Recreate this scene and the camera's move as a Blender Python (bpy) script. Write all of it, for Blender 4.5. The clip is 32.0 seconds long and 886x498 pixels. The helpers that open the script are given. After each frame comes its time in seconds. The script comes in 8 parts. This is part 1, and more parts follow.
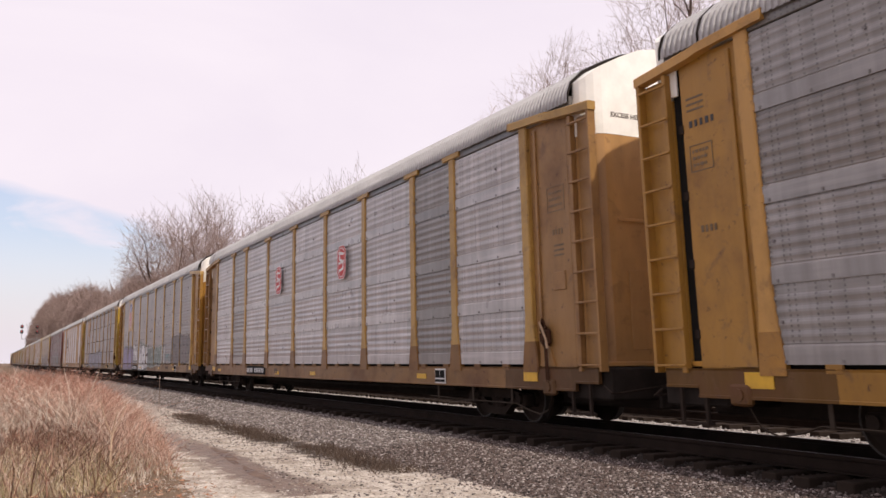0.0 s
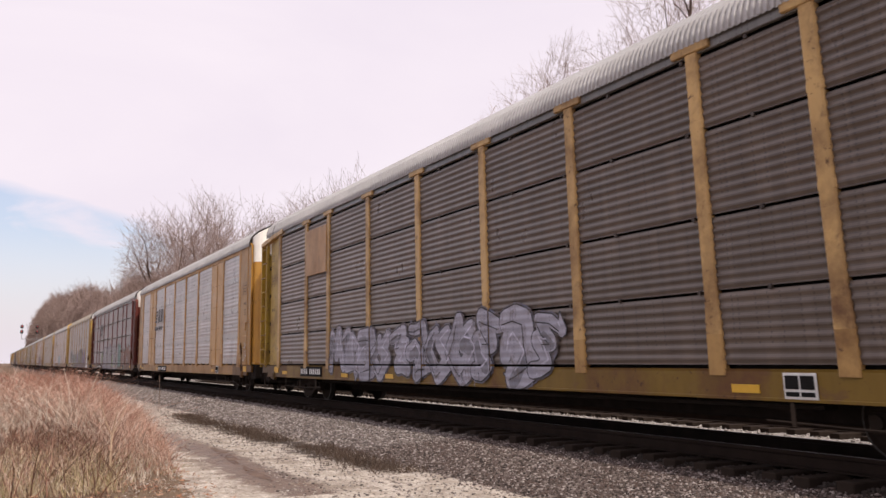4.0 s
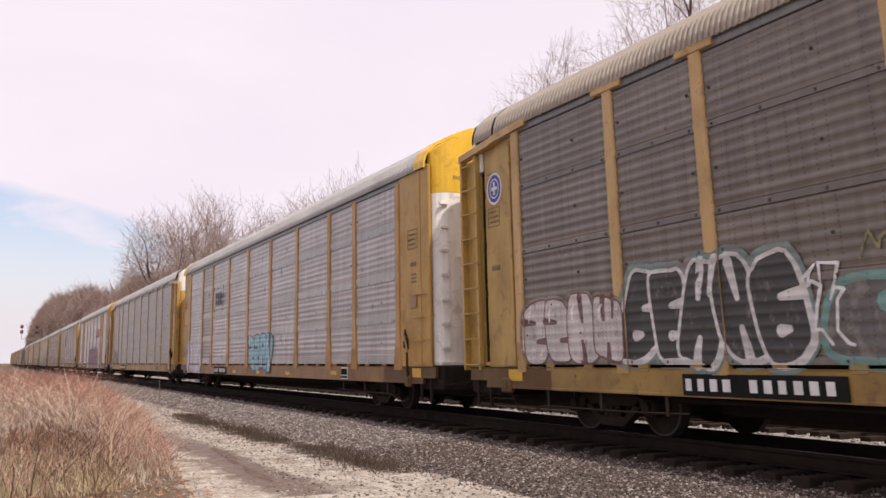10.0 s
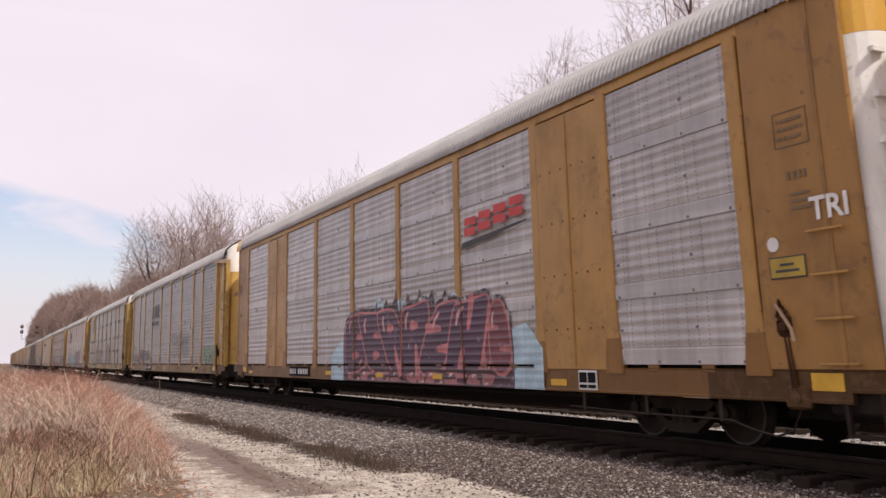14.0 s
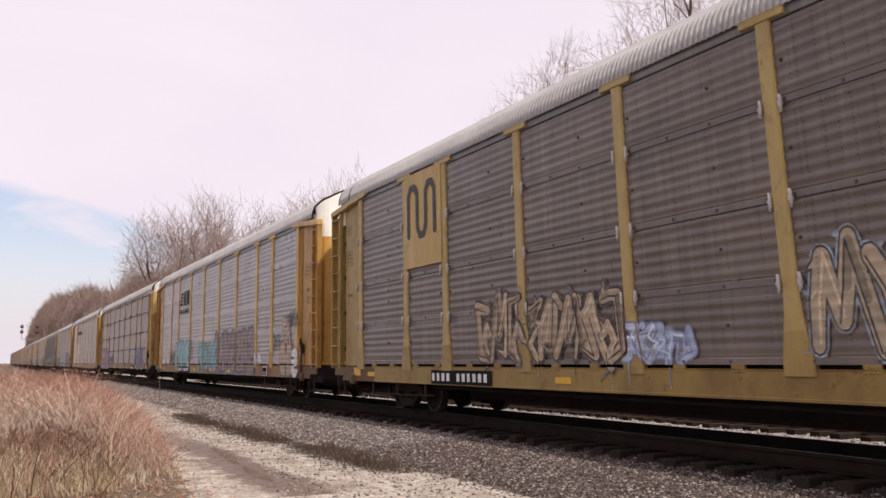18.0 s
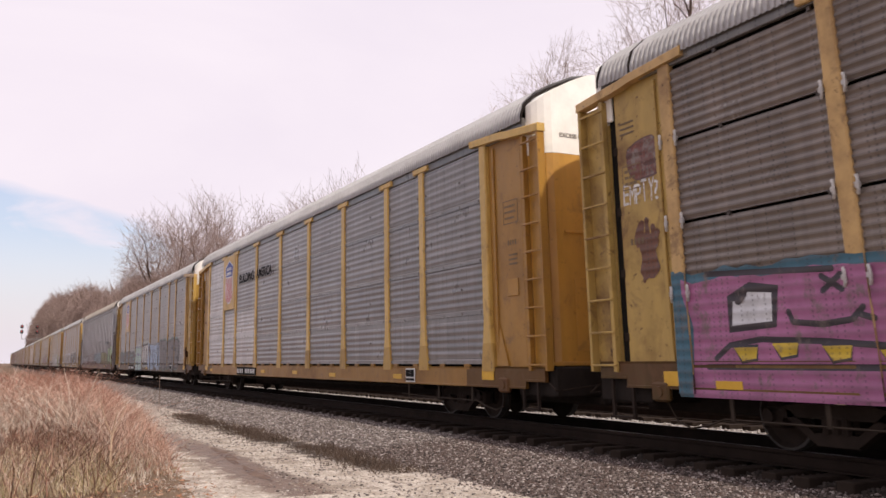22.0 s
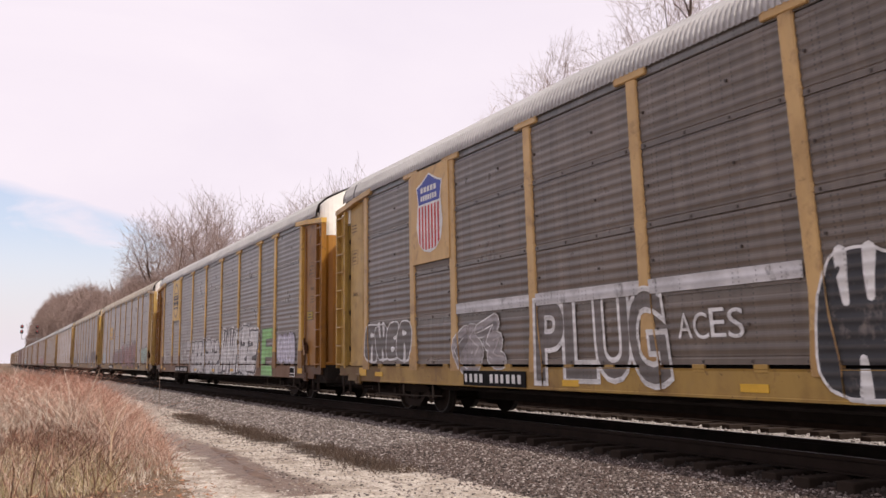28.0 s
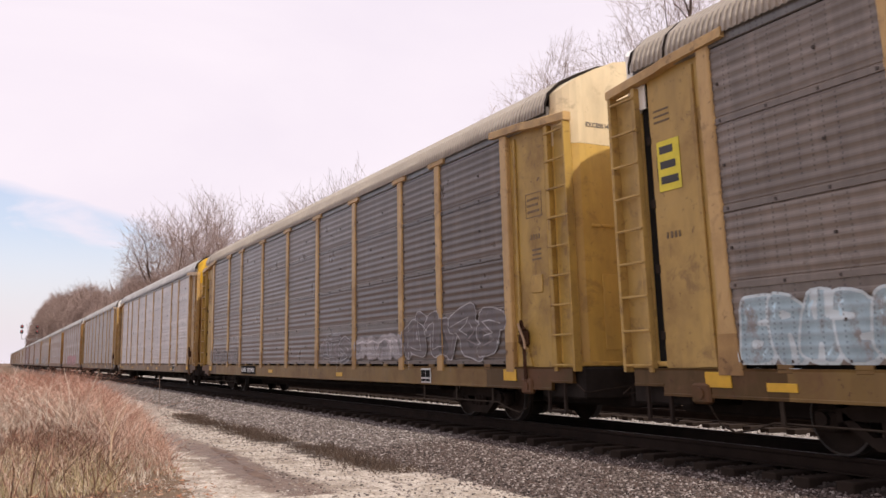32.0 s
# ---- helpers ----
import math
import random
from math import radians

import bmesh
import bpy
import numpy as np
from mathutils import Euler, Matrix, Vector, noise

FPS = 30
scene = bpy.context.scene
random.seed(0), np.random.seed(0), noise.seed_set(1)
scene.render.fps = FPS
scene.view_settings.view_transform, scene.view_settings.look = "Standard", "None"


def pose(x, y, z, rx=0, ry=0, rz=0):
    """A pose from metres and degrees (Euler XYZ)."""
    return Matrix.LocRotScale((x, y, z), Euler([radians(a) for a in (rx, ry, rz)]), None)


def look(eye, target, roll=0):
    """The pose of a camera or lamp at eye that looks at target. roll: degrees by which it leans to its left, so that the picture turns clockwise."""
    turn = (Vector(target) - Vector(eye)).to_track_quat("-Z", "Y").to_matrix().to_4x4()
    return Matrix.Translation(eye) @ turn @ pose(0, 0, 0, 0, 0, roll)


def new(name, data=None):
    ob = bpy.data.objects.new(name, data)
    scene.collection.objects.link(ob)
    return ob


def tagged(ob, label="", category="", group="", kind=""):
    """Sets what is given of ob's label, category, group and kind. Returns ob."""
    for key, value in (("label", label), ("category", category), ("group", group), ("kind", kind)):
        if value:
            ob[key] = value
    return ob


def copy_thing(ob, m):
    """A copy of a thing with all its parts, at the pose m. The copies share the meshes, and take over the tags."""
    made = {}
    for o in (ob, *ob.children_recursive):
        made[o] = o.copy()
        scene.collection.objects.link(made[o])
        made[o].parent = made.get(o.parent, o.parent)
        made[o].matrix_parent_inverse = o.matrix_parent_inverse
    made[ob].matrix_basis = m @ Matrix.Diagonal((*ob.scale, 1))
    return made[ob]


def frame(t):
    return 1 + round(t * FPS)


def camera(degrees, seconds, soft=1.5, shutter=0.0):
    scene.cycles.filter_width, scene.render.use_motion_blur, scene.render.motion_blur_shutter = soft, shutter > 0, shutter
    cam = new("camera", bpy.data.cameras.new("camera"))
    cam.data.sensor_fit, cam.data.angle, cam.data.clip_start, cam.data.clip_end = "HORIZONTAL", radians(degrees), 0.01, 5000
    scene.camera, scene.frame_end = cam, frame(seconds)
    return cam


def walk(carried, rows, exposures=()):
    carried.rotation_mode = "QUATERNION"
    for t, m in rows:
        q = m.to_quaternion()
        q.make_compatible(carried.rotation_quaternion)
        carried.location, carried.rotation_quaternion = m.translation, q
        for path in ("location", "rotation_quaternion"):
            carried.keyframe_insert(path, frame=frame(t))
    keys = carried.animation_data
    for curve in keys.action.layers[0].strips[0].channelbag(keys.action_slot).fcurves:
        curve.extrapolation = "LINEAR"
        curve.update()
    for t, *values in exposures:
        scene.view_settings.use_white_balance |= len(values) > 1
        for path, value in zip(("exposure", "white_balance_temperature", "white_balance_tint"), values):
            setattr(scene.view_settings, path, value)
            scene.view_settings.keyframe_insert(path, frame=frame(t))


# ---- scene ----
from functools import lru_cache

# ---- camera: it stands still beside the line, at eye height ----
EYE = (0.0, 0.0, 1.546)
AIM = (-0.88924, 0.43996, 0.12526)
cam = camera(52.2, 32.0, soft=1.5, shutter=0.82)
scene.cycles.rolling_shutter_type, scene.cycles.rolling_shutter_duration = "TOP", 0.05   # the camcorder reads its picture from the top down
STAND = look(EYE, (EYE[0] + AIM[0], EYE[1] + AIM[1], EYE[2] + AIM[2]))
EXPOSURES = [(0.0, 0.0), (1.0, -0.07), (2.0, -0.08), (3.0, -0.04), (6.0, 0.0), (8.0, 0.04), (9.0, 0.04), (10.0, 0.02), (12.0, 0.0), (14.0, -0.04), (17.0, -0.04), (19.0, 0.0), (22.0, 0.0), (25.0, 0.0), (28.0, 0.02), (32.0, 0.04)]   # its exposure drifts a little
walk(cam, [(0.0, STAND), (32.0, STAND)], exposures=[(t, e + 0.04, 6620, 12) for t, e in EXPOSURES])

# ---- world and sun ----
SUN_ELEVATION, SUN_TURN = radians(47), radians(3.0)   # nearly along the line, from where the train is heading
world = bpy.data.worlds.new("world")
scene.world = world
world.use_nodes = True


def sky_nodes():
    nt = world.node_tree
    nt.nodes.clear()
    out = nt.nodes.new("ShaderNodeOutputWorld")
    bg = nt.nodes.new("ShaderNodeBackground")
    sky = nt.nodes.new("ShaderNodeTexSky")
    sky.sky_type, sky.sun_disc = "NISHITA", False
    sky.sun_elevation, sky.sun_rotation = SUN_ELEVATION, radians(90) - SUN_TURN
    sky.air_density, sky.dust_density, sky.ozone_density = 1.0, 2.0, 1.0
    dim = nt.nodes.new("ShaderNodeVectorMath")
    dim.operation = "SCALE"
    dim.inputs["Scale"].default_value = 0.15
    cool = nt.nodes.new("ShaderNodeVectorMath")
    cool.operation = "MULTIPLY"
    cool.inputs[1].default_value = (1.04, 0.98, 1.0)
    nt.links.new(sky.outputs[0], cool.inputs[0])
    nt.links.new(cool.outputs[0], dim.inputs[0])
    tc = nt.nodes.new("ShaderNodeTexCoord")
    mp = nt.nodes.new("ShaderNodeMapping")
    mp.inputs["Scale"].default_value = (1.0, 1.6, 4.2)
    nt.links.new(tc.outputs["Generated"], mp.inputs[0])

    def cloud(scale, detail, distortion=0.4):
        no = nt.nodes.new("ShaderNodeTexNoise")
        no.inputs["Scale"].default_value, no.inputs["Detail"].default_value, no.inputs["Roughness"].default_value = scale, detail, 0.55
        no.inputs["Distortion"].default_value = distortion
        nt.links.new(mp.outputs[0], no.inputs["Vector"])
        return no.outputs["Fac"]

    def calc(op, a, b):
        m = nt.nodes.new("ShaderNodeMath")
        m.operation = op
        for socket, v in zip(m.inputs, (a, b)):
            if isinstance(v, float):
                socket.default_value = v
            else:
                nt.links.new(v, socket)
        return m.outputs[0]

    # one great sheet of thin cloud with a straight edge low in the west, and streaks beyond it
    dot = nt.nodes.new("ShaderNodeVectorMath")
    dot.operation = "DOT_PRODUCT"
    nt.links.new(tc.outputs["Generated"], dot.inputs[0])
    dot.inputs[1].default_value = (0.1746, 0.2961, 0.9391)
    sheet = nt.nodes.new("ShaderNodeMapRange")
    sheet.inputs["From Min"].default_value, sheet.inputs["From Max"].default_value = -0.018, 0.004
    nt.links.new(calc("ADD", dot.outputs["Value"], calc("MULTIPLY", calc("SUBTRACT", cloud(3.0, 5), 0.5), 0.05)), sheet.inputs["Value"])
    streak = nt.nodes.new("ShaderNodeMapRange")
    streak.inputs["From Min"].default_value, streak.inputs["From Max"].default_value = 0.44, 0.66
    nt.links.new(cloud(4.5, 6), streak.inputs["Value"])
    haze = nt.nodes.new("ShaderNodeMapRange")
    haze.inputs["From Min"].default_value, haze.inputs["From Max"].default_value = 0.19, 0.0
    haze.inputs["To Max"].default_value = 0.88
    sep = nt.nodes.new("ShaderNodeSeparateXYZ")
    nt.links.new(tc.outputs["Generated"], sep.inputs[0])
    nt.links.new(sep.outputs[2], haze.inputs["Value"])
    cover = calc("MAXIMUM", calc("MAXIMUM", sheet.outputs[0], calc("MULTIPLY", streak.outputs[0], 0.85)), haze.outputs[0])
    cover = calc("MAXIMUM", cover, 0.25)
    tone = nt.nodes.new("ShaderNodeMix")
    tone.data_type = "RGBA"
    tone.inputs["A"].default_value = (0.80, 0.735, 0.845, 1)
    tone.inputs["B"].default_value = (1.0, 0.925, 0.985, 1)
    nt.links.new(cloud(1.5, 6), tone.inputs["Factor"])
    mix = nt.nodes.new("ShaderNodeMix")
    mix.data_type = "RGBA"
    nt.links.new(cover, mix.inputs["Factor"])
    nt.links.new(dim.outputs[0], mix.inputs["A"])
    nt.links.new(tone.outputs["Result"], mix.inputs["B"])
    nt.links.new(mix.outputs["Result"], bg.inputs["Color"])
    nt.links.new(bg.outputs[0], out.inputs[0])


sky_nodes()
sun = new("sun", bpy.data.lights.new("sun", "SUN"))
sun.data.energy, sun.data.angle, sun.data.color = 3.2, radians(1.2), (1.0, 0.94, 0.86)
SUN_WAY = Vector((math.cos(SUN_ELEVATION) * math.cos(SUN_TURN), math.cos(SUN_ELEVATION) * math.sin(SUN_TURN), math.sin(SUN_ELEVATION)))
sun.matrix_world = look(SUN_WAY * 60, (0, 0, 0))

# ---- materials ----
class Nodes:
    """A short hand for node materials."""

    def __init__(self, name):
        self.mat = bpy.data.materials.new(name)
        self.mat.use_nodes = True
        self.nt = self.mat.node_tree
        self.bsdf = self.nt.nodes["Principled BSDF"]

    def put(self, socket, value):
        if hasattr(value, "is_linked"):
            self.nt.links.new(value, socket)
        else:
            socket.default_value = value

    def coords(self, kind="Object"):
        return self.nt.nodes.new("ShaderNodeTexCoord").outputs[kind]

    def scaled(self, vec, s):
        n = self.nt.nodes.new("ShaderNodeMapping")
        n.inputs["Scale"].default_value = s
        self.put(n.inputs["Vector"], vec)
        return n.outputs[0]

    def noise(self, vec, scale, detail=4, rough=0.55, distortion=0.0):
        n = self.nt.nodes.new("ShaderNodeTexNoise")
        n.inputs["Scale"].default_value, n.inputs["Detail"].default_value = scale, detail
        n.inputs["Roughness"].default_value, n.inputs["Distortion"].default_value = rough, distortion
        self.put(n.inputs["Vector"], vec)
        return n.outputs["Fac"]

    def voronoi(self, vec, scale, out="Distance"):
        n = self.nt.nodes.new("ShaderNodeTexVoronoi")
        n.inputs["Scale"].default_value = scale
        self.put(n.inputs["Vector"], vec)
        return n.outputs[out]

    def ramp(self, fac, a, b, lo=(0, 0, 0, 1), hi=(1, 1, 1, 1)):
        n = self.nt.nodes.new("ShaderNodeValToRGB")
        e = n.color_ramp.elements
        e[0].position, e[1].position, e[0].color, e[1].color = a, b, lo, hi
        self.put(n.inputs[0], fac)
        return n.outputs[0]

    def mix(self, fac, a, b, mode="MIX"):
        n = self.nt.nodes.new("ShaderNodeMix")
        n.data_type, n.blend_type = "RGBA", mode
        for key, v in (("Factor", fac), ("A", a), ("B", b)):
            self.put(n.inputs[key], (*v, 1) if isinstance(v, tuple) and len(v) == 3 else v)
        return n.outputs["Result"]

    def math(self, op, a, b=0.0):
        n = self.nt.nodes.new("ShaderNodeMath")
        n.operation = op
        self.put(n.inputs[0], a)
        self.put(n.inputs[1], b)
        return n.outputs[0]

    def split(self, vec):
        n = self.nt.nodes.new("ShaderNodeSeparateXYZ")
        self.put(n.inputs[0], vec)
        return n.outputs

    def random(self):
        return self.nt.nodes.new("ShaderNodeObjectInfo").outputs["Random"]

    def island(self):
        return self.nt.nodes.new("ShaderNodeNewGeometry").outputs["Random Per Island"]

    def bump(self, height, strength, distance=0.01):
        n = self.nt.nodes.new("ShaderNodeBump")
        n.inputs["Strength"].default_value, n.inputs["Distance"].default_value = strength, distance
        self.put(n.inputs["Height"], height)
        self.put(self.bsdf.inputs["Normal"], n.outputs[0])

    def dusty(self, weight, tint=(0.95, 0.86, 0.84, 1)):
        """A film of road dust."""
        self.bsdf.inputs["Sheen Weight"].default_value = weight
        self.bsdf.inputs["Sheen Roughness"].default_value = 0.28
        self.bsdf.inputs["Sheen Tint"].default_value = tint

    def done(self, color, rough=0.6, metal=0.0):
        self.put(self.bsdf.inputs["Base Color"], (*color, 1) if isinstance(color, tuple) and len(color) == 3 else color)
        self.put(self.bsdf.inputs["Roughness"], rough)
        self.put(self.bsdf.inputs["Metallic"], metal)
        return self.mat


def shade(c, k):
    return tuple(min(1.0, v * k) for v in c)


@lru_cache(None)
def sheet_paint(base, grime=0.35, gloss=0.0):
    """Weathered galvanised side sheets, with punched holes in columns and streaks of dirt."""
    n = Nodes("side_sheet")
    base = (base[0] * 0.96, base[1] * 0.915, base[2] * 0.86)
    co = n.coords()
    x, y, z = n.split(co)
    info = n.nt.nodes.new("ShaderNodeObjectInfo")
    shift = n.nt.nodes.new("ShaderNodeVectorMath")
    shift.operation = "MULTIPLY_ADD"
    n.put(shift.inputs[0], info.outputs["Random"])
    shift.inputs[1].default_value = (37.0, 11.0, 23.0)
    n.put(shift.inputs[2], co)
    vec = shift.outputs[0]
    streak = n.noise(n.scaled(vec, (3.0, 1.0, 0.35)), 1.6, 5, 0.6)
    patch = n.noise(vec, 1.1, 5, 0.6)
    fine = n.noise(n.scaled(vec, (9.0, 9.0, 9.0)), 6.0, 3)
    body = n.mix(n.ramp(streak, 0.35, 0.68), shade(base, 1.12), shade(base, 0.80))
    body = n.mix(n.math("MULTIPLY", n.ramp(patch, 0.48, 0.75), grime), body, (0.10, 0.075, 0.055))
    body = n.mix(n.math("MULTIPLY", fine, 0.25), body, shade(base, 0.7))
    body = n.mix(n.math("MULTIPLY", n.math("SUBTRACT", info.outputs["Random"], 0.15), 0.34), body, shade(base, 0.62))
    # punched holes: some columns only
    column = n.math("FLOOR", n.math("MULTIPLY", x, 10.5))
    white = n.nt.nodes.new("ShaderNodeTexWhiteNoise")
    white.noise_dimensions = "1D"
    n.put(white.inputs["W"], column)
    wide = n.nt.nodes.new("ShaderNodeTexWhiteNoise")
    wide.noise_dimensions = "1D"
    n.put(wide.inputs["W"], n.math("FLOOR", n.math("MULTIPLY", n.math("ADD", x, n.math("MULTIPLY", n.noise(vec, 0.8, 2), 0.15)), 5.2)))
    body = n.mix(n.math("MULTIPLY", wide.outputs["Value"], 0.30), body, shade(base, 0.55))
    # rain and dust leave soft uprights and level bars, like a weave
    upright = n.noise(n.scaled(vec, (4.6, 1.0, 0.10)), 1.0, 3, 0.6)
    level = n.noise(n.scaled(vec, (0.16, 1.0, 4.4)), 1.0, 3, 0.6)
    body = n.mix(n.math("MULTIPLY", n.ramp(upright, 0.46, 0.62), 0.42), body, shade(base, 0.52))
    body = n.mix(n.math("MULTIPLY", n.ramp(level, 0.50, 0.66), 0.38), body, shade(base, 0.56))
    body = n.mix(n.math("MULTIPLY", n.ramp(level, 0.34, 0.46, (1, 1, 1, 1), (0, 0, 0, 1)), 0.35), body, shade(base, 1.3))
    pick = n.math("GREATER_THAN", white.outputs["Value"], 0.58)
    fx = n.math("ABSOLUTE", n.math("SUBTRACT", n.math("FRACT", n.math("MULTIPLY", x, 10.5)), 0.5))
    fz = n.math("ABSOLUTE", n.math("SUBTRACT", n.math("FRACT", n.math("MULTIPLY", z, 17.4)), 0.5))
    hole = n.math("MULTIPLY", n.math("LESS_THAN", fx, 0.12), n.math("LESS_THAN", fz, 0.24))
    rows = n.math("GREATER_THAN", z, 0.24)
    hole = n.math("MULTIPLY", n.math("MULTIPLY", hole, pick), rows)
    body = n.mix(n.math("MULTIPLY", hole, 0.5), body, (0.012, 0.011, 0.011))
    n.bump(n.math("ADD", n.noise(vec, 3.0, 3), n.math("MULTIPLY", fine, 0.25)), 0.12, 0.012)
    n.dusty(0.5)
    lo, hi = 0.24 - 0.5 * gloss, 0.38 - gloss
    return n.done(body, n.ramp(patch, 0.2, 0.8, (lo, lo, lo, 1), (hi, hi, hi, 1)), 0.1)


@lru_cache(None)
def car_paint(base, rust=0.4, dust=0.16):
    """Road-worn gloss paint with grime, chips and rust runs."""
    n = Nodes("worn_paint")
    n.bsdf.inputs["Specular IOR Level"].default_value = 0.5 - 0.3 * rust
    co = n.coords()
    rnd = n.random()
    off = n.nt.nodes.new("ShaderNodeVectorMath")
    off.operation = "MULTIPLY_ADD"
    n.put(off.inputs[0], rnd)
    off.inputs[1].default_value = (31.0, 17.0, 7.0)
    n.put(off.inputs[2], co)
    vec = off.outputs[0]
    run = n.noise(n.scaled(vec, (2.0, 2.0, 0.5)), 1.5, 6, 0.6, 0.5)
    blot = n.noise(vec, 0.9, 6, 0.65)
    chip = n.noise(vec, 7.0, 6, 0.7)
    smear = n.noise(n.scaled(vec, (1.0, 1.0, 0.3)), 1.7, 5, 0.65, 0.8)
    body = n.mix(n.ramp(run, 0.36, 0.7), shade(base, 1.05), shade(base, 0.86))
    body = n.mix(n.math("MULTIPLY", n.ramp(smear, 0.50, 0.74), 0.10 + 0.3 * rust), body, (0.18, 0.108, 0.055))
    body = n.mix(n.math("MULTIPLY", n.ramp(n.noise(vec, 2.4, 7, 0.7, 0.6), 0.56, 0.66), 0.25 + 0.5 * rust), body, (0.14, 0.075, 0.036))
    body = n.mix(n.math("MULTIPLY", n.ramp(blot, 0.48, 0.70), rust), body, (0.12, 0.055, 0.026))
    body = n.mix(n.math("MULTIPLY", n.ramp(chip, 0.62, 0.68), min(1.0, rust + 0.15)), body, (0.075, 0.034, 0.018))
    n.dusty(dust)
    n.bump(n.math("ADD", blot, n.math("MULTIPLY", chip, 0.3)), 0.16, 0.01)
    return n.done(body, n.ramp(blot, 0.3, 0.7, (0.34, 0.34, 0.34, 1), (0.55, 0.55, 0.55, 1)))


@lru_cache(None)
def spray(base, under=(0.2, 0.19, 0.19), wear=0.3):
    """Spray paint on ribbed side sheets, rubbed through in places to the sheet's own colour."""
    n = Nodes("spray_paint")
    co = n.coords()
    x, y, z = n.split(co)
    rib = n.math("SINE", n.math("MULTIPLY", z, 6.2832 / 0.14))
    cloud = n.noise(co, 2.2, 5, 0.6)
    fade = n.noise(n.scaled(co, (1.0, 1.0, 0.6)), 5.0, 6, 0.7)
    speck = n.noise(co, 30.0, 4, 0.7)
    body = n.mix(n.ramp(cloud, 0.35, 0.7), shade(base, 1.1), shade(base, 0.70))
    body = n.mix(n.math("MULTIPLY", n.ramp(rib, 0.2, 1.0), 0.22), body, shade(under, 0.8))
    lo = 0.66 - 0.36 * wear
    body = n.mix(n.math("MULTIPLY", n.ramp(n.math("ADD", fade, n.math("MULTIPLY", n.math("SUBTRACT", speck, 0.5), 0.22)), lo, lo + 0.12), 0.85), body, under)
    column = n.math("FLOOR", n.math("MULTIPLY", x, 10.5))
    white = n.nt.nodes.new("ShaderNodeTexWhiteNoise")
    white.noise_dimensions = "1D"
    n.put(white.inputs["W"], column)
    pick = n.math("GREATER_THAN", white.outputs["Value"], 0.66)
    fx = n.math("ABSOLUTE", n.math("SUBTRACT", n.math("FRACT", n.math("MULTIPLY", x, 10.5)), 0.5))
    fz = n.math("ABSOLUTE", n.math("SUBTRACT", n.math("FRACT", n.math("MULTIPLY", z, 17.4)), 0.5))
    hole = n.math("MULTIPLY", n.math("MULTIPLY", n.math("LESS_THAN", fx, 0.12), n.math("LESS_THAN", fz, 0.22)), pick)
    body = n.mix(n.math("MULTIPLY", hole, 0.45), body, (0.03, 0.028, 0.028))
    n.bump(rib, 0.5, 0.008)
    n.dusty(0.25)
    return n.done(body, 0.55)


@lru_cache(None)
def plain(name, base, rough=0.6, metal=0.0, vary=0.35, scale=3.0):
    n = Nodes(name)
    if rough > 0.7:   # caked with dry dirt: no gloss
        n.bsdf.inputs["Specular IOR Level"].default_value = 0.08
    co = n.coords()
    a, b = n.noise(co, scale, 5, 0.6), n.noise(co, scale * 9, 3)
    body = n.mix(n.ramp(a, 0.3, 0.7), shade(base, 1 + vary * 0.5), shade(base, 1 - vary))
    body = n.mix(n.math("MULTIPLY", b, vary), body, shade(base, 0.6))
    n.bump(b, 0.2, 0.008)
    return n.done(body, rough, metal)


def roof_metal(name, base):
    n = Nodes(name)
    co = n.coords()
    x, y, z = n.split(co)
    a = n.noise(n.scaled(co, (0.5, 2.0, 1.0)), 1.4, 5)
    b = n.noise(co, 11.0, 4)
    body = n.mix(n.ramp(a, 0.3, 0.7), shade(base, 1.06), shade(base, 0.82))
    body = n.mix(n.math("MULTIPLY", n.ramp(b, 0.45, 0.8), 0.35), body, (0.2, 0.17, 0.14))
    return n.done(body, 0.5, 0.1)


def stone_mat(name, tones, rough=0.9):
    """Loose stones: each one its own tone."""
    n = Nodes(name)
    n.bsdf.inputs["Specular IOR Level"].default_value = 0.12
    co = n.coords()
    r = n.island()
    ramp = n.nt.nodes.new("ShaderNodeValToRGB")
    e = ramp.color_ramp.elements
    while len(e) < len(tones):
        e.new(0.5)
    for i, t in enumerate(tones):
        e[i].position, e[i].color = i / (len(tones) - 1), (*t, 1)
    n.put(ramp.inputs[0], r)
    g = n.noise(co, 40.0, 3)
    body = n.mix(n.math("MULTIPLY", g, 0.5), ramp.outputs[0], (0.10, 0.09, 0.085))
    return n.done(body, rough)


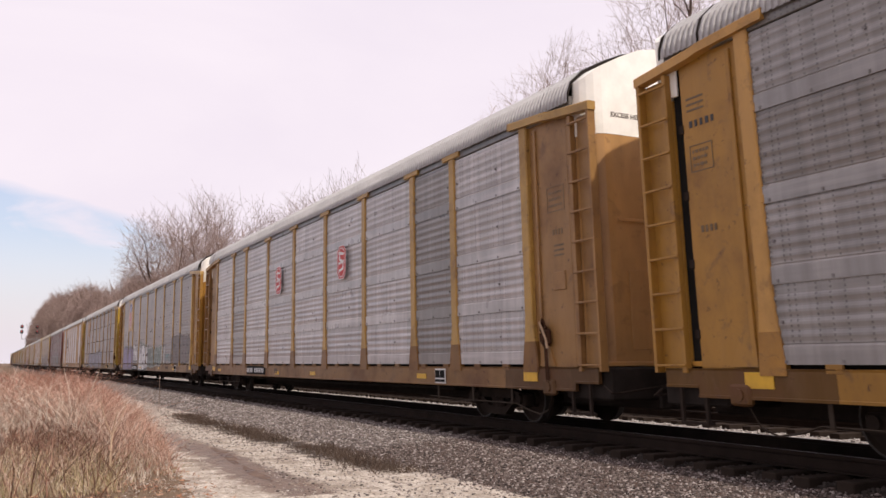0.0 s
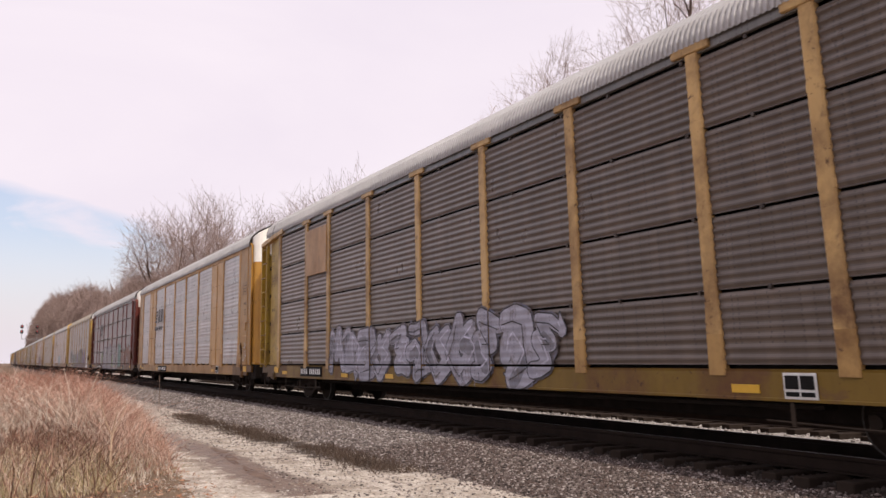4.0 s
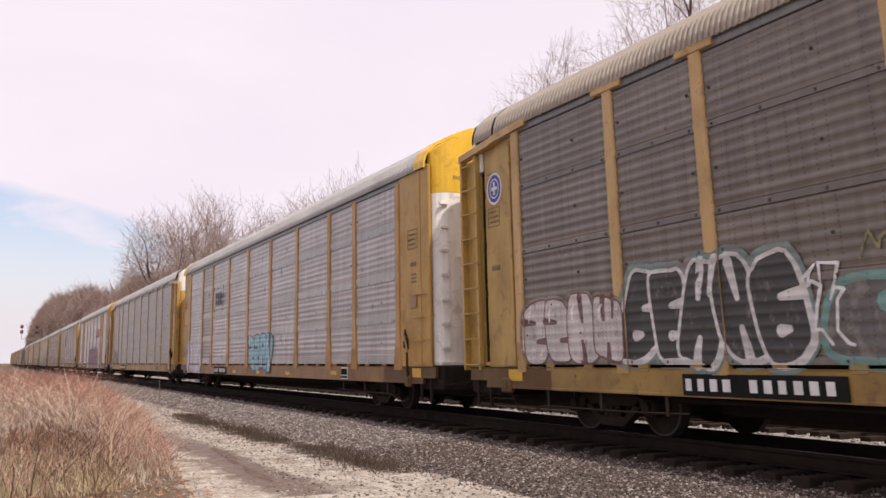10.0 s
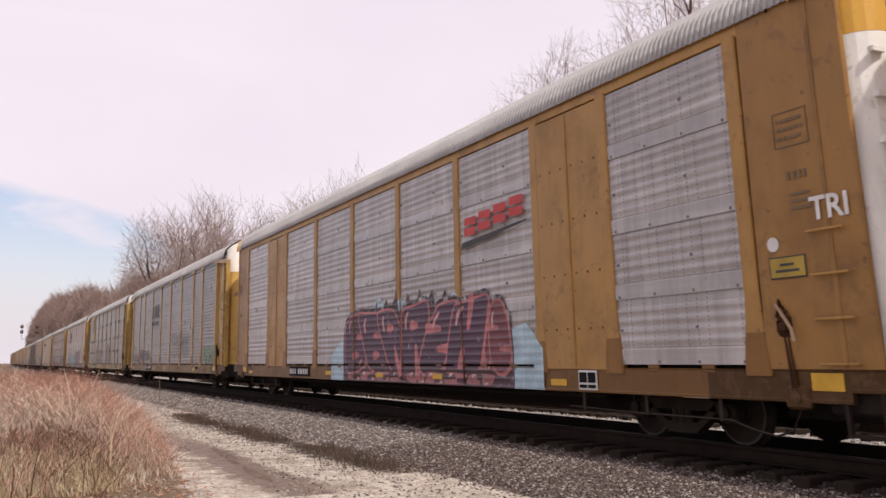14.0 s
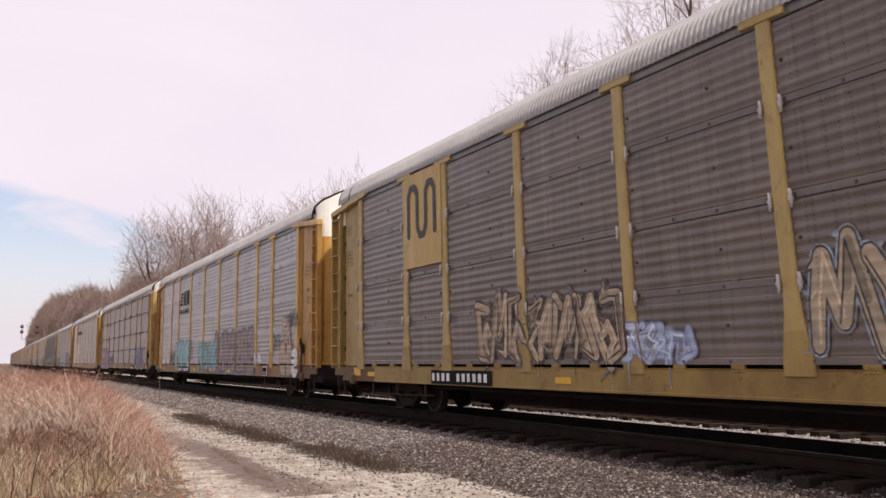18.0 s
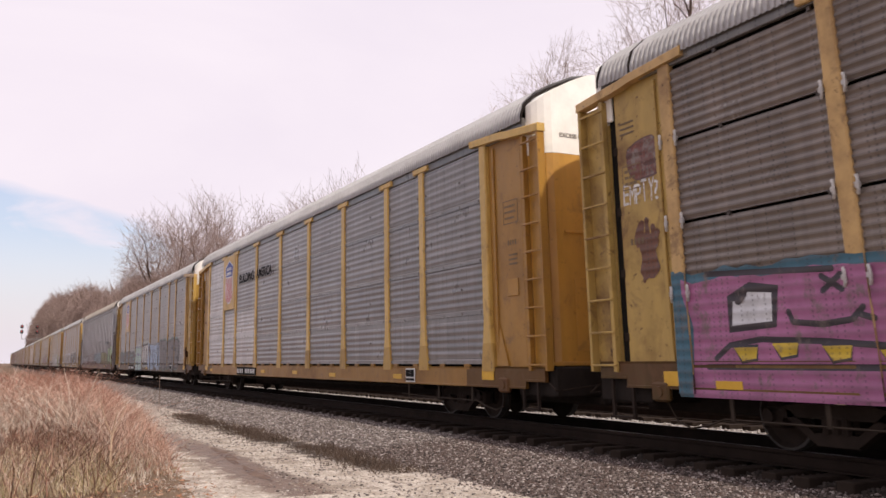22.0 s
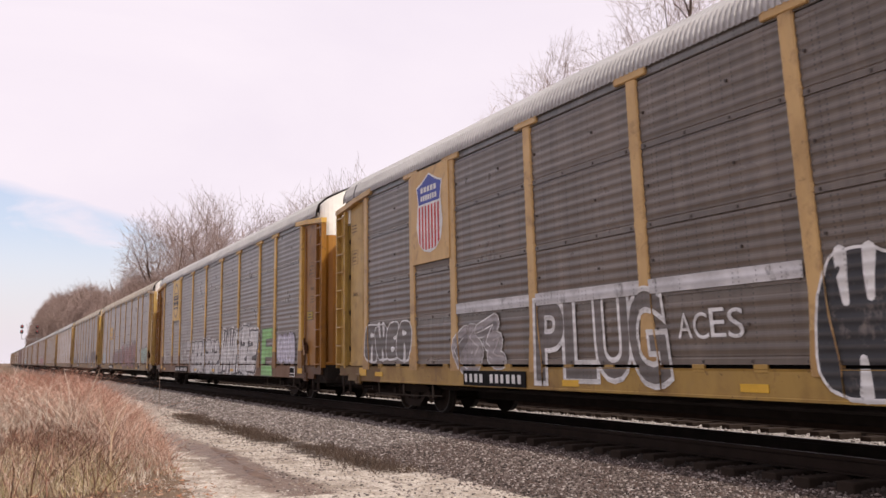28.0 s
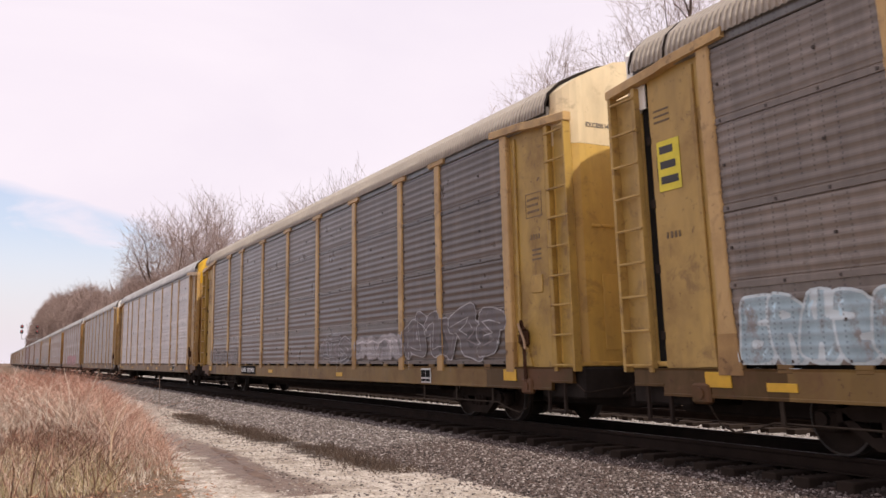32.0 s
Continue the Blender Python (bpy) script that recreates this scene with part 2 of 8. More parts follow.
def ground_mat():
    """Pale limestone grit on the access road, dry earth and litter elsewhere."""
    n = Nodes("ground")
    n.bsdf.inputs["Specular IOR Level"].default_value = 0.2
    co = n.coords()
    x, y, z = n.split(co)
    big, mid, fine = n.noise(co, 0.35, 6, 0.6), n.noise(co, 2.3, 6, 0.65), n.noise(co, 24.0, 5, 0.7)
    grit = n.voronoi(co, 26.0, "Color")
    stone = n.mix(n.math("MULTIPLY", n.split(grit)[0], 0.75), (0.68, 0.605, 0.52), (0.26, 0.215, 0.175))
    stone = n.mix(n.ramp(mid, 0.42, 0.72), stone, (0.30, 0.245, 0.19))
    stone = n.mix(n.math("MULTIPLY", n.ramp(n.noise(co, 1.1, 7, 0.7), 0.50, 0.64), 0.75), stone, (0.17, 0.125, 0.09))
    stone = n.mix(n.math("MULTIPLY", n.ramp(fine, 0.56, 0.68), 0.6), stone, (0.13, 0.10, 0.078))
    earth = n.mix(n.ramp(fine, 0.3, 0.7), (0.09, 0.055, 0.036), (0.22, 0.155, 0.10))
    # the road lies between the brush and the stone bed
    edge = n.math("ADD", y, n.math("MULTIPLY", n.math("SUBTRACT", mid, 0.5), 1.1))
    brush = n.math("ADD", n.math("MULTIPLY", x, -0.085), 1.25)
    road = n.math("GREATER_THAN", edge, brush)
    body = n.mix(road, earth, stone)
    # damp silt along the wheel track
    w = n.math("ABSOLUTE", n.math("SUBTRACT", n.math("ADD", edge, n.math("MULTIPLY", n.math("SUBTRACT", big, 0.5), 0.8)), 3.42))
    rut = n.math("MULTIPLY", n.math("SUBTRACT", 1.0, n.math("MINIMUM", n.math("MULTIPLY", w, 1.9), 1.0)), n.math("LESS_THAN", x, -10.5))
    rut = n.math("MINIMUM", n.math("MULTIPLY", n.math("MULTIPLY", rut, n.math("GREATER_THAN", n.math("ADD", x, n.math("MULTIPLY", mid, 6.0)), -18.0)), 1.6), 1.0)
    body = n.mix(n.math("MULTIPLY", n.ramp(rut, 0.15, 0.75), 0.88), body, n.mix(n.ramp(mid, 0.4, 0.6), (0.095, 0.056, 0.04), (0.17, 0.11, 0.08)))
    # dark litter at the foot of the stone bed
    f = n.math("ABSOLUTE", n.math("SUBTRACT", n.math("ADD", n.math("SUBTRACT", y, n.math("MULTIPLY", x, 0.02)), n.math("MULTIPLY", n.math("SUBTRACT", n.noise(co, 1.7, 7, 0.72), 0.5), 2.8)), 5.6))
    foot = n.math("MULTIPLY", n.math("SUBTRACT", 1.0, n.math("MINIMUM", n.math("MULTIPLY", f, 1.35), 1.0)), n.math("MULTIPLY", n.math("LESS_THAN", n.math("ADD", x, n.math("MULTIPLY", mid, 2.0)), -11.6), n.math("GREATER_THAN", x, -27.0)))
    foot = n.ramp(n.math("MULTIPLY", foot, n.math("ADD", mid, 0.5)), 0.22, 0.60)
    body = n.mix(n.math("MULTIPLY", foot, 0.92), body, (0.042, 0.029, 0.022))
    far = n.math("GREATER_THAN", y, 16.0)
    body = n.mix(far, body, earth)
    n.bump(n.math("ADD", mid, n.math("MULTIPLY", fine, 0.5)), 0.6, 0.04)
    return n.done(body, n.mix(rut, (0.95, 0.95, 0.95), (0.45, 0.45, 0.45)))


def ballast_mat():
    """Crushed stone, oily between the rails and coloured darker there for the train's shade."""
    n = Nodes("ballast_base")
    n.bsdf.inputs["Specular IOR Level"].default_value = 0.08
    co = n.coords()
    x, y, z = n.split(co)
    cell = n.split(n.voronoi(co, 24.0, "Color"))[0]
    body = n.mix(cell, (0.035, 0.026, 0.022), (0.19, 0.152, 0.134))
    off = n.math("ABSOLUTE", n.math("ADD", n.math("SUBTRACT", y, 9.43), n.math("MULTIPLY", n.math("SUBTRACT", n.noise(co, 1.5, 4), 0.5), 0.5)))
    # band as wide as the train's shade, painted near-black along with the grease
    oily_shade = n.math("LESS_THAN", off, 1.72)
    body = n.mix(n.math("MULTIPLY", oily_shade, 0.9), body, (0.033, 0.025, 0.02))
    body = n.mix(n.math("GREATER_THAN", y, 11.6), body, n.mix(cell, (0.16, 0.135, 0.12), (0.58, 0.53, 0.49)))
    n.bump(n.voronoi(co, 24.0), 1.0, 0.04)
    return n.done(body, 0.95)


def blade_mat(name, tones):
    n = Nodes(name)
    ramp = n.nt.nodes.new("ShaderNodeValToRGB")
    e = ramp.color_ramp.elements
    while len(e) < len(tones):
        e.new(0.5)
    for i, t in enumerate(tones):
        e[i].position, e[i].color = i / (len(tones) - 1), (*t, 1)
    n.put(ramp.inputs[0], n.island())
    g = n.noise(n.coords(), 5.0, 3)
    return n.done(n.mix(n.math("MULTIPLY", g, 0.4), ramp.outputs[0], (0.20, 0.12, 0.07)), 0.8)


GOLD, TAN, OCHRE, OLIVE, RED_BROWN = (0.49, 0.25, 0.045), (0.55, 0.345, 0.128), (0.40, 0.215, 0.075), (0.47, 0.315, 0.085), (0.215, 0.043, 0.031)
LIGHT, MID, DARK, UMBER, SLATE = (0.53, 0.515, 0.53), (0.27, 0.255, 0.25), (0.170, 0.142, 0.124), (0.132, 0.103, 0.088), (0.16, 0.145, 0.142)
WHITE = plain("cap_white", (0.87, 0.84, 0.77), 0.5, 0, 0.12)
BLACK = plain("underframe_black", (0.030, 0.024, 0.021), 0.9)
GRIMY = plain("running_gear", (0.036, 0.026, 0.021), 0.88)
# near-black colour for the shade inside the closed racks
INSIDE = plain("inside_shade", (0.02, 0.018, 0.017), 0.9)
TREAD = plain("wheel_tread", (0.055, 0.047, 0.042), 0.6, 0.2)
STEEL = plain("rail_steel", (0.028, 0.019, 0.015), 0.85, 0.0)
POLISHED = plain("rail_head", (0.13, 0.115, 0.105), 0.55, 0.6, 0.3)
TIE_WOOD = plain("tie_wood", (0.038, 0.027, 0.021), 0.95, 0, 0.5, 2.0)
PLATE_BLACK = plain("plate_black", (0.018, 0.017, 0.017), 0.8)
LETTER_WHITE = plain("letter_white", (0.74, 0.73, 0.71), 0.6, 0, 0.2)
INK = plain("faded_ink", (0.17, 0.11, 0.055), 0.6)
LETTER_DARK = plain("letter_dark", (0.05, 0.045, 0.045), 0.6)
REFLECTOR = plain("reflector_yellow", (0.68, 0.39, 0.025), 0.4, 0, 0.2)
NOTICE = plain("notice_yellow", (0.42, 0.29, 0.04), 0.6, 0, 0.3)
STICKER = plain("sticker_yellow", (0.75, 0.62, 0.04), 0.5, 0, 0.2)
HINGE = plain("clip_steel", (0.60, 0.57, 0.54), 0.5, 0.1)
BRAKE = plain("brake_iron", (0.075, 0.036, 0.02), 0.8)
LEVER = plain("brake_lever", (0.42, 0.28, 0.17), 0.6)
PIPE = plain("pipe_iron", (0.05, 0.037, 0.028), 0.75)
RUST = plain("rust", (0.10, 0.045, 0.022), 0.9)
BOLT = plain("bolt_steel", (0.065, 0.050, 0.042), 0.7)
BOLT_PALE = plain("bolt_pale", (0.20, 0.18, 0.175), 0.6)
LOGO_BLUE = plain("shield_blue", (0.045, 0.065, 0.33), 0.5, 0, 0.2)
LOGO_RED = plain("shield_red", (0.55, 0.035, 0.03), 0.5, 0, 0.2)
ROOF = roof_metal("roof_galvanised", (0.42, 0.405, 0.40))
ROOF_CREAM = roof_metal("roof_cream", (0.38, 0.325, 0.265))
ROOF_MATS = {"grey": ROOF, "cream": ROOF_CREAM}

# ---- mesh code ----
class Shape:
    """Collects vertices and faces of one mesh."""

    def __init__(self):
        self.v, self.f, self.m = [], [], []

    def face(self, pts, mat=0):
        i = len(self.v)
        self.v += [tuple(p) for p in pts]
        self.f.append(tuple(range(i, i + len(pts))))
        self.m.append(mat)

    def quads(self, rings, closed=False, caps=False, mat=0):
        """Faces between successive rings of points."""
        i, k = len(self.v), len(rings[0])
        for ring in rings:
            self.v += [tuple(p) for p in ring]
        for a in range(len(rings) - 1):
            for b in range(k if closed else k - 1):
                c = (b + 1) % k
                self.f.append((i + a * k + b, i + a * k + c, i + (a + 1) * k + c, i + (a + 1) * k + b))
                self.m.append(mat)
        if caps:
            self.f += [tuple(range(i + k - 1, i - 1, -1)), tuple(i + (len(rings) - 1) * k + b for b in range(k))]
            self.m += [mat, mat]
        return self

    def box(self, x0, x1, y0, y1, z0, z1, c=0.0, mat=0):
        """A box; c takes off its edges."""
        if c <= 0:
            lo, hi = [(x0, y0), (x1, y0), (x1, y1), (x0, y1)], None
            return self.quads([[(x, y, z) for x, y in lo] for z in (z0, z1)], True, True, mat)
        rings = []
        for z, k in ((z0, c), (z0 + c, 0), (z1 - c, 0), (z1, c)):
            a0, a1, b0, b1 = x0 + k, x1 - k, y0 + k, y1 - k
            rings.append([(a0 + c, b0, z), (a1 - c, b0, z), (a1, b0 + c, z), (a1, b1 - c, z), (a1 - c, b1, z), (a0 + c, b1, z), (a0, b1 - c, z), (a0, b0 + c, z)])
        return self.quads(rings, True, True, mat)

    def tube(self, pts, radii, n=6, mat=0, caps=True):
        rings = []
        for i, p in enumerate(pts):
            p = Vector(p)
            d = Vector(pts[min(i + 1, len(pts) - 1)]) - Vector(pts[max(i - 1, 0)])
            d.normalize()
            u = d.orthogonal().normalized()
            w = d.cross(u)
            r = radii[i] if isinstance(radii, (list, tuple)) else radii
            rings.append([p + r * (math.cos(t) * u + math.sin(t) * w) for t in (2 * math.pi * j / n for j in range(n))])
        return self.quads(rings, True, caps, mat)

    def disc(self, x, z, y, r, n=12, mat=0, sx=1.0):
        self.face([(x + sx * r * math.cos(t), y, z + r * math.sin(t)) for t in (2 * math.pi * j / n for j in range(n))], mat)
        return self

    def ribbon(self, pts, half, y, mat=0):
        """A flat brush stroke with round ends in the plane of the car's side; y steps out a little from piece to piece."""
        step = 0.00005
        for i in range(len(pts) - 1):
            (xa, za), (xb, zb) = pts[i], pts[i + 1]
            dx, dz = xb - xa, zb - za
            d = math.hypot(dx, dz) or 1e-6
            t0 = math.atan2(dz, dx)
            ring = [(xb + half * math.cos(t0 + a), y, zb + half * math.sin(t0 + a)) for a in (-1.5708 + 3.1416 * j / 5 for j in range(6))]
            ring += [(xa + half * math.cos(t0 + a), y, za + half * math.sin(t0 + a)) for a in (1.5708 + 3.1416 * j / 5 for j in range(6))]
            self.face(ring, mat)
            y -= step
        return y

    def brush(self, pts, radii, y, mat=0):
        """A flat stroke that swells and tapers."""
        for i in range(len(pts) - 1):
            (xa, za), (xb, zb) = pts[i], pts[i + 1]
            ra, rb = radii[i], radii[i + 1]
            t0 = math.atan2(zb - za, xb - xa)
            ring = [(xb + rb * math.cos(t0 + a), y, zb + rb * math.sin(t0 + a)) for a in (-1.5708 + 3.1416 * j / 4 for j in range(5))]
            ring += [(xa + ra * math.cos(t0 + a), y, za + ra * math.sin(t0 + a)) for a in (1.5708 + 3.1416 * j / 4 for j in range(5))]
            self.face(ring, mat)
            y -= 0.00005
        return y

    def drape(self, plain_y, uprights, lift, ends=None):
        """Lays flat paint (drawn at y = OUT and a little less) on the car's side: back on the sheets, forward on the uprights.
        uprights: (x, half width at the foot, half width above)."""
        out = Shape()
        levels = [0.42, 0.46, 0.788, 0.826, 0.86, 1.36, 9.0]   # no paint hangs over the slot under the sheets

        def cut(poly, a, b, c):
            got = []
            for i, p in enumerate(poly):
                q = poly[i - 1]
                dp, dq = a * p[0] + b * p[1] - c, a * q[0] + b * q[1] - c
                if (dp <= 0) != (dq <= 0):
                    k = dq / (dq - dp)
                    got.append((q[0] + (p[0] - q[0]) * k, q[1] + (p[1] - q[1]) * k))
                if dp <= 0:
                    got.append(p)
            return got

        for f, m in zip(self.f, self.m):
            poly = [(self.v[i][0], self.v[i][2]) for i in f]
            depth = self.v[f[0]][1] - OUT
            lo, hi = min(p[1] for p in poly), max(p[1] for p in poly)
            for z0, z1 in zip(levels, levels[1:]):
                if hi <= z0 or lo >= z1:
                    continue
                rest = cut(cut(poly, 0, -1, -z0), 0, 1, z1)
                if z1 == 0.46:
                    if len(rest) > 2:
                        out.face([(x, -1.476 + depth, z) for x, z in rest], m)
                    continue
                for e, foot, top in uprights:
                    if len(rest) < 3:
                        break
                    a, b = min(p[0] for p in rest), max(p[0] for p in rest)
                    wide = max(foot, top)
                    if b < e - wide or a > e + wide:
                        continue
                    h0, h1 = (foot, foot) if z1 <= 0.86 else (foot, top) if z1 <= 1.36 else (top, top)
                    s = (h1 - h0) / (z1 - z0)
                    left = cut(rest, 1, s, e - h0 + s * z0)
                    mid = cut(cut(rest, -1, -s, -(e - h0 + s * z0)), 1, -s, e + h0 - s * z0)
                    rest = cut(rest, -1, s, -(e + h0 - s * z0))
                    if len(left) > 2 and (z1 != 0.826 or ends is None):
                        out.face([(x, plain_y + depth, z) for x, z in left], m)
                    if len(mid) > 2:
                        out.face([(x, lift + depth, z) for x, z in mid], m)
                if len(rest) > 2 and (z1 != 0.826 or ends is None or abs(rest[0][0]) > 12.0):
                    far = ends is not None and abs(rest[0][0]) > 12.0
                    out.face([(x, (ends if far else plain_y) + depth, z) for x, z in rest], m)
        return out

    def mesh(self, name, slots=1, smooth=False):
        me = bpy.data.meshes.new(name)
        me.from_pydata(self.v, [], self.f)
        for _ in range(slots):
            me.materials.append(None)
        if slots > 1:
            me.polygons.foreach_set("material_index", self.m)
        if smooth:
            me.polygons.foreach_set("use_smooth", [True] * len(me.polygons))
        me.update()
        return me


def part(name, me, material, parent, label="", at=None):
    """Links a mesh as one object under a thing or a part. material: one, or one a slot."""
    ob = new(name, me)
    for slot, m in zip(ob.material_slots, material if isinstance(material, (list, tuple)) else [material]):
        slot.link, slot.material = "OBJECT", m
    ob.parent = parent
    if at is not None:
        ob.matrix_basis = at
    return tagged(ob, label)


def thing(name, me, material, label, category, group="", kind="", at=None):
    ob = part(name, me, material, None, label, at)
    return tagged(ob, label, category, group, kind)


# ---- the line: straight past the camera, bending away far off ----
TRACK_Y, RAIL_Z, PITCH = 9.43, 0.70, 28.9   # cars are set out from 0.70; worn rails and settled trucks lie a little lower
SETTLED = 0.195
SECOND = 5.62   # the next track's middle, from this one's
BEND_AT, BEND_R = -480.0, 900.0


def on_line(s):
    """Place and heading on the line at s metres."""
    if s > BEND_AT:
        return s, TRACK_Y, 0.0
    a = (BEND_AT - s) / BEND_R
    return BEND_AT - BEND_R * math.sin(a), TRACK_Y + BEND_R * (1 - math.cos(a)), -math.degrees(a)


def sweep(profile, stations, closed=False):
    """Rings of a profile of (y from the track's middle, z) along the line."""
    rings = []
    for s in stations:
        x, y, h = on_line(s)
        c, k = math.cos(radians(h)), math.sin(radians(h))
        rings.append([(x - k * o, y + c * o, z) for o, z in profile])
    return rings


FAR_STATIONS = [30.0, 0.0] + [-20.0 * i for i in range(1, 25)] + [-480.0 - 30 * i for i in range(1, 22)]


def build_ground():
    sh = Shape()
    edges = [-4000, -900, -300, -120, -60, -30, -10, 0, 10, 30, 60, 120, 300, 900, 4000]
    sh.quads([[(x, y, 0.0) for y in edges] for x in edges])
    thing("ground", sh.mesh("ground"), GROUND, "pale grit access road and dry earth beside the railway", "ground", kind="structure")
    bed = Shape()
    prof = [(-3.95, -0.06), (-3.55, 0.04), (-2.4, 0.13), (-1.75, 0.17), (-1.38, 0.19), (-1.2, 0.235), (-0.6, 0.25), (0.6, 0.25), (1.2, 0.235), (1.4, 0.20), (3.4, 0.19), (9.0, 0.18), (12.0, 0.05), (12.6, -0.06)]
    bed.quads(sweep([(a, z) for a, z in prof], FAR_STATIONS))
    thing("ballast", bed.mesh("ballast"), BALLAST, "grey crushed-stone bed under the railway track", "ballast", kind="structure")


def build_track():
    head = [(-0.036, 0.012), (-0.036, -0.03), (-0.009, -0.042), (-0.009, -0.15), (-0.075, -0.165), (-0.075, -0.18), (0.075, -0.18), (0.075, -0.165), (0.009, -0.15), (0.009, -0.042), (0.036, -0.03), (0.036, 0.012)]
    for side in (-1, 1):
        sh = Shape()
        sh.quads(sweep([(side * 0.755 + a, RAIL_Z - SETTLED - 0.012 + z) for a, z in head], FAR_STATIONS), True)
        rail = thing("rail", sh.mesh("rail"), STEEL, "rusty brown steel rail with a worn bright head", "rail", "rails of the track", "structure")
        top = Shape()
        top.quads(sweep([(side * 0.755 - 0.03, RAIL_Z - SETTLED + 0.0035), (side * 0.755 + 0.03, RAIL_Z - SETTLED + 0.0035)], FAR_STATIONS))
        part("rail_head", top.mesh("rail_head"), POLISHED, rail, "worn bright running surface")
    sh = Shape()
    sh.box(-0.115, 0.115, -1.37, 1.37, 0.125, 0.305, 0.012)
    tie = sh.mesh("tie")
    random.seed(4)
    track_ties = new("track_ties")
    tagged(track_ties, "dark creosoted wooden ties under the rails", "tie", kind="structure")
    for i in range(150):
        x = 0.5 - 0.56 * i
        part("tie", tie, TIE_WOOD, track_ties, at=pose(x + random.uniform(-0.02, 0.02), TRACK_Y + random.uniform(-0.07, 0.07), random.uniform(-0.015, 0.012), 0, 0, random.uniform(-1.5, 1.5)))
    sh = Shape()
    for i in range(300):
        x = -83.5 - 0.56 * i
        sh.box(x - 0.115, x + 0.115, TRACK_Y - 1.37, TRACK_Y + 1.37, 0.125, 0.305)
    tagged(part("far_ties", sh.mesh("far_ties"), TIE_WOOD, track_ties), kind="stuff")
    # a second track beyond the train
    for side in (-1, 1):
        sh = Shape()
        sh.quads(sweep([(SECOND + side * 0.755 + a, 0.46 + z) for a, z in head], FAR_STATIONS), True)
        thing("rail", sh.mesh("rail"), STEEL, "rusty brown steel rail of the second track", "rail", "rails of the track", "structure")
    second_ties = new("second_ties")
    tagged(second_ties, "dark wooden ties of the second track in pale stones", "tie", kind="structure")
    for i in range(120):
        part("tie", tie, TIE_WOOD, second_ties, at=pose(-4 - 0.55 * i + random.uniform(-0.02, 0.02), TRACK_Y + SECOND + random.uniform(-0.08, 0.08), random.uniform(-0.035, -0.01), 0, 0, random.uniform(-1.5, 1.5)))


def rocks(name, count, xs, place, sizes, material, label, category="gravel", seed=1, flat=0.7, rough=False):
    """Many small angular stones as one mesh. place(u, x) gives y and z."""
    rng = np.random.default_rng(seed)
    g = (1 + 5 ** 0.5) / 2
    base = np.array([(-1, g, 0), (1, g, 0), (-1, -g, 0), (1, -g, 0), (0, -1, g), (0, 1, g), (0, -1, -g), (0, 1, -g), (g, 0, -1), (g, 0, 1), (-g, 0, -1), (-g, 0, 1)]) / 1.9
    tri = np.array([(0, 11, 5), (0, 5, 1), (0, 1, 7), (0, 7, 10), (0, 10, 11), (1, 5, 9), (5, 11, 4), (11, 10, 2), (10, 7, 6), (7, 1, 8), (3, 9, 4), (3, 4, 2), (3, 2, 6), (3, 6, 8), (3, 8, 9), (4, 9, 5), (2, 4, 11), (6, 2, 10), (8, 6, 7), (9, 8, 1)])
    if rough:   # plainer, eight-sided stones
        base = np.array([(1, 0, 0), (-1, 0, 0), (0, 1, 0), (0, -1, 0), (0, 0, 1), (0, 0, -1)]) * 1.15
        tri = np.array([(0, 2, 4), (2, 1, 4), (1, 3, 4), (3, 0, 4), (2, 0, 5), (1, 2, 5), (3, 1, 5), (0, 3, 5)])
    k = len(base)
    x = xs[0] + (xs[1] - xs[0]) * rng.random(count) ** 1.0
    y, z = place(rng.random(count), x)
    size = sizes[0] + (sizes[1] - sizes[0]) * rng.random(count) ** 2
    jitter = base[None] * (0.62 + 0.6 * rng.random((count, k, 1)))
    jitter = jitter * (0.7 + 0.6 * rng.random((count, 1, 3)))
    a, b = rng.random((2, count)) * 6.28
    ca, sa, cb, sb = np.cos(a), np.sin(a), np.cos(b), np.sin(b)
    px, py, pz = jitter[..., 0], jitter[..., 1], jitter[..., 2]
    qx, qy = px * ca[:, None] - py * sa[:, None], px * sa[:, None] + py * ca[:, None]
    ry, rz = qy * cb[:, None] - pz * sb[:, None], qy * sb[:, None] + pz * cb[:, None]
    pts = np.stack([x[:, None] + qx * size[:, None], y[:, None] + ry * size[:, None], z[:, None] + rz * size[:, None] * flat + size[:, None] * 0.25], -1).reshape(-1, 3)
    faces = (tri[None] + k * np.arange(count)[:, None, None]).reshape(-1, 3)
    me = bpy.data.meshes.new(name)
    me.vertices.add(len(pts))
    me.vertices.foreach_set("co", pts.astype(np.float32).ravel())
    me.loops.add(faces.size)
    me.loops.foreach_set("vertex_index", faces.astype(np.int32).ravel())
    me.polygons.add(len(faces))
    me.polygons.foreach_set("loop_start", np.arange(0, faces.size, 3, dtype=np.int32))
    me.update(calc_edges=True)
    me.materials.append(None)
    return thing(name, me, material, label, category, kind="stuff")


BED = ([-3.95, -3.55, -2.4, -1.75, -1.38, -1.2, -0.6, 0.6, 1.2, 1.4, 3.4, 9.0], [-0.06, 0.04, 0.13, 0.17, 0.19, 0.235, 0.25, 0.25, 0.235, 0.20, 0.19, 0.18])


def crib(x):
    """How far a spot lies from the nearest tie, from 0 on its middle to 1 between two."""
    return np.abs(((x - 0.5) / 0.56 + 0.5) % 1.0 - 0.5) * 2.0


def near_slope(u, x):
    off = -3.85 + (2.38 + 0.22 * crib(x)) * u ** 0.9
    return TRACK_Y + off, np.interp(off, *BED)


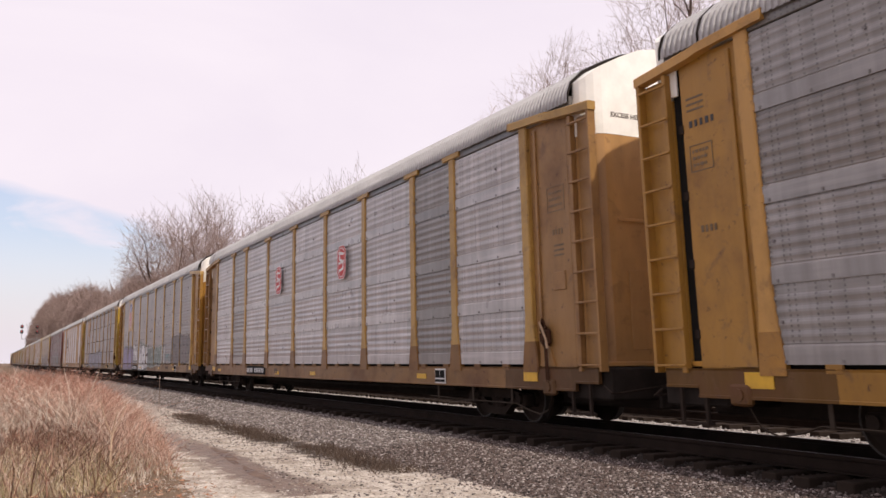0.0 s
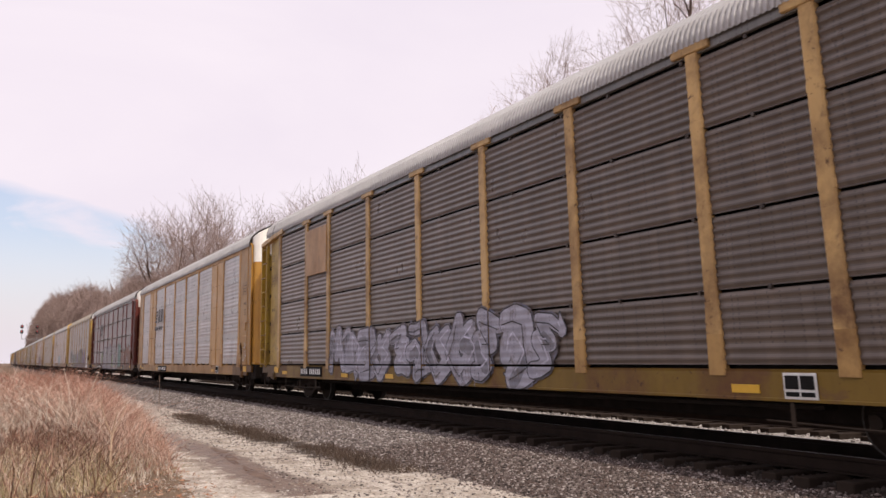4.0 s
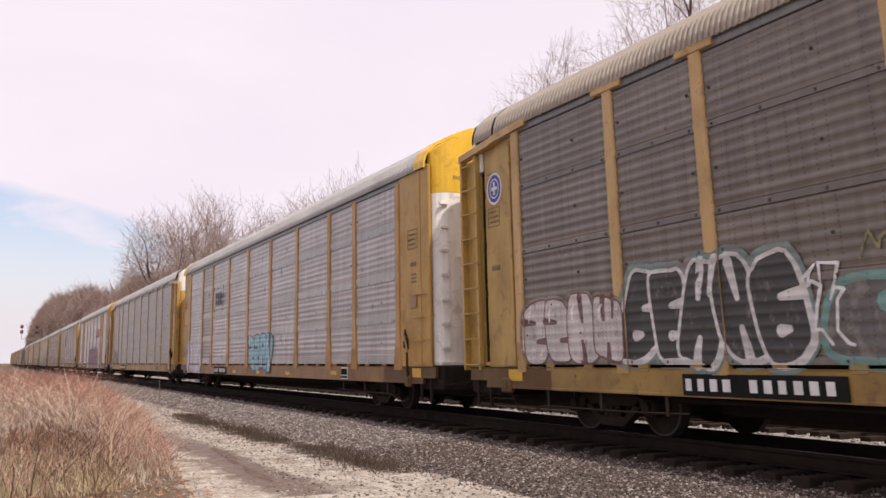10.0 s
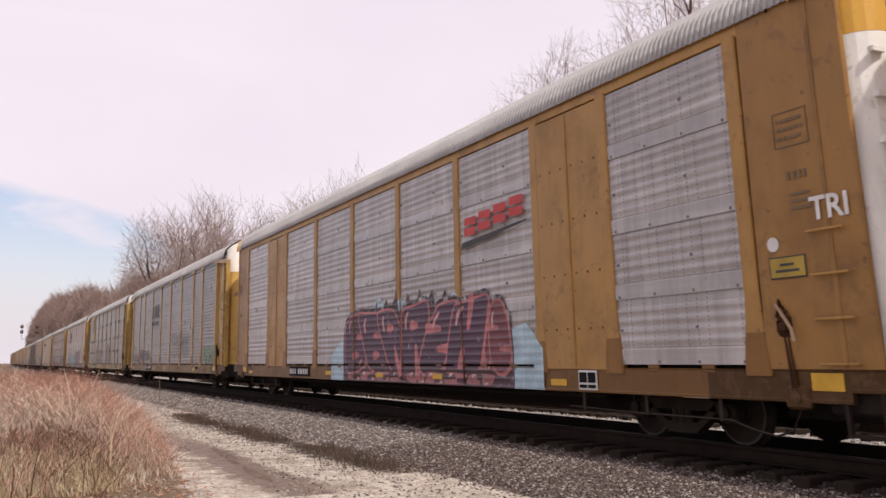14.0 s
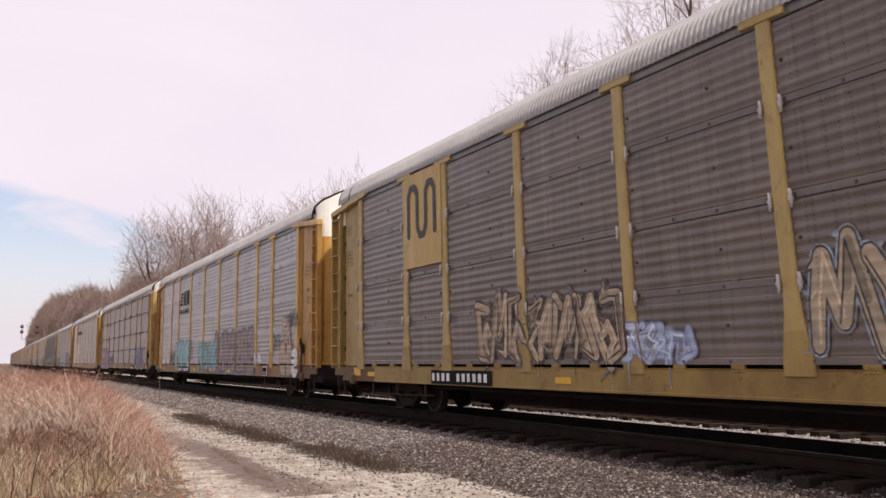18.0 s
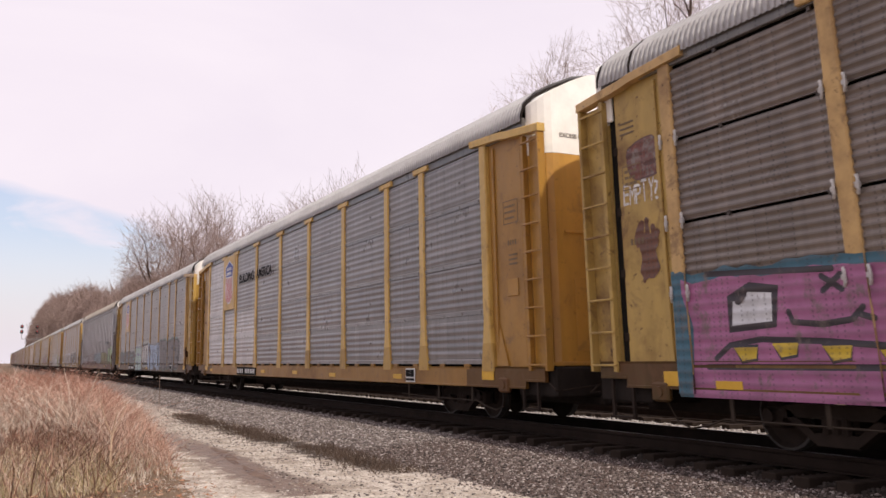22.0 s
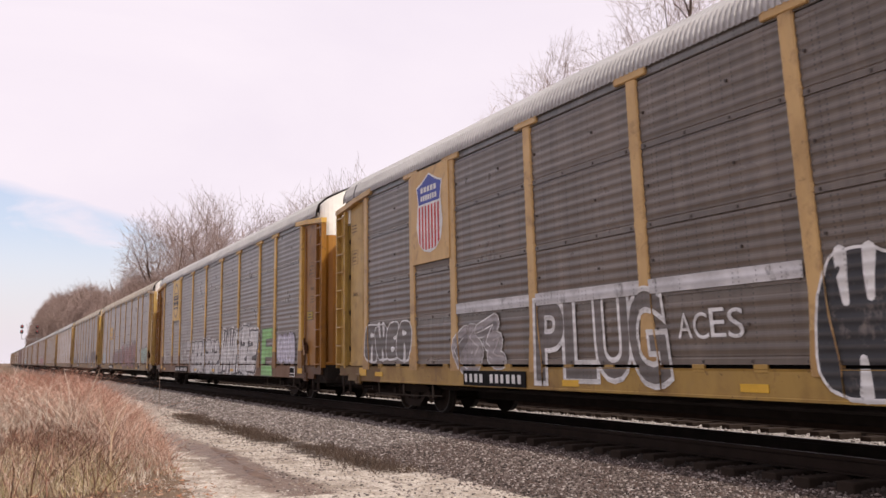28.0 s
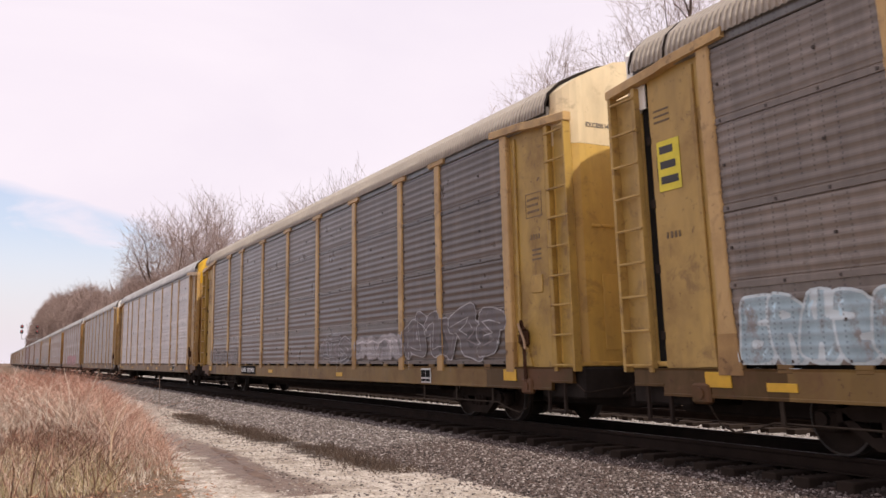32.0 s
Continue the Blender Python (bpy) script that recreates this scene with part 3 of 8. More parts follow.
def dark_edge(u, x):
    """Dark stones in the cribs; between two ties the pale ones reach further in."""
    off = -1.42 + 0.24 * crib(x) ** 2 + 0.75 * u
    return TRACK_Y + off, np.interp(off, *BED)


def between(u, x):
    return TRACK_Y - 1.2 + 2.4 * u, 0.235 + 0 * u


def far_side(u, x):
    off = 1.3 + 7.4 * u ** 1.6
    return TRACK_Y + off, np.interp(off, *BED)


def dry(x, y):
    """No stones stand out of the puddle."""
    return np.where(((x + 14.9) / 3.2) ** 2 + ((y - 3.45 + 0.05 * (x + 14.9)) / 0.30) ** 2 < 1.0, -0.06, 0.0)


def road_spill(u, x):
    y = 5.75 - 2.6 * u ** 1.7
    return y, dry(x, y)


def road_place(u, x):
    lo = 1.6 - 0.07 * x - 1.0
    y = lo + (5.1 - lo) * u
    return y, dry(x, y)


GROUND = ground_mat()
BALLAST = ballast_mat()
STONES = stone_mat("ballast_stones", [(0.016, 0.011, 0.009), (0.058, 0.040, 0.033), (0.125, 0.092, 0.079), (0.10, 0.058, 0.045), (0.18, 0.14, 0.122), (0.26, 0.21, 0.188), (0.56, 0.49, 0.45)])
STONES_PALE = stone_mat("pale_ballast_stones", [(0.045, 0.033, 0.028), (0.13, 0.105, 0.094), (0.25, 0.21, 0.19), (0.18, 0.135, 0.115), (0.34, 0.29, 0.265), (0.60, 0.54, 0.50)])
STONES_LIMY = stone_mat("limestone_ballast", [(0.14, 0.115, 0.10), (0.40, 0.36, 0.33), (0.58, 0.53, 0.49), (0.30, 0.25, 0.22), (0.74, 0.70, 0.66)])
# oily stones whose tones also hold the shade under the train
OILY_SHADED = stone_mat("oily_shaded_stones", [(0.018, 0.013, 0.011), (0.036, 0.027, 0.022), (0.062, 0.046, 0.038)])
GRIT = stone_mat("road_grit", [(0.24, 0.195, 0.155), (0.56, 0.49, 0.42), (0.40, 0.34, 0.28), (0.78, 0.73, 0.67)])
build_ground()
build_track()
rocks("ballast_stones", 36000, (-15, -3), near_slope, (0.009, 0.027), STONES, "loose grey-brown crushed stones on the shoulder of the track bed", seed=2, rough=True)
rocks("ballast_stones", 26000, (-32, -15), near_slope, (0.013, 0.034), STONES_PALE, "loose pale grey crushed stones on the shoulder of the track bed", seed=3, rough=True)
rocks("ballast_stones", 14000, (-75, -32), near_slope, (0.025, 0.05), STONES_PALE, "loose pale grey crushed stones on the shoulder of the track bed", seed=4, rough=True)
rocks("ballast_stones", 17000, (-40, -3), dark_edge, (0.012, 0.034), OILY_SHADED, "oily stones along the ends of the ties, darkened for the train's shade", seed=8, rough=True)
rocks("ballast_stones", 6000, (-45, -3), between, (0.02, 0.045), OILY_SHADED, "oily stones between the wooden ties, darkened for the train's shade", seed=5, rough=True)
rocks("ballast_stones", 16000, (-60, -3), far_side, (0.02, 0.05), STONES_LIMY, "sunlit pale grey stones beyond the track", seed=6, rough=True)
rocks("ballast_stones", 9000, (-45, -6), road_spill, (0.008, 0.026), STONES_PALE, "stray ballast stones spilt on the access road", seed=9, rough=True)
rocks("road_grit", 20000, (-40, -7), road_place, (0.004, 0.018), GRIT, "pale limestone grit scattered on the access road", seed=7, flat=0.5, rough=True)

# ---- the train: covered car carriers ----
EDGES = [-11.86, -9.14, -7.22, -4.332, -1.444, 1.444, 4.332, 7.22, 9.14, 11.86]
SIDE = 1.47
SILL_0, SILL_1, PANEL_0, PANEL_1 = 0.42, 0.78, 0.80, 4.80
SHEETS = [0.828, 1.74, 2.69, 3.81, 4.80]
PROFILE = [(-1.495, 4.945), (-1.49, 5.08), (-1.42, 5.27), (-1.18, 5.485), (-0.80, 5.69), (-0.40, 5.87), (0.0, 5.95), (0.40, 5.87), (0.80, 5.69), (1.18, 5.485), (1.42, 5.27), (1.49, 5.08), (1.495, 4.945)]


@lru_cache(None)
def sheet_mesh(width, height, style, band=0.20):
    """One ribbed side sheet, from its lower edge up, at x from 0: a plain bolted band, then ribs. Slot style: ribs all over and an open gap at the top."""
    sh = Shape()
    prof, rib = [], 0.14
    top = height - (0.038 if style == "slot" else -0.012)
    z = 0.0
    if style != "slot":
        prof += [(-0.010, 0.0), (-0.010, band), (0.014, band + 0.025)]
        z = band + 0.035
    else:
        rib = (top - 0.01) / round(top / 0.118)
    k = 1.3 if style == "slot" else 0.75
    while z + rib < top:
        prof += [(k * y, z + rib * u) for y, u in ((0.009, 0.0), (0.009, 0.16), (0.003, 0.36), (-0.004, 0.52), (-0.004, 0.70), (0.003, 0.86))]
        z += rib
    prof += [(0.012, z), (0.012, top)]
    if style == "slot":
        sh.quads([[(x, y, z) for y, z in prof] for x in (0.0, width)])
    else:
        sh.quads([[(x, y, z) for y, z in prof[:3]] for x in (0.0, width)], mat=2)
        sh.quads([[(x, y, z) for y, z in prof[2:]] for x in (0.0, width)])
    sh.quads([[(x, 0.03, z) for z in (0.0, top)] for x in (width, 0.0)])
    for x in (0.0, width):
        sh.face([(x, y, z) for y, z in prof] + [(x, 0.03, top), (x, 0.03, 0.0)])
    sh.face([(0, 0.03, 0), (0, -0.006, 0), (width, -0.006, 0), (width, 0.03, 0)])
    n = max(3, round(width / 0.62))
    for i in range(n):
        x = 0.12 + (width - 0.24) * i / (n - 1)
        if style != "slot":
            for z in (0.035,) if i % 2 else (0.035, round(0.52 * height, 3)):
                sh.box(x - 0.015, x + 0.015, -0.022, 0.0, z - 0.018, z + 0.018, 0, 1)
        elif i % 2:
            sh.box(x - 0.025, x + 0.025, -0.012, 0.02, top - 0.005, height + 0.01, 0, 1)
    return sh.mesh("side_sheet", 3)


@lru_cache(None)
def bay_mesh(width, style):
    """The whole side panel of a bay, for the sides that stay far off."""
    sh = Shape()
    for a, b in zip(SHEETS, SHEETS[1:]):
        prof, z = [(-0.010, a), (-0.010, a + 0.2)], a + 0.22
        while z < b - 0.06:
            prof += [(0.014, z), (-0.006, z + 0.06)]
            z += 0.1115
        prof.append((0.014, b - (0.05 if style == "slot" else 0.002)))
        sh.quads([[(x, y, z) for y, z in prof] for x in (0.0, width)])
    sh.quads([[(x, 0.035, z) for z in (PANEL_0, PANEL_1)] for x in (width, 0.0)])
    return sh.mesh("side_panel", 2)


@lru_cache(None)
def post_mesh(kind, foot):
    """A side post: an upright of folded plate on a spreading foot. foot: half its width at the sill."""
    sh = Shape()
    w = 0.115 if kind != "thin" else 0.07
    if kind == "foot":
        rows = [(0.70, foot), (0.86, foot), (1.20, w + 0.02 + (foot - w - 0.02) * 0.32)]
        sh.quads([[(-h, -0.02, z), (-h + 0.02, -0.04, z), (h - 0.02, -0.04, z), (h, -0.02, z), (h, 0.05, z), (-h, 0.05, z)] for z, h in rows], True, True)
        return sh.mesh("post_foot")
    rows = [(0.70, foot), (0.86, foot)] if kind == "whole" else []
    rows += [(1.20, w + 0.02 + (foot - w - 0.02) * 0.32), (1.36, w + 0.02), (1.6, w)]
    for z in SHEETS[2:-1]:
        rows += [(z + 0.015, w), (z + 0.02, w + 0.012), (z + 0.10, w + 0.012), (z + 0.125, w)]
    rows.append((4.86, w))
    sh.quads([[(-h, -0.02, z), (-h + 0.02, -0.04, z), (h - 0.02, -0.04, z), (h, -0.02, z), (h, 0.05, z), (-h, 0.05, z)] for z, h in rows], True, True)
    return sh.mesh("post")


@lru_cache(None)
def flat_box(x0, x1, y0, y1, z0, z1, c=0.01):
    return Shape().box(x0, x1, y0, y1, z0, z1, c).mesh("box")


@lru_cache(None)
def roof_mesh(pitch=0.107, deep=0.034):
    """The arched roof of sheets folded across the car."""
    sh = Shape()
    rings, x = [], -13.30
    shape = [(0.0, 0.0), (0.45, 0.0), (0.55, 1.0), (0.92, 1.0)]
    while x < 13.30:
        for a, up in shape:
            k = deep * up
            rings.append([(x + a * pitch, y * (1 + k * 0.55), z + k * (0.15 + 0.85 * min(1, (z - 5.0) / 0.4))) for y, z in PROFILE])
        x += pitch
    sh.quads(rings)
    return sh.mesh("roof")


@lru_cache(None)
def rim_mesh(x, wide, deep):
    """A narrow hoop across the roof."""
    sh = Shape()
    ring = [(y * (1 + 0.55 * deep), z + deep * (0.15 + 0.85 * min(1, (z - 5.0) / 0.4))) for y, z in PROFILE]
    low = [(y, z - 0.02) for y, z in PROFILE]
    sh.quads([[(x, y, z) for y, z in low], [(x, y, z) for y, z in ring], [(x + wide, y, z) for y, z in ring], [(x + wide, y, z) for y, z in low]])
    return sh.mesh("roof_rim")


def end_plan(n=5):
    """The plan of a car's end: a flat middle with turned-in corners."""
    pts = [(13.29, -1.30), (13.30, -1.39), (13.35, -1.40)]
    pts += [(13.35 + 0.42 * math.sin(t), -1.40 + 0.36 * (1 - math.cos(t))) for t in (1.5708 * j / n for j in range(1, n + 1))]
    return pts + [(13.77, y) for y in (-0.78, -0.4, 0.0, 0.4, 0.78)] + [(x, -y) for x, y in reversed(pts)]


@lru_cache(None)
def end_door_mesh():
    sh = Shape()
    plan = end_plan()
    sh.quads([[(x, y, z) for x, y in plan] for z in (0.86, 4.37)])
    return sh.mesh("end_door")


@lru_cache(None)
def end_cap_mesh():
    sh = Shape()
    plan = end_plan()
    top = []
    for x, y in plan:
        z = np.interp(y, [p[0] for p in PROFILE], [p[1] for p in PROFILE]) - 0.03
        top.append((x, y, float(z)))
    sh.quads([[(x, y, 4.374) for x, y in plan], top])
    sh.quads([top, [(13.2, y, z) for x, y, z in top]])
    sh.box(13.15, 13.34, -1.40, -1.36, 4.40, 5.0, 0.01)
    sh.box(13.76, 13.80, -0.03, 0.03, 4.40, 5.86, 0.006)
    return sh.mesh("end_cap")


@lru_cache(None)
def corner_mesh():
    """The plain end bay of a side, beside the last post."""
    sh = Shape()
    sh.box(11.95, 13.08, -1.40, -1.36, 0.78, 4.88, 0.006)
    sh.quads([[(12.1, -1.44, 0.80), (12.1, -1.38, 0.80), (12.52, -1.38, 0.80), (12.52, -1.44, 0.80)], [(12.14, -1.41, 1.5), (12.14, -1.38, 1.5), (12.22, -1.38, 1.5), (12.22, -1.41, 1.5)]], True, True)
    return sh.mesh("end_bay")


def build_ladder(root, paint, at, split, low=0.72, high=4.72):
    """A safety ladder: a backing plate with two broad stringers and its rungs."""
    if not split:
        return part("ladder", ladder_mesh(low, high), paint, root, "steel safety ladder", at)
    back = part("ladder", flat_box(-0.23, 0.25, 0.075, 0.09, low + 0.02, high - 0.04, 0.0), paint, root, "steel safety ladder", at)
    part("stringer", flat_box(-0.30, -0.22, -0.03, 0.07, low, high, 0.008), paint, back)
    part("stringer", flat_box(0.24, 0.30, -0.05, 0.09, low, high, 0.008), paint, back)
    z = low + 0.08
    while z < high - 0.1:
        part("rung", flat_box(-0.30, 0.30, -0.052, -0.014, 0.0, 0.032, 0.006), paint, back, at=pose(0, 0, z))
        z += 0.47
    return back


@lru_cache(None)
def ladder_mesh(low=0.72, high=4.72):
    """The ladder in one, for sides that stay far off."""
    sh = Shape()
    sh.box(-0.30, -0.22, -0.03, 0.07, low, high, 0.008)
    sh.box(0.24, 0.30, -0.05, 0.09, low, high, 0.008)
    sh.box(-0.23, 0.25, 0.075, 0.09, low + 0.02, high - 0.04)
    z = low + 0.08
    while z < high - 0.1:
        sh.box(-0.30, 0.30, -0.045, -0.012, z, z + 0.03, 0.006)
        z += 0.47
    return sh.mesh("ladder")


@lru_cache(None)
def header_mesh():
    sh = Shape()
    rings = []
    for x, z in ((11.45, 4.99), (12.6, 4.92), (12.75, 4.89), (13.88, 4.79)):
        rings.append([(x, -1.53, z - 0.10), (x, -1.53, z + 0.02), (x, -1.51, z + 0.04), (x, -1.38, z + 0.04), (x, -1.38, z - 0.10)])
    sh.quads(rings, True, True)
    return sh.mesh("header")


@lru_cache(None)
def underframe_mesh():
    sh = Shape()
    sh.box(-14.0, 14.0, -0.32, 0.32, 0.38, 0.72, 0.02)
    sh.box(-8.5, 8.5, -0.32, 0.32, 0.115, 0.40, 0.03)
    for e in (-1, 1):
        sh.box(min(e * 11.3, e * 13.9), max(e * 11.3, e * 13.9), -0.5, 0.5, 0.16, 0.5, 0.03)
    sh.box(-13.4, 13.4, -1.40, 1.40, 0.66, 0.74, 0.01)
    for i in range(17):
        x = -11.2 + 1.4 * i
        if abs(abs(x) - 10.0) > 1.0:
            sh.box(x - 0.05, x + 0.05, -1.38, 1.38, 0.46, 0.68)
    for x in (-8.2, -6.5, 5.6, 7.9):
        sh.box(x - 0.4, x + 0.4, -1.1, -0.7, 0.30, 0.66, 0.03)
    sh.tube([(-8.5, -1.15, 0.36), (-2.0, -1.15, 0.33), (2.0, -1.15, 0.33), (8.5, -1.15, 0.36)], 0.03)
    return sh.mesh("underframe")


@lru_cache(None)
def sill_mesh(kind="plain"):
    sh = Shape()
    prof = [(-1.47, SILL_0), (-1.472, SILL_0 + 0.03), (-1.462, SILL_0 + 0.04), (-1.462, SILL_1 - 0.03), (-1.475, SILL_1), (-1.40, SILL_1), (-1.40, SILL_0)]
    if kind == "end":
        sh.quads([[(x, y, z) for y, z in prof] for x in (11.0, 13.1)], True, True)
        sh.quads([[(x, y, z if z > 0.6 else z + 0.12) for y, z in prof] for x in (13.1, 13.7)], True, True)
        return sh.mesh("sill_end")
    sh.quads([[(x, y, z) for y, z in prof] for x in (-11.0, 11.0)], True, True)
    if kind == "stubs":
        for i in range(27):
            x = -13.0 + i
            sh.box(x - 0.14, x + 0.14, -1.475, -1.40, 0.40, 1.0, 0.01)
    return sh.mesh("side_sill")


@lru_cache(None)
def ledge_mesh():
    """A welded tab on which a side sheet rests, above an open slot."""
    sh = Shape()
    sh.box(-0.11, 0.11, -1.469, -1.43, 0.73, 0.833, 0.006)
    return sh.mesh("sheet_rest")


@lru_cache(None)
def inside_mesh():
    sh = Shape()
    sh.box(-13.3, 13.3, -1.33, 1.33, 0.76, 4.9)
    return sh.mesh("rack_inside")


@lru_cache(None)
def wheelset_mesh():
    sh = Shape()
    sh.tube([(0, -0.95, 0), (0, 0.95, 0)], 0.08, 10)
    for s in (-1, 1):
        prof = [(0.70, 0.44), (0.735, 0.42), (0.85, 0.415), (0.855, 0.385), (0.80, 0.345), (0.80, 0.16), (0.87, 0.13), (0.87, 0.09)]
        first = len(sh.m)
        sh.quads([[(r * math.cos(t), s * y, r * math.sin(t)) for t in (2 * math.pi * j / 26 for j in range(26))] for y, r in prof], True)
        sh.m[first + 26:first + 78] = [1] * 52
        sh.quads([[(r * math.cos(t), s * 0.70, r * math.sin(t)) for t in (2 * math.pi * j / 22 for j in range(22))] for r in (0.44, 0.09)], True)
    return sh.mesh("wheelset", 2)


@lru_cache(None)
def side_frame_mesh():
    sh = Shape()
    for a, b, r in (((-0.98, 0.42), (-0.55, 0.50), 0.07), ((-0.55, 0.50), (0.55, 0.50), 0.08), ((0.55, 0.50), (0.98, 0.42), 0.07), ((-0.66, 0.46), (-0.28, 0.19), 0.06), ((-0.28, 0.19), (0.28, 0.19), 0.07), ((0.28, 0.19), (0.66, 0.46), 0.06)):
        (xa, za), (xb, zb) = a, b
        sh.quads([[(x, y, z + dz) for y, dz in ((-0.07, -r), (0.07, -r), (0.07, r), (-0.07, r))] for x, z in (a, b)], True, True)
    for x in (-0.88, 0.88):
        sh.box(x - 0.15, x + 0.15, -0.10, 0.09, 0.28, 0.52, 0.03)
        sh.tube([(x, -0.16, 0.42), (x, 0.05, 0.42)], 0.085, 10)
    for x in (-0.13, 0.0, 0.13):
        sh.tube([(x, -0.04, 0.25), (x, -0.04, 0.45)], 0.055, 8)
    return sh.mesh("side_frame")


@lru_cache(None)
def truck_mesh():
    sh = Shape()
    sh.box(-0.2, 0.2, -0.95, 0.95, 0.24, 0.50, 0.03)
    sh.box(-0.35, 0.35, -0.25, 0.25, 0.45, 0.60, 0.02)
    return sh.mesh("bolster")


@lru_cache(None)
def coupler_mesh():
    sh = Shape()
    sh.box(13.8, 14.30, -0.10, 0.10, 0.50, 0.74, 0.03)
    sh.box(14.24, 14.449, -0.20, 0.12, 0.46, 0.80, 0.05)
    sh.tube([(13.7, -0.35, 0.60), (13.95, -0.36, 0.30), (14.2, -0.33, 0.22), (14.449, -0.30, 0.26)], 0.022)
    return sh.mesh("coupler")


@lru_cache(None)
def hinge_mesh():
    """A small looped clip that holds a sheet to its post."""
    sh = Shape()
    sh.tube([(0, -0.01, -0.10), (0.03, -0.035, -0.06), (0.035, -0.04, 0.0), (0.03, -0.035, 0.06), (0, -0.01, 0.10)], 0.019, 6)
    sh.box(-0.03, 0.03, -0.025, 0.02, -0.03, 0.03, 0.006)
    return sh.mesh("hinge")


@lru_cache(None)
def steps_mesh():
    """The crew step and the uncoupling rod at a corner."""
    sh = Shape()
    for x in (13.0, 13.45):
        sh.box(x - 0.025, x + 0.025, -1.46, -1.42, 0.10, 0.62)
    sh.box(12.98, 13.47, -1.47, -1.35, 0.08, 0.11)
    sh.tube([(13.8, -1.45, 0.52), (13.98, -1.45, 0.42), (14.0, -1.3, 0.42), (14.0, -0.2, 0.55)], 0.015)
    return sh.mesh("crew_step")


@lru_cache(None)
def brake_mesh():
    sh = Shape()
    sh.box(12.20, 12.44, -1.50, -1.40, 1.12, 1.40, 0.04)
    sh.box(12.24, 12.40, -1.53, -1.49, 1.18, 1.32, 0.03)
    sh.tube([(12.22, -1.47, 1.36), (12.28, -1.48, 1.54), (12.36, -1.47, 1.40)], 0.035, 6)
    for x in (12.30, 12.35):
        sh.tube([(x, -1.47, 1.14), (x + 0.04, -1.49, 0.80), (x + 0.06, -1.49, 0.48)], 0.016, 5)
    return sh.mesh("hand_brake")


@lru_cache(None)
def lever_mesh():
    """The bent handle of the hand brake."""
    sh = Shape()
    sh.tube([(12.26, -1.53, 1.50), (12.34, -1.55, 1.42), (12.48, -1.56, 1.22), (12.51, -1.56, 1.08)], [0.018, 0.02, 0.02, 0.026], 6)
    return sh.mesh("lever")


@lru_cache(None)
def jacking_mesh():
    """The eyed block under the sill end for the jack."""
    sh = Shape()
    sh.box(12.22, 12.56, -1.50, -1.40, 0.34, 0.60, 0.03)
    sh.tube([(12.39, -1.515, 0.47), (12.39, -1.495, 0.47)], 0.075, 10)
    return sh.mesh("jacking_pad")


@lru_cache(None)
def pipe_mesh():
    """The brake pipe slung below the sill beside the truck, and its slack end."""
    sh = Shape()
    sh.tube([(7.9, -1.42, 0.20), (9.2, -1.42, 0.17), (11.3, -1.42, 0.17), (11.6, -1.40, 0.08), (11.95, -1.38, 0.02), (12.2, -1.38, 0.10), (12.35, -1.40, 0.34)], 0.014, 5)
    for x in (8.3, 9.75, 11.15):
        sh.box(x - 0.03, x + 0.03, -1.44, -1.425, 0.15, 0.45)
    return sh.mesh("brake_pipe")


OUT = -SIDE - 0.046   # just proud of the post faces


def bars(root, name, x, z, w, h, n, material, seed=0, gap=(), y=OUT):
    """Writing as a row of plain upright bars."""
    rng = random.Random(seed)
    sh = Shape()
    for i in range(n):
        if i in gap:
            continue
        a, b = x + w * i / n, x + w * (i + 0.62) / n
        b -= rng.uniform(0.0, 0.25) * (b - a)
        sh.box(a, b, y - 0.004, y, z, z + h)
    return tagged(part(name, sh.mesh(name), material, root), kind="stuff")


def framed_notice(root, x, z, w, h, y, seed):
    """A thin painted frame with rows of small bars."""
    sh = Shape()
    rng = random.Random(seed)
    t = 0.014
    for a, b, c, d in ((0, w, 0, t), (0, w, h - t, h), (0, t, t, h - t), (w - t, w, t, h - t)):
        sh.box(x + a, x + b, y - 0.003, y, z + c, z + d)
    for r in range(3):
        u = x + 0.05
        while u < x + w - 0.12:
            step = rng.uniform(0.03, 0.09)
            sh.box(u, u + step, y - 0.003, y, z + h * (0.2 + 0.25 * r), z + h * (0.2 + 0.25 * r) + 0.04)
            u += step + 0.02
    tagged(part("framed_notice", sh.mesh("framed_notice"), SKIN[root.name].get("ink", INK), root, "thin painted framed notice"), "thin painted framed notice", kind="stuff")


def number_plate(root, x, z=0.50, w=1.75, dark=True, seed=0):
    if dark:
        part("number_board", flat_box(x - 0.06, x + w + 0.06, OUT + 0.028, OUT + 0.046, z - 0.02, z + 0.25, 0.003), PLATE_BLACK, root, "black painted number board")
    bars(root, "number_lettering", x, z + 0.04, w, 0.15, 11, LETTER_WHITE, seed, gap=(4,), y=OUT + 0.028)


def logo_plate(root, x0, x1, z0, z1, paint):
    return part("logo_board", flat_box(x0, x1, OUT + 0.005, OUT + 0.03, z0, z1, 0.006), paint, root, "plain painted logo board")


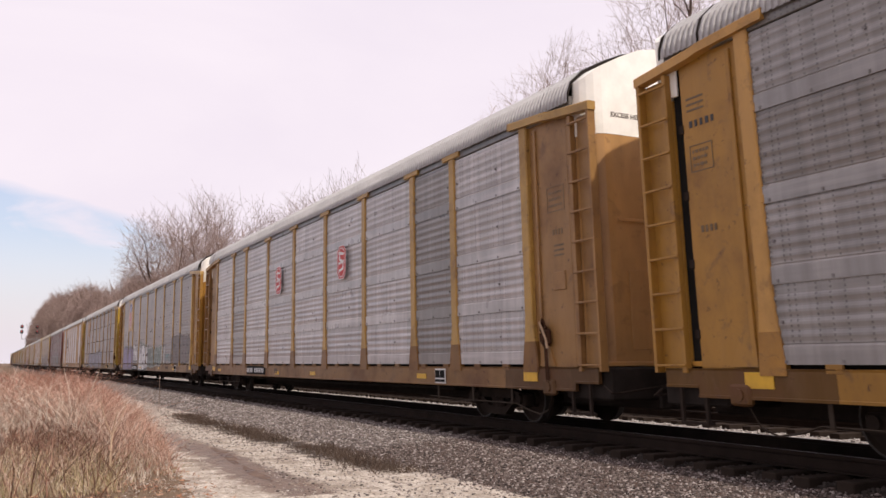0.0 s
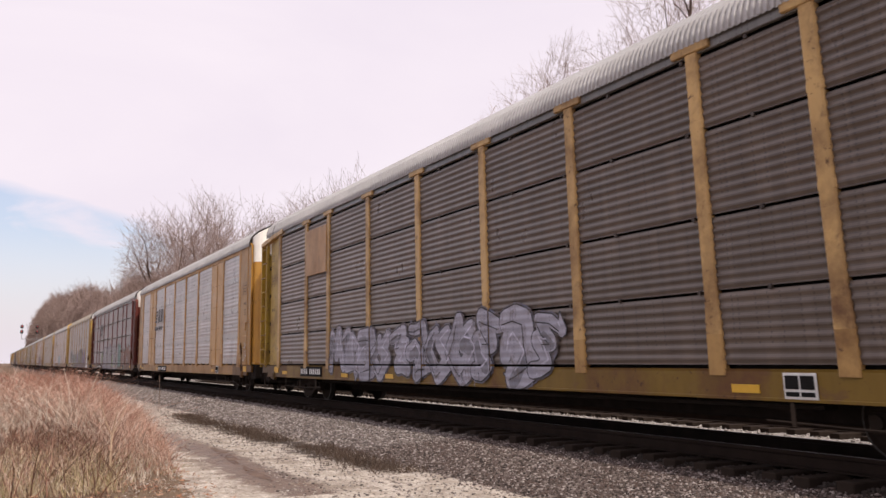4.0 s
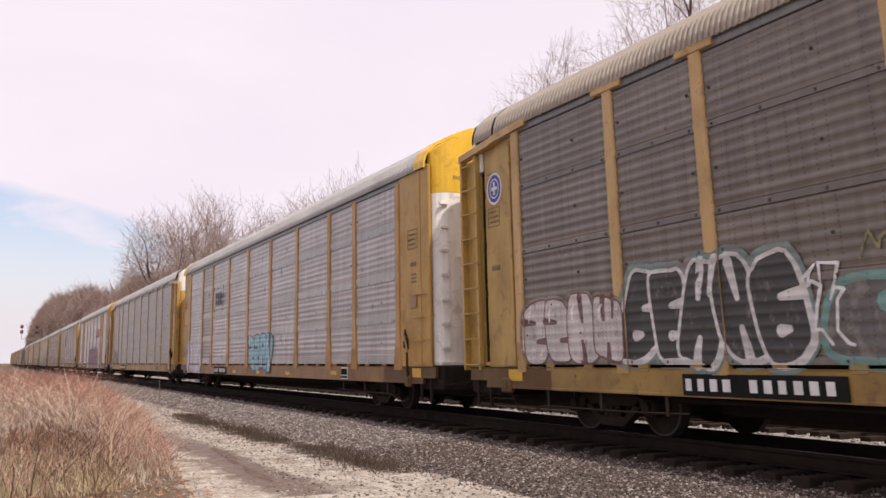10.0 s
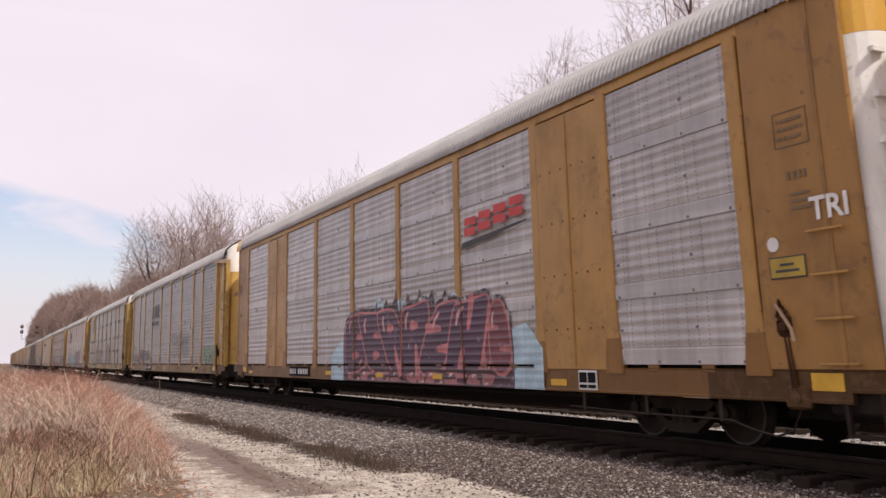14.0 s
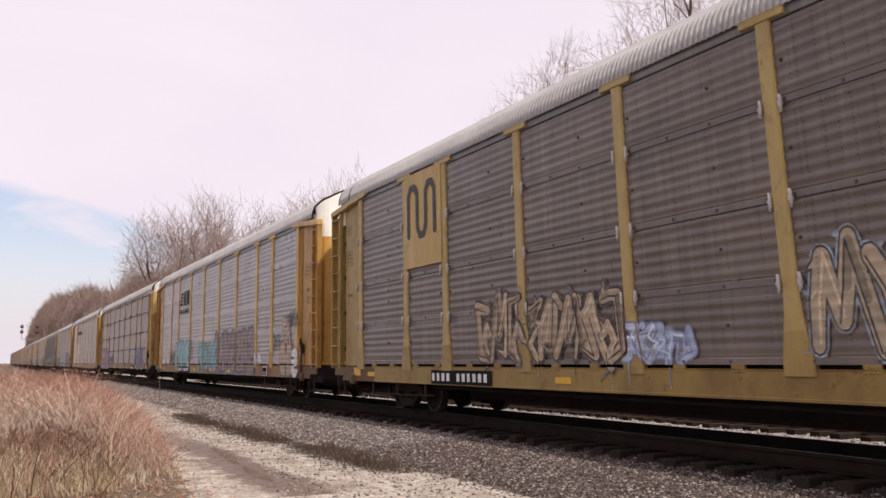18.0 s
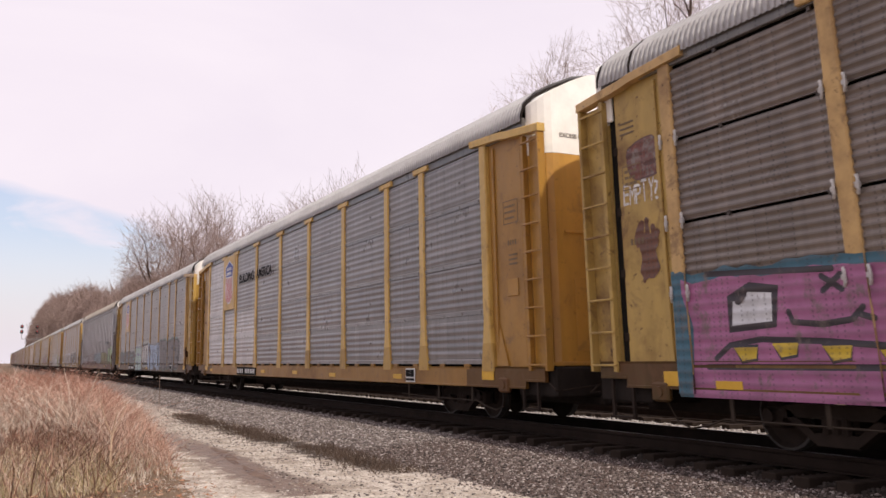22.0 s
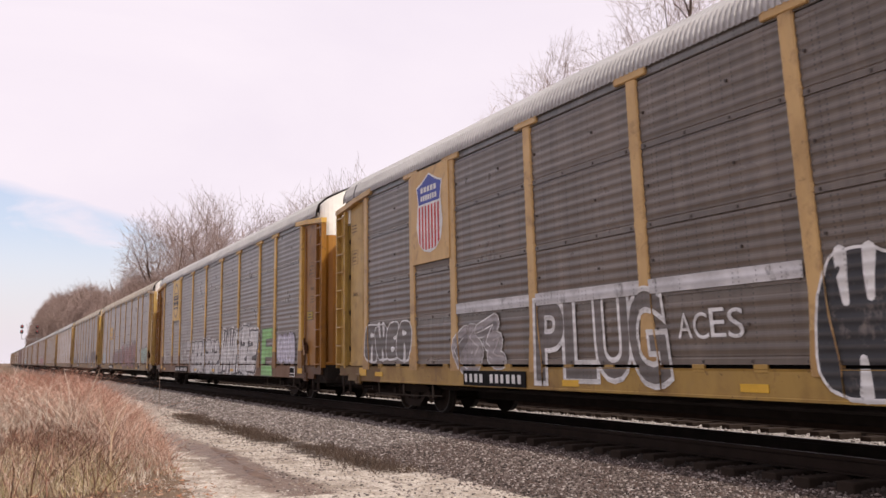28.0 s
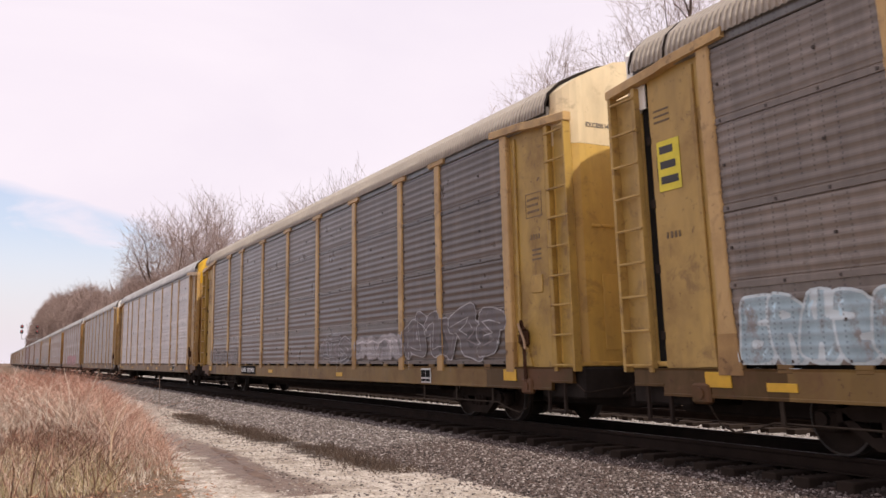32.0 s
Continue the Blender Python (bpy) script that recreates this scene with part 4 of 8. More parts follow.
def shield(root, x, z, h):
    """A shield: blue upper field with white bars, red and white stripes below."""
    w = h * 0.36
    out = [(-1, 0.86), (-0.62, 0.90), (0, 1.0), (0.62, 0.90), (1, 0.86), (0.88, 0.66), (1.0, 0.35), (0.86, 0.14), (0.45, 0.03), (0, 0.0), (-0.45, 0.03), (-0.86, 0.14), (-1.0, 0.35), (-0.88, 0.66)]
    sh = Shape()
    sh.face([(x + w * u * 1.08, OUT - 0.002, z + h * (0.5 + (v - 0.5) * 1.05)) for u, v in out], 0)
    sh.face([(x + w * u, OUT - 0.004, z + h * v) for u, v in [(-0.88, 0.63), (0.88, 0.63), (0.88, 0.66), (1, 0.86), (0.62, 0.90), (0, 1.0), (-0.62, 0.90), (-1, 0.86), (-0.88, 0.66)]], 1)
    for i in range(7):
        u0, u1 = -0.88 + 0.26 * i, -0.88 + 0.26 * i + 0.14
        b0, b1 = [0.02 + 0.17 * max(0, abs(u) - 0.4) ** 1.3 * 1.6 for u in (u0, u1)]
        sh.face([(x + w * u, OUT - 0.004, z + h * v) for u, v in ((u0, b0), (u1, b1), (u1, 0.60), (u0, 0.60))], 2)
    for k, n in ((0.78, 5), (0.67, 7)):
        for i in range(n):
            u = -0.68 + 1.36 * i / n
            sh.box(x + w * u, x + w * (u + 0.95 / n), OUT - 0.008, OUT - 0.005, z + h * k, z + h * (k + 0.07), 0, 0)
    part("shield", sh.mesh("shield", 3), [LETTER_WHITE, LOGO_BLUE, LOGO_RED], root, "blue, white and red striped shield")


def slanted_logo(root, x, z, w, material):
    """Slanted stripes, two broad slanted blocks and a line of small bars."""
    sh = Shape()
    y = OUT
    for i in range(4):
        sh.face([(x + w * a, y - 0.003, z + w * b) for a, b in ((0.0 + 0.045 * i, 0.18 + 0.07 * i), (0.26 + 0.03 * i, 0.18 + 0.07 * i), (0.28 + 0.03 * i, 0.225 + 0.07 * i), (0.02 + 0.045 * i, 0.225 + 0.07 * i))])
    for a in (0.42, 0.55, 0.74, 0.87):
        sh.face([(x + w * (a + u), y - 0.003, z + w * v) for u, v in ((0.0, 0.17), (0.10, 0.17), (0.15, 0.46), (0.05, 0.46))])
    part("logo", sh.mesh("logo"), material, root, "slanted striped railway emblem")
    bars(root, "small_lettering", x, z, w, w * 0.085, 15, material, 3, gap=(7,), y=OUT - 0.003)


def block_logo(root, x, z, w, material, frame_round=False, bar=True):
    """Three plain blocks, with a bar or brackets."""
    sh = Shape()
    y, h = OUT - 0.004, w * 0.42
    for i in range(3):
        a = x + w * 0.345 * i
        sh.box(a, a + w * 0.30, y - 0.003, y, z, z + h * 0.44, 0.001)
        sh.box(a, a + w * 0.30, y - 0.003, y, z + h * 0.56, z + h, 0.001)
    if bar:
        sh.box(x, x + w, y - 0.004, y - 0.001, z - h * 0.32, z - h * 0.12)
    if frame_round:
        m = x + w / 2
        for s in (-1, 1):
            y = sh.ribbon([(m + s * w * a, z + h * b) for a, b in ((0.62, 1.5), (0.74, 1.5), (0.74, -0.5), (0.62, -0.5))], w * 0.025, y)
    part("logo", sh.mesh("logo"), material, root, "plain block-shaped railway emblem")


def slant_word(root, x, z, w, material):
    """Four slanted red blocks rising over a dark wedge."""
    sh = Shape()
    y = OUT - 0.003
    for i in range(4):
        a = x + w * 0.245 * i
        for lo, hi in ((0.10, 0.165), (0.185, 0.25)):
            sh.face([(a + w * (u + 0.1 * v), y, z + w * (v + 0.02 * i)) for u, v in ((0.0, lo), (0.20, lo), (0.20, hi), (0.0, hi))], 0)
    sh.face([(x - 0.05 * w, y, z - 0.02), (x + w, y, z + w * 0.10), (x + w, y, z + w * 0.115), (x - 0.02 * w, y, z + w * 0.05)], 1)
    part("logo", sh.mesh("logo", 2), [material, LETTER_DARK], root, "slanted red blocks over a dark wedge")


def notice_sheet(root, x0, x1, z0, z1, y=-1.406):
    """A bright yellow sheet with rows of plain bars."""
    board = part("notice_sheet", flat_box(x0, x1, y - 0.004, y, z0, z1, 0.001), STICKER, root, "bright yellow notice sheet")
    for i in range(3):
        z = z0 + (z1 - z0) * (0.14 + 0.3 * i)
        part("bar", flat_box(x0 + 0.05, x1 - 0.05 - 0.04 * i, y - 0.007, y - 0.004, z, z + (z1 - z0) * 0.15, 0.0), LETTER_DARK, board)


def round_badge(root, x, z, r, y=-1.407):
    """A round blue and white badge on the end bay."""
    sh = Shape()
    for i, (k, m) in enumerate(((1.0, 0), (0.86, 1), (0.62, 0), (0.54, 1))):
        sh.disc(x, z, y - 0.001 * i, r * k, 28, m, 0.9)
    sh.box(x - 0.1 * r, x + 0.1 * r, y - 0.006, y - 0.004, z - 0.4 * r, z + 0.4 * r, 0, 0)
    sh.box(x - 0.35 * r, x + 0.35 * r, y - 0.006, y - 0.004, z - 0.1 * r, z + 0.1 * r, 0, 0)
    part("badge", sh.mesh("badge", 2), [LETTER_WHITE, LOGO_BLUE], root, "round blue and white badge")


def oval_emblem(root, x, z, h, fill, ring):
    """A round painted emblem with a few plain bars."""
    sh = Shape()
    sh.disc(x, z, OUT - 0.003, h / 2, 28, 0, 0.78)
    sh.disc(x, z, OUT - 0.005, h * 0.42, 28, 1, 0.76)
    for i in range(5):
        sh.box(x - h * 0.24, x + h * 0.24, OUT - 0.009, OUT - 0.006, z - h * 0.26 + i * h * 0.11, z - h * 0.26 + i * h * 0.11 + h * 0.045, 0, 0)
    part("emblem", sh.mesh("emblem", 2), [ring, fill], root, "round painted emblem")


def boxed_emblem(root, x, z, w, h, material):
    """A red plate with cut corners, a pale border line and pale bars."""
    sh = Shape()

    def plate(grow, y, mat):
        c = 0.24 * w
        x0, x1, z0, z1 = x - grow, x + w + grow, z - grow, z + h + grow
        sh.face([(a, y, b) for a, b in ((x0 + c, z0), (x1 - c, z0), (x1, z0 + c), (x1, z1 - c), (x1 - c, z1), (x0 + c, z1), (x0, z1 - c), (x0, z0 + c))], mat)

    for i, (grow, mat) in enumerate(((0.02, 1), (0.0, 0), (-0.045, 1), (-0.065, 0))):
        plate(grow, OUT - 0.001 * (i + 1), mat)
    y = OUT - 0.006
    y = sh.brush([(x + w * a, z + h * b) for a, b in ((0.75, 0.75), (0.3, 0.8), (0.3, 0.6), (0.7, 0.5), (0.7, 0.3), (0.25, 0.25))], [0.035] * 6, y, 1)
    y = sh.brush([(x + w * a, z + h * b) for a, b in ((0.2, 0.47), (0.8, 0.53))], [0.03] * 2, y, 1)
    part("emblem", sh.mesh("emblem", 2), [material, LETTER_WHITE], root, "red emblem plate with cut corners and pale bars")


def worm_logo(root, x, z, w, material):
    """One continuous rounded line, bent up and down."""
    sh = Shape()
    pts = [(0.0, 0.05), (0.0, 0.85), (0.08, 1.0), (0.22, 1.0), (0.3, 0.85), (0.3, 0.2), (0.38, 0.02), (0.5, 0.02), (0.58, 0.2), (0.58, 0.85), (0.66, 1.0), (0.78, 1.0), (0.86, 0.85), (0.86, 0.05)]
    sh.ribbon([(x + w * a, z + w * 0.72 * b) for a, b in pts], w * 0.05, OUT - 0.004)
    part("logo", sh.mesh("logo"), material, root, "one bent rounded line as an emblem")


STROKES = [
    [(0.05, 0.1), (0.3, 0.95), (0.5, 0.35), (0.72, 1.0), (0.95, 0.05)],
    [(0.1, 0.3), (0.05, 0.8), (0.5, 1.0), (0.95, 0.7), (0.6, 0.45), (0.3, 0.15), (0.9, 0.0)],
    [(0.0, 0.6), (0.35, 1.0), (0.45, 0.5), (0.2, 0.1), (0.75, 0.25), (1.0, 0.9)],
    [(0.9, 0.35), (0.65, 0.6), (0.35, 0.35), (0.6, 0.05), (0.05, 0.15), (0.2, 0.95), (0.85, 0.9)],
    [(0.0, 0.0), (0.2, 0.7), (0.05, 1.0), (0.55, 0.75), (0.5, 0.1), (0.95, 0.3), (0.8, 1.0)],
    [(0.15, 0.9), (0.5, 0.6), (0.1, 0.35), (0.5, 0.0), (0.95, 0.45), (0.6, 0.95)],
    [(0.1, 0.05), (0.0, 0.55), (0.4, 0.8), (0.3, 0.3), (0.7, 0.2), (0.65, 0.95), (1.0, 0.75)],
    [(0.95, 0.1), (0.5, 0.25), (0.85, 0.6), (0.4, 0.65), (0.75, 1.0), (0.1, 0.85)],
]


SKIN = {}


def lay(sh, root):
    """Drapes paint on the side of this car."""
    s = SKIN[root.name]
    if s.get("style") == "smooth":
        return sh.drape(-1.446, [(x, 0.05, 0.05) for x in SMOOTH_RIBS], -1.479, -1.479)
    ups = sorted([(e, s.get("foot", 0.21), 0.125) for e in EDGES] + [((EDGES[i] + EDGES[i + 1]) / 2, (EDGES[i + 1] - EDGES[i]) / 2 - 0.13, (EDGES[i + 1] - EDGES[i]) / 2 - 0.13) for i in s.get("solid", ())])
    return sh.drape(-1.470, ups, -1.4945, -1.404 if s.get("ladder", True) else -1.482)


def ground_tone(root):
    return SKIN[root.name]["sheets"]


def graffiti(root, x0, x1, z0, z1, n, fill, line, halo=None, seed=1, fat=0.30, shine=None, lean=0.12, label="", wear=0.3):
    """Overlapping swelling strokes in a row: worn halo, thin outline, two-toned fill, glints, drips and shards. It spells nothing."""
    rng = random.Random(seed)
    under = ground_tone(root)
    mats = [spray(halo or line, under, min(1.0, wear + 0.35)), spray(line, under, wear), spray(fill, under, wear), spray(shade(fill, 0.55), under, wear), spray(shine or shade(fill, 1.6), under, wear)]
    sh = Shape()
    w, h = (x1 - x0) / n, z1 - z0
    base = min(w, h) * fat * 0.46
    y = OUT
    cells = []
    for i in range(n):
        st = rng.choice(STROKES)
        if rng.random() < 0.5:
            st = [(1 - a, b) for a, b in st]
        up = rng.uniform(0.80, 1.06)
        tilt = rng.uniform(-lean, lean)
        pts = []
        for a, b in st:
            u = x0 + w * (i + 0.5 + (a - 0.5) * 1.05) + tilt * (b - 0.5) * h + rng.uniform(-0.05, 0.05) * w
            v = z0 + base + (h - 2 * base) * (b * up) + rng.uniform(-0.05, 0.05) * h
            pts.append((u, v))
        line_pts = []
        for j in range(len(pts) - 1):
            line_pts += [pts[j], ((pts[j][0] * 0.5 + pts[j + 1][0] * 0.5) + rng.uniform(-0.06, 0.06) * w, (pts[j][1] * 0.5 + pts[j + 1][1] * 0.5) + rng.uniform(-0.05, 0.05) * h)]
        line_pts.append(pts[-1])
        m = len(line_pts)
        r = base * rng.uniform(0.85, 1.2)
        start, stop = rng.uniform(0.2, 1.3), rng.uniform(0.15, 1.2)
        rad = [r * (start + (stop - start) * j / (m - 1)) * 0.45 + r * 0.62 * (0.6 + 0.75 * math.sin(math.pi * (0.12 + 0.76 * j / (m - 1)))) * rng.uniform(0.8, 1.15) for j in range(m)]
        cells.append((line_pts, rad))
    if halo:
        for pts, rad in cells:
            for _ in range(5):
                a, b = rng.choice(pts)
                d = rng.uniform(0, 6.283)
                q = rng.uniform(0.12, 0.3) * h
                y = sh.brush([(a, b), (a + q * math.cos(d), b + 0.8 * q * math.sin(d))], [base * 0.6, 0.012], y, 0)
            y = sh.brush(pts, [r + 0.05 for r in rad], y, 0)
    for pts, rad in cells:
        y = sh.brush(pts, [r + 0.024 for r in rad], y, 1)
        for _ in range(2):
            a, b = rng.choice(pts)
            d = rng.uniform(0, 6.283)
            q = rng.uniform(0.10, 0.24) * h
            tip = (a + q * math.cos(d), b + q * math.sin(d))
            y = sh.brush([(a, b), tip], [base * 0.7 + 0.02, 0.026], y, 1)
            y = sh.brush([(a, b), (a + 0.9 * (tip[0] - a), b + 0.9 * (tip[1] - b))], [base * 0.7, 0.006], y, 2)
        y = sh.brush(pts, rad, y, 2)
        j = rng.randrange(1, len(pts) - 1)
        y = sh.brush([(a, b - 0.35 * r) for (a, b), r in zip(pts[j:j + 3], rad[j:j + 3])], [0.55 * r for r in rad[j:j + 3]], y, 3)
    for pts, rad in cells:
        r = max(rad)
        half = 1 + len(pts) // 2
        y = sh.brush([(a + 0.3 * r, b + 0.35 * r) for a, b in pts[:half]], [0.016] * half, y, 4)
        y = sh.brush([(a - 0.4 * r, b - 0.2 * r) for a, b in pts[half - 1:]], [0.011] * (len(pts) - half + 1), y, 1)
        for _ in range(3):
            a, b = rng.choice(pts)
            a, b = a + rng.uniform(-0.8, 0.8) * r, b + rng.uniform(-0.8, 0.8) * r
            y = sh.brush([(a, b), (a + rng.uniform(-0.12, 0.12), b + rng.uniform(-0.12, 0.12))], [0.014, 0.006], y, rng.choice((1, 3, 4)))
        if rng.random() < 0.5:
            a, b = min(pts, key=lambda p: p[1])
            y = sh.brush([(a, b), (a + 0.01, b - rng.uniform(0.15, 0.45))], [0.013, 0.006], y, rng.choice((1, 2)))
    tagged(part("graffiti", lay(sh, root).mesh("graffiti", 5), mats, root, label or "weathered spray-painted shapes on the side"), kind="stuff")


def fan(sh, pts, y, mat, grow=0.0, shift=(0.0, 0.0)):
    """A filled outline, grown outwards from its middle line."""
    cx, cz = sum(p[0] for p in pts) / len(pts), sum(p[1] for p in pts) / len(pts)
    out = []
    for i, (x, z) in enumerate(pts):
        (xa, za), (xb, zb) = pts[i - 1], pts[(i + 1) % len(pts)]
        dx, dz = xb - xa, zb - za
        d = math.hypot(dx, dz) or 1.0
        out.append((x + grow * dz / d + shift[0], z - grow * dx / d + shift[1]))
    for i in range(len(out)):
        sh.face([(cx + shift[0], y, cz + shift[1]), (out[i - 1][0], y, out[i - 1][1]), (out[i][0], y, out[i][1])], mat)


def throw_up(root, x0, x1, z0, z1, n, fill, line, halo=None, seed=1, edge=0.04, lean=0.1, wear=0.25, shine=None, label=""):
    """Fat swollen forms side by side, each with slots and a small eye: worn halo, dark outline and drop shade, flat fill, a glint. It spells nothing."""
    rng = random.Random(seed)
    under = ground_tone(root)
    sh = Shape()
    w, h = (x1 - x0) / n, z1 - z0
    y = OUT
    bodies = []
    for i in range(n):
        cx, cz = x0 + w * (i + 0.5), z0 + h * 0.5
        a, b = w * rng.uniform(0.54, 0.62), h * rng.uniform(0.44, 0.52)
        tilt, sq = rng.uniform(-lean, lean), rng.uniform(0.42, 0.62)
        bumps = [(rng.choice((2, 3)), rng.uniform(0, 6.283), rng.uniform(0.04, 0.10)), (4, rng.uniform(0, 6.283), 0.05)]
        pts = []
        for j in range(28):
            t = 2 * math.pi * j / 28
            k = 1 + sum(q * math.sin(m * t + p) for m, p, q in bumps)
            u = a * k * math.copysign(abs(math.cos(t)) ** sq, math.cos(t))
            v = b * k * math.copysign(abs(math.sin(t)) ** sq, math.sin(t))
            pts.append((cx + u + tilt * v * 1.5, cz + v + rng.uniform(-0.01, 0.01) * h))
        bodies.append((pts, cx, cz, a, b, tilt))
    for grow, mat, on in ((edge * 2.6, 0, halo), (edge, 1, True)):
        for pts, *_ in bodies if on else ():
            fan(sh, pts, y, mat, grow)
            if mat == 1:
                fan(sh, pts, y - 0.00003, mat, edge * 0.8, (edge * 0.9, -edge * 0.7))
            y -= 0.00008
    for pts, cx, cz, a, b, tilt in bodies:
        fan(sh, pts, y, 1, edge)
        fan(sh, pts, y - 0.00004, 2)
        y -= 0.0001

        def at(u, v):
            return cx + u * a + tilt * v * b * 1.5, cz + v * b

        fat = 0.10 * min(a, b) + 0.5 * edge
        kind = rng.randrange(5)
        marks = {0: [((0.0, 1.0), (0.05, 0.25)), ((0.0, -1.0), (-0.05, -0.35))], 1: [((1.0, 0.25), (0.15, 0.2)), ((-0.1, -0.45), (0.25, -0.42))], 2: [((-0.15, 0.42), (0.2, 0.4)), ((0.1, -1.0), (0.05, -0.2))],
                 3: [((-1.0, 0.35), (-0.1, 0.3)), ((1.0, -0.3), (0.1, -0.32))], 4: [((-0.35, 1.0), (-0.3, 0.3)), ((0.35, 1.0), (0.3, 0.35)), ((0.0, -1.0), (0.0, -0.5))]}[kind]
        for p, q in marks:
            y = sh.brush([at(*p), at((p[0] + q[0]) / 2 + rng.uniform(-0.06, 0.06), (p[1] + q[1]) / 2), at(*q)], [fat * 1.25, fat, fat * 0.7], y, 1)
        y = sh.brush([at(-0.62, 0.35), at(-0.6, 0.62), at(-0.42, 0.78)], [0.4 * fat, 0.55 * fat, 0.35 * fat], y, 3)
        if rng.random() < 0.5:
            y = sh.brush([at(0.55, -0.6), at(0.35, -0.78)], [0.3 * fat, 0.4 * fat], y, 3)
    mats = [spray(halo or line, under, min(1.0, wear + 0.3)), spray(line, under, wear * 0.6), spray(fill, under, wear), spray(shine or shade(fill, 1.5), under, wear)]
    tagged(part("graffiti", lay(sh, root).mesh("graffiti", 4), mats, root, label or "fat spray-painted shapes with dark outlines on the side"), kind="stuff")


def flare(root, x0, x1, z0, z1, color, seed, n, coat=0.0):
    """A sprayed backdrop with leaping, pointed edges."""
    rng = random.Random(seed)
    sh = Shape()
    xs = [x0 + (x1 - x0) * i / (2 * n) for i in range(2 * n + 1)]
    tops = [z0 + (z1 - z0) * (0.45 + 0.55 * min(1.0, 3.5 * min(i, 2 * n - i) / (2 * n))) * (1.08 if i % 2 else 0.84) * rng.uniform(0.92, 1.08) for i in range(2 * n + 1)]
    for i in range(2 * n):
        sh.face([(xs[i], OUT + coat, z0), (xs[i + 1], OUT + coat, z0), (xs[i + 1] + (0.12 if i % 2 == 0 else 0.0), OUT + coat, tops[i + 1]), (xs[i] + (0.12 if i % 2 else 0.0), OUT + coat, tops[i])])
    tagged(part("graffiti", lay(sh, root).mesh("graffiti"), spray(color, ground_tone(root), 0.25), root, "sprayed backdrop with pointed edges"), kind="stuff")


def glyph(text, grow):
    """Flat triangles of one letter of the built-in font, and its box."""
    cu = bpy.data.curves.new("glyph", "FONT")
    cu.body, cu.size, cu.offset, cu.resolution_u = text, 1.0, grow, 4
    tmp = bpy.data.objects.new("glyph", cu)
    me = bpy.data.meshes.new_from_object(tmp)
    bpy.data.objects.remove(tmp)
    tris = []
    me.calc_loop_triangles()
    for t in me.loop_triangles:
        tris.append([(me.vertices[i].co.x, me.vertices[i].co.y) for i in t.vertices])
    bpy.data.meshes.remove(me)
    return tris


def painted_word(root, text, x0, x1, z0, z1, fill, line=None, halo=None, seed=1, fat=0.05, edge=0.05, wear=0.2, label=""):
    """A readable sprayed word, letter by letter, swollen and a little askew."""
    rng = random.Random(seed)
    under = ground_tone(root)
    sh = Shape()
    w, h = (x1 - x0) / len(text), z1 - z0
    plain_tris = {c: glyph(c, 0.0) for c in set(text)}
    moves = [(rng.uniform(-0.05, 0.05) * h, rng.uniform(-0.10, 0.10), rng.uniform(0.92, 1.1)) for _ in text]
    y = OUT
    layers = ([(fat + 2.2 * edge, 0)] if halo else []) + ([(fat + edge, 1)] if line else []) + [(fat, 2)]
    for grow, mat in layers:
        for i, c in enumerate(text):
            box = [p for t in plain_tris[c] for p in t]
            if not box:
                continue
            a0, a1 = min(p[0] for p in box), max(p[0] for p in box)
            b0, b1 = min(p[1] for p in box), max(p[1] for p in box)
            up, slope, tall = moves[i]
            kx, kz = w * 0.88 / max(a1 - a0, 0.25), h * tall / max(b1 - b0, 0.3)
            for t in glyph(c, grow):
                sh.face([(x0 + w * (i + 0.06) + (px - a0) * kx + slope * (pz - b0) * kz, y, z0 + up + (pz - b0) * kz) for px, pz in t], mat)
            y -= 0.00006
    mats = [spray(halo or fill, under, wear), spray(line or fill, under, wear), spray(fill, under, wear)]
    tagged(part("graffiti", lay(sh, root).mesh("graffiti", 3), mats, root, label or "sprayed word on the side"), kind="stuff")


def scrawl(root, x0, x1, z0, z1, n, color, seed=1, thick=0.018):
    """Thin scribbled tags."""
    rng = random.Random(seed)
    sh = Shape()
    n = 2 * n
    y, w, h = OUT - 0.001, (x1 - x0) / n, z1 - z0
    for i in range(n):
        st = rng.choice(STROKES)
        z0 = z0 + rng.uniform(-0.06, 0.06) * h
        if rng.random() < 0.5:
            st = [(1 - a, b) for a, b in st]
        pts = []
        for a, b in st:
            p = (x0 + w * (i - 0.2 + 1.45 * a) + rng.uniform(-0.08, 0.08) * w, z0 + h * b * rng.uniform(0.75, 1.1))
            if pts:
                q = pts[-1]
                pts.append(((p[0] + q[0]) / 2 + rng.uniform(-0.1, 0.1) * w, (p[1] + q[1]) / 2 + rng.uniform(-0.1, 0.1) * h))
            pts.append(p)
        y = sh.brush(pts, [0.72 * thick * rng.uniform(0.5, 1.2) for _ in pts], y)
        y = sh.brush([pts[-1], (pts[-1][0], pts[-1][1] - rng.uniform(0.05, 0.25))], [thick * 0.7, thick * 0.4], y)
    tagged(part("scribble", lay(sh, root).mesh("scribble"), spray(color, ground_tone(root), 0.25), root, "thin scribbled paint strokes"), kind="stuff")


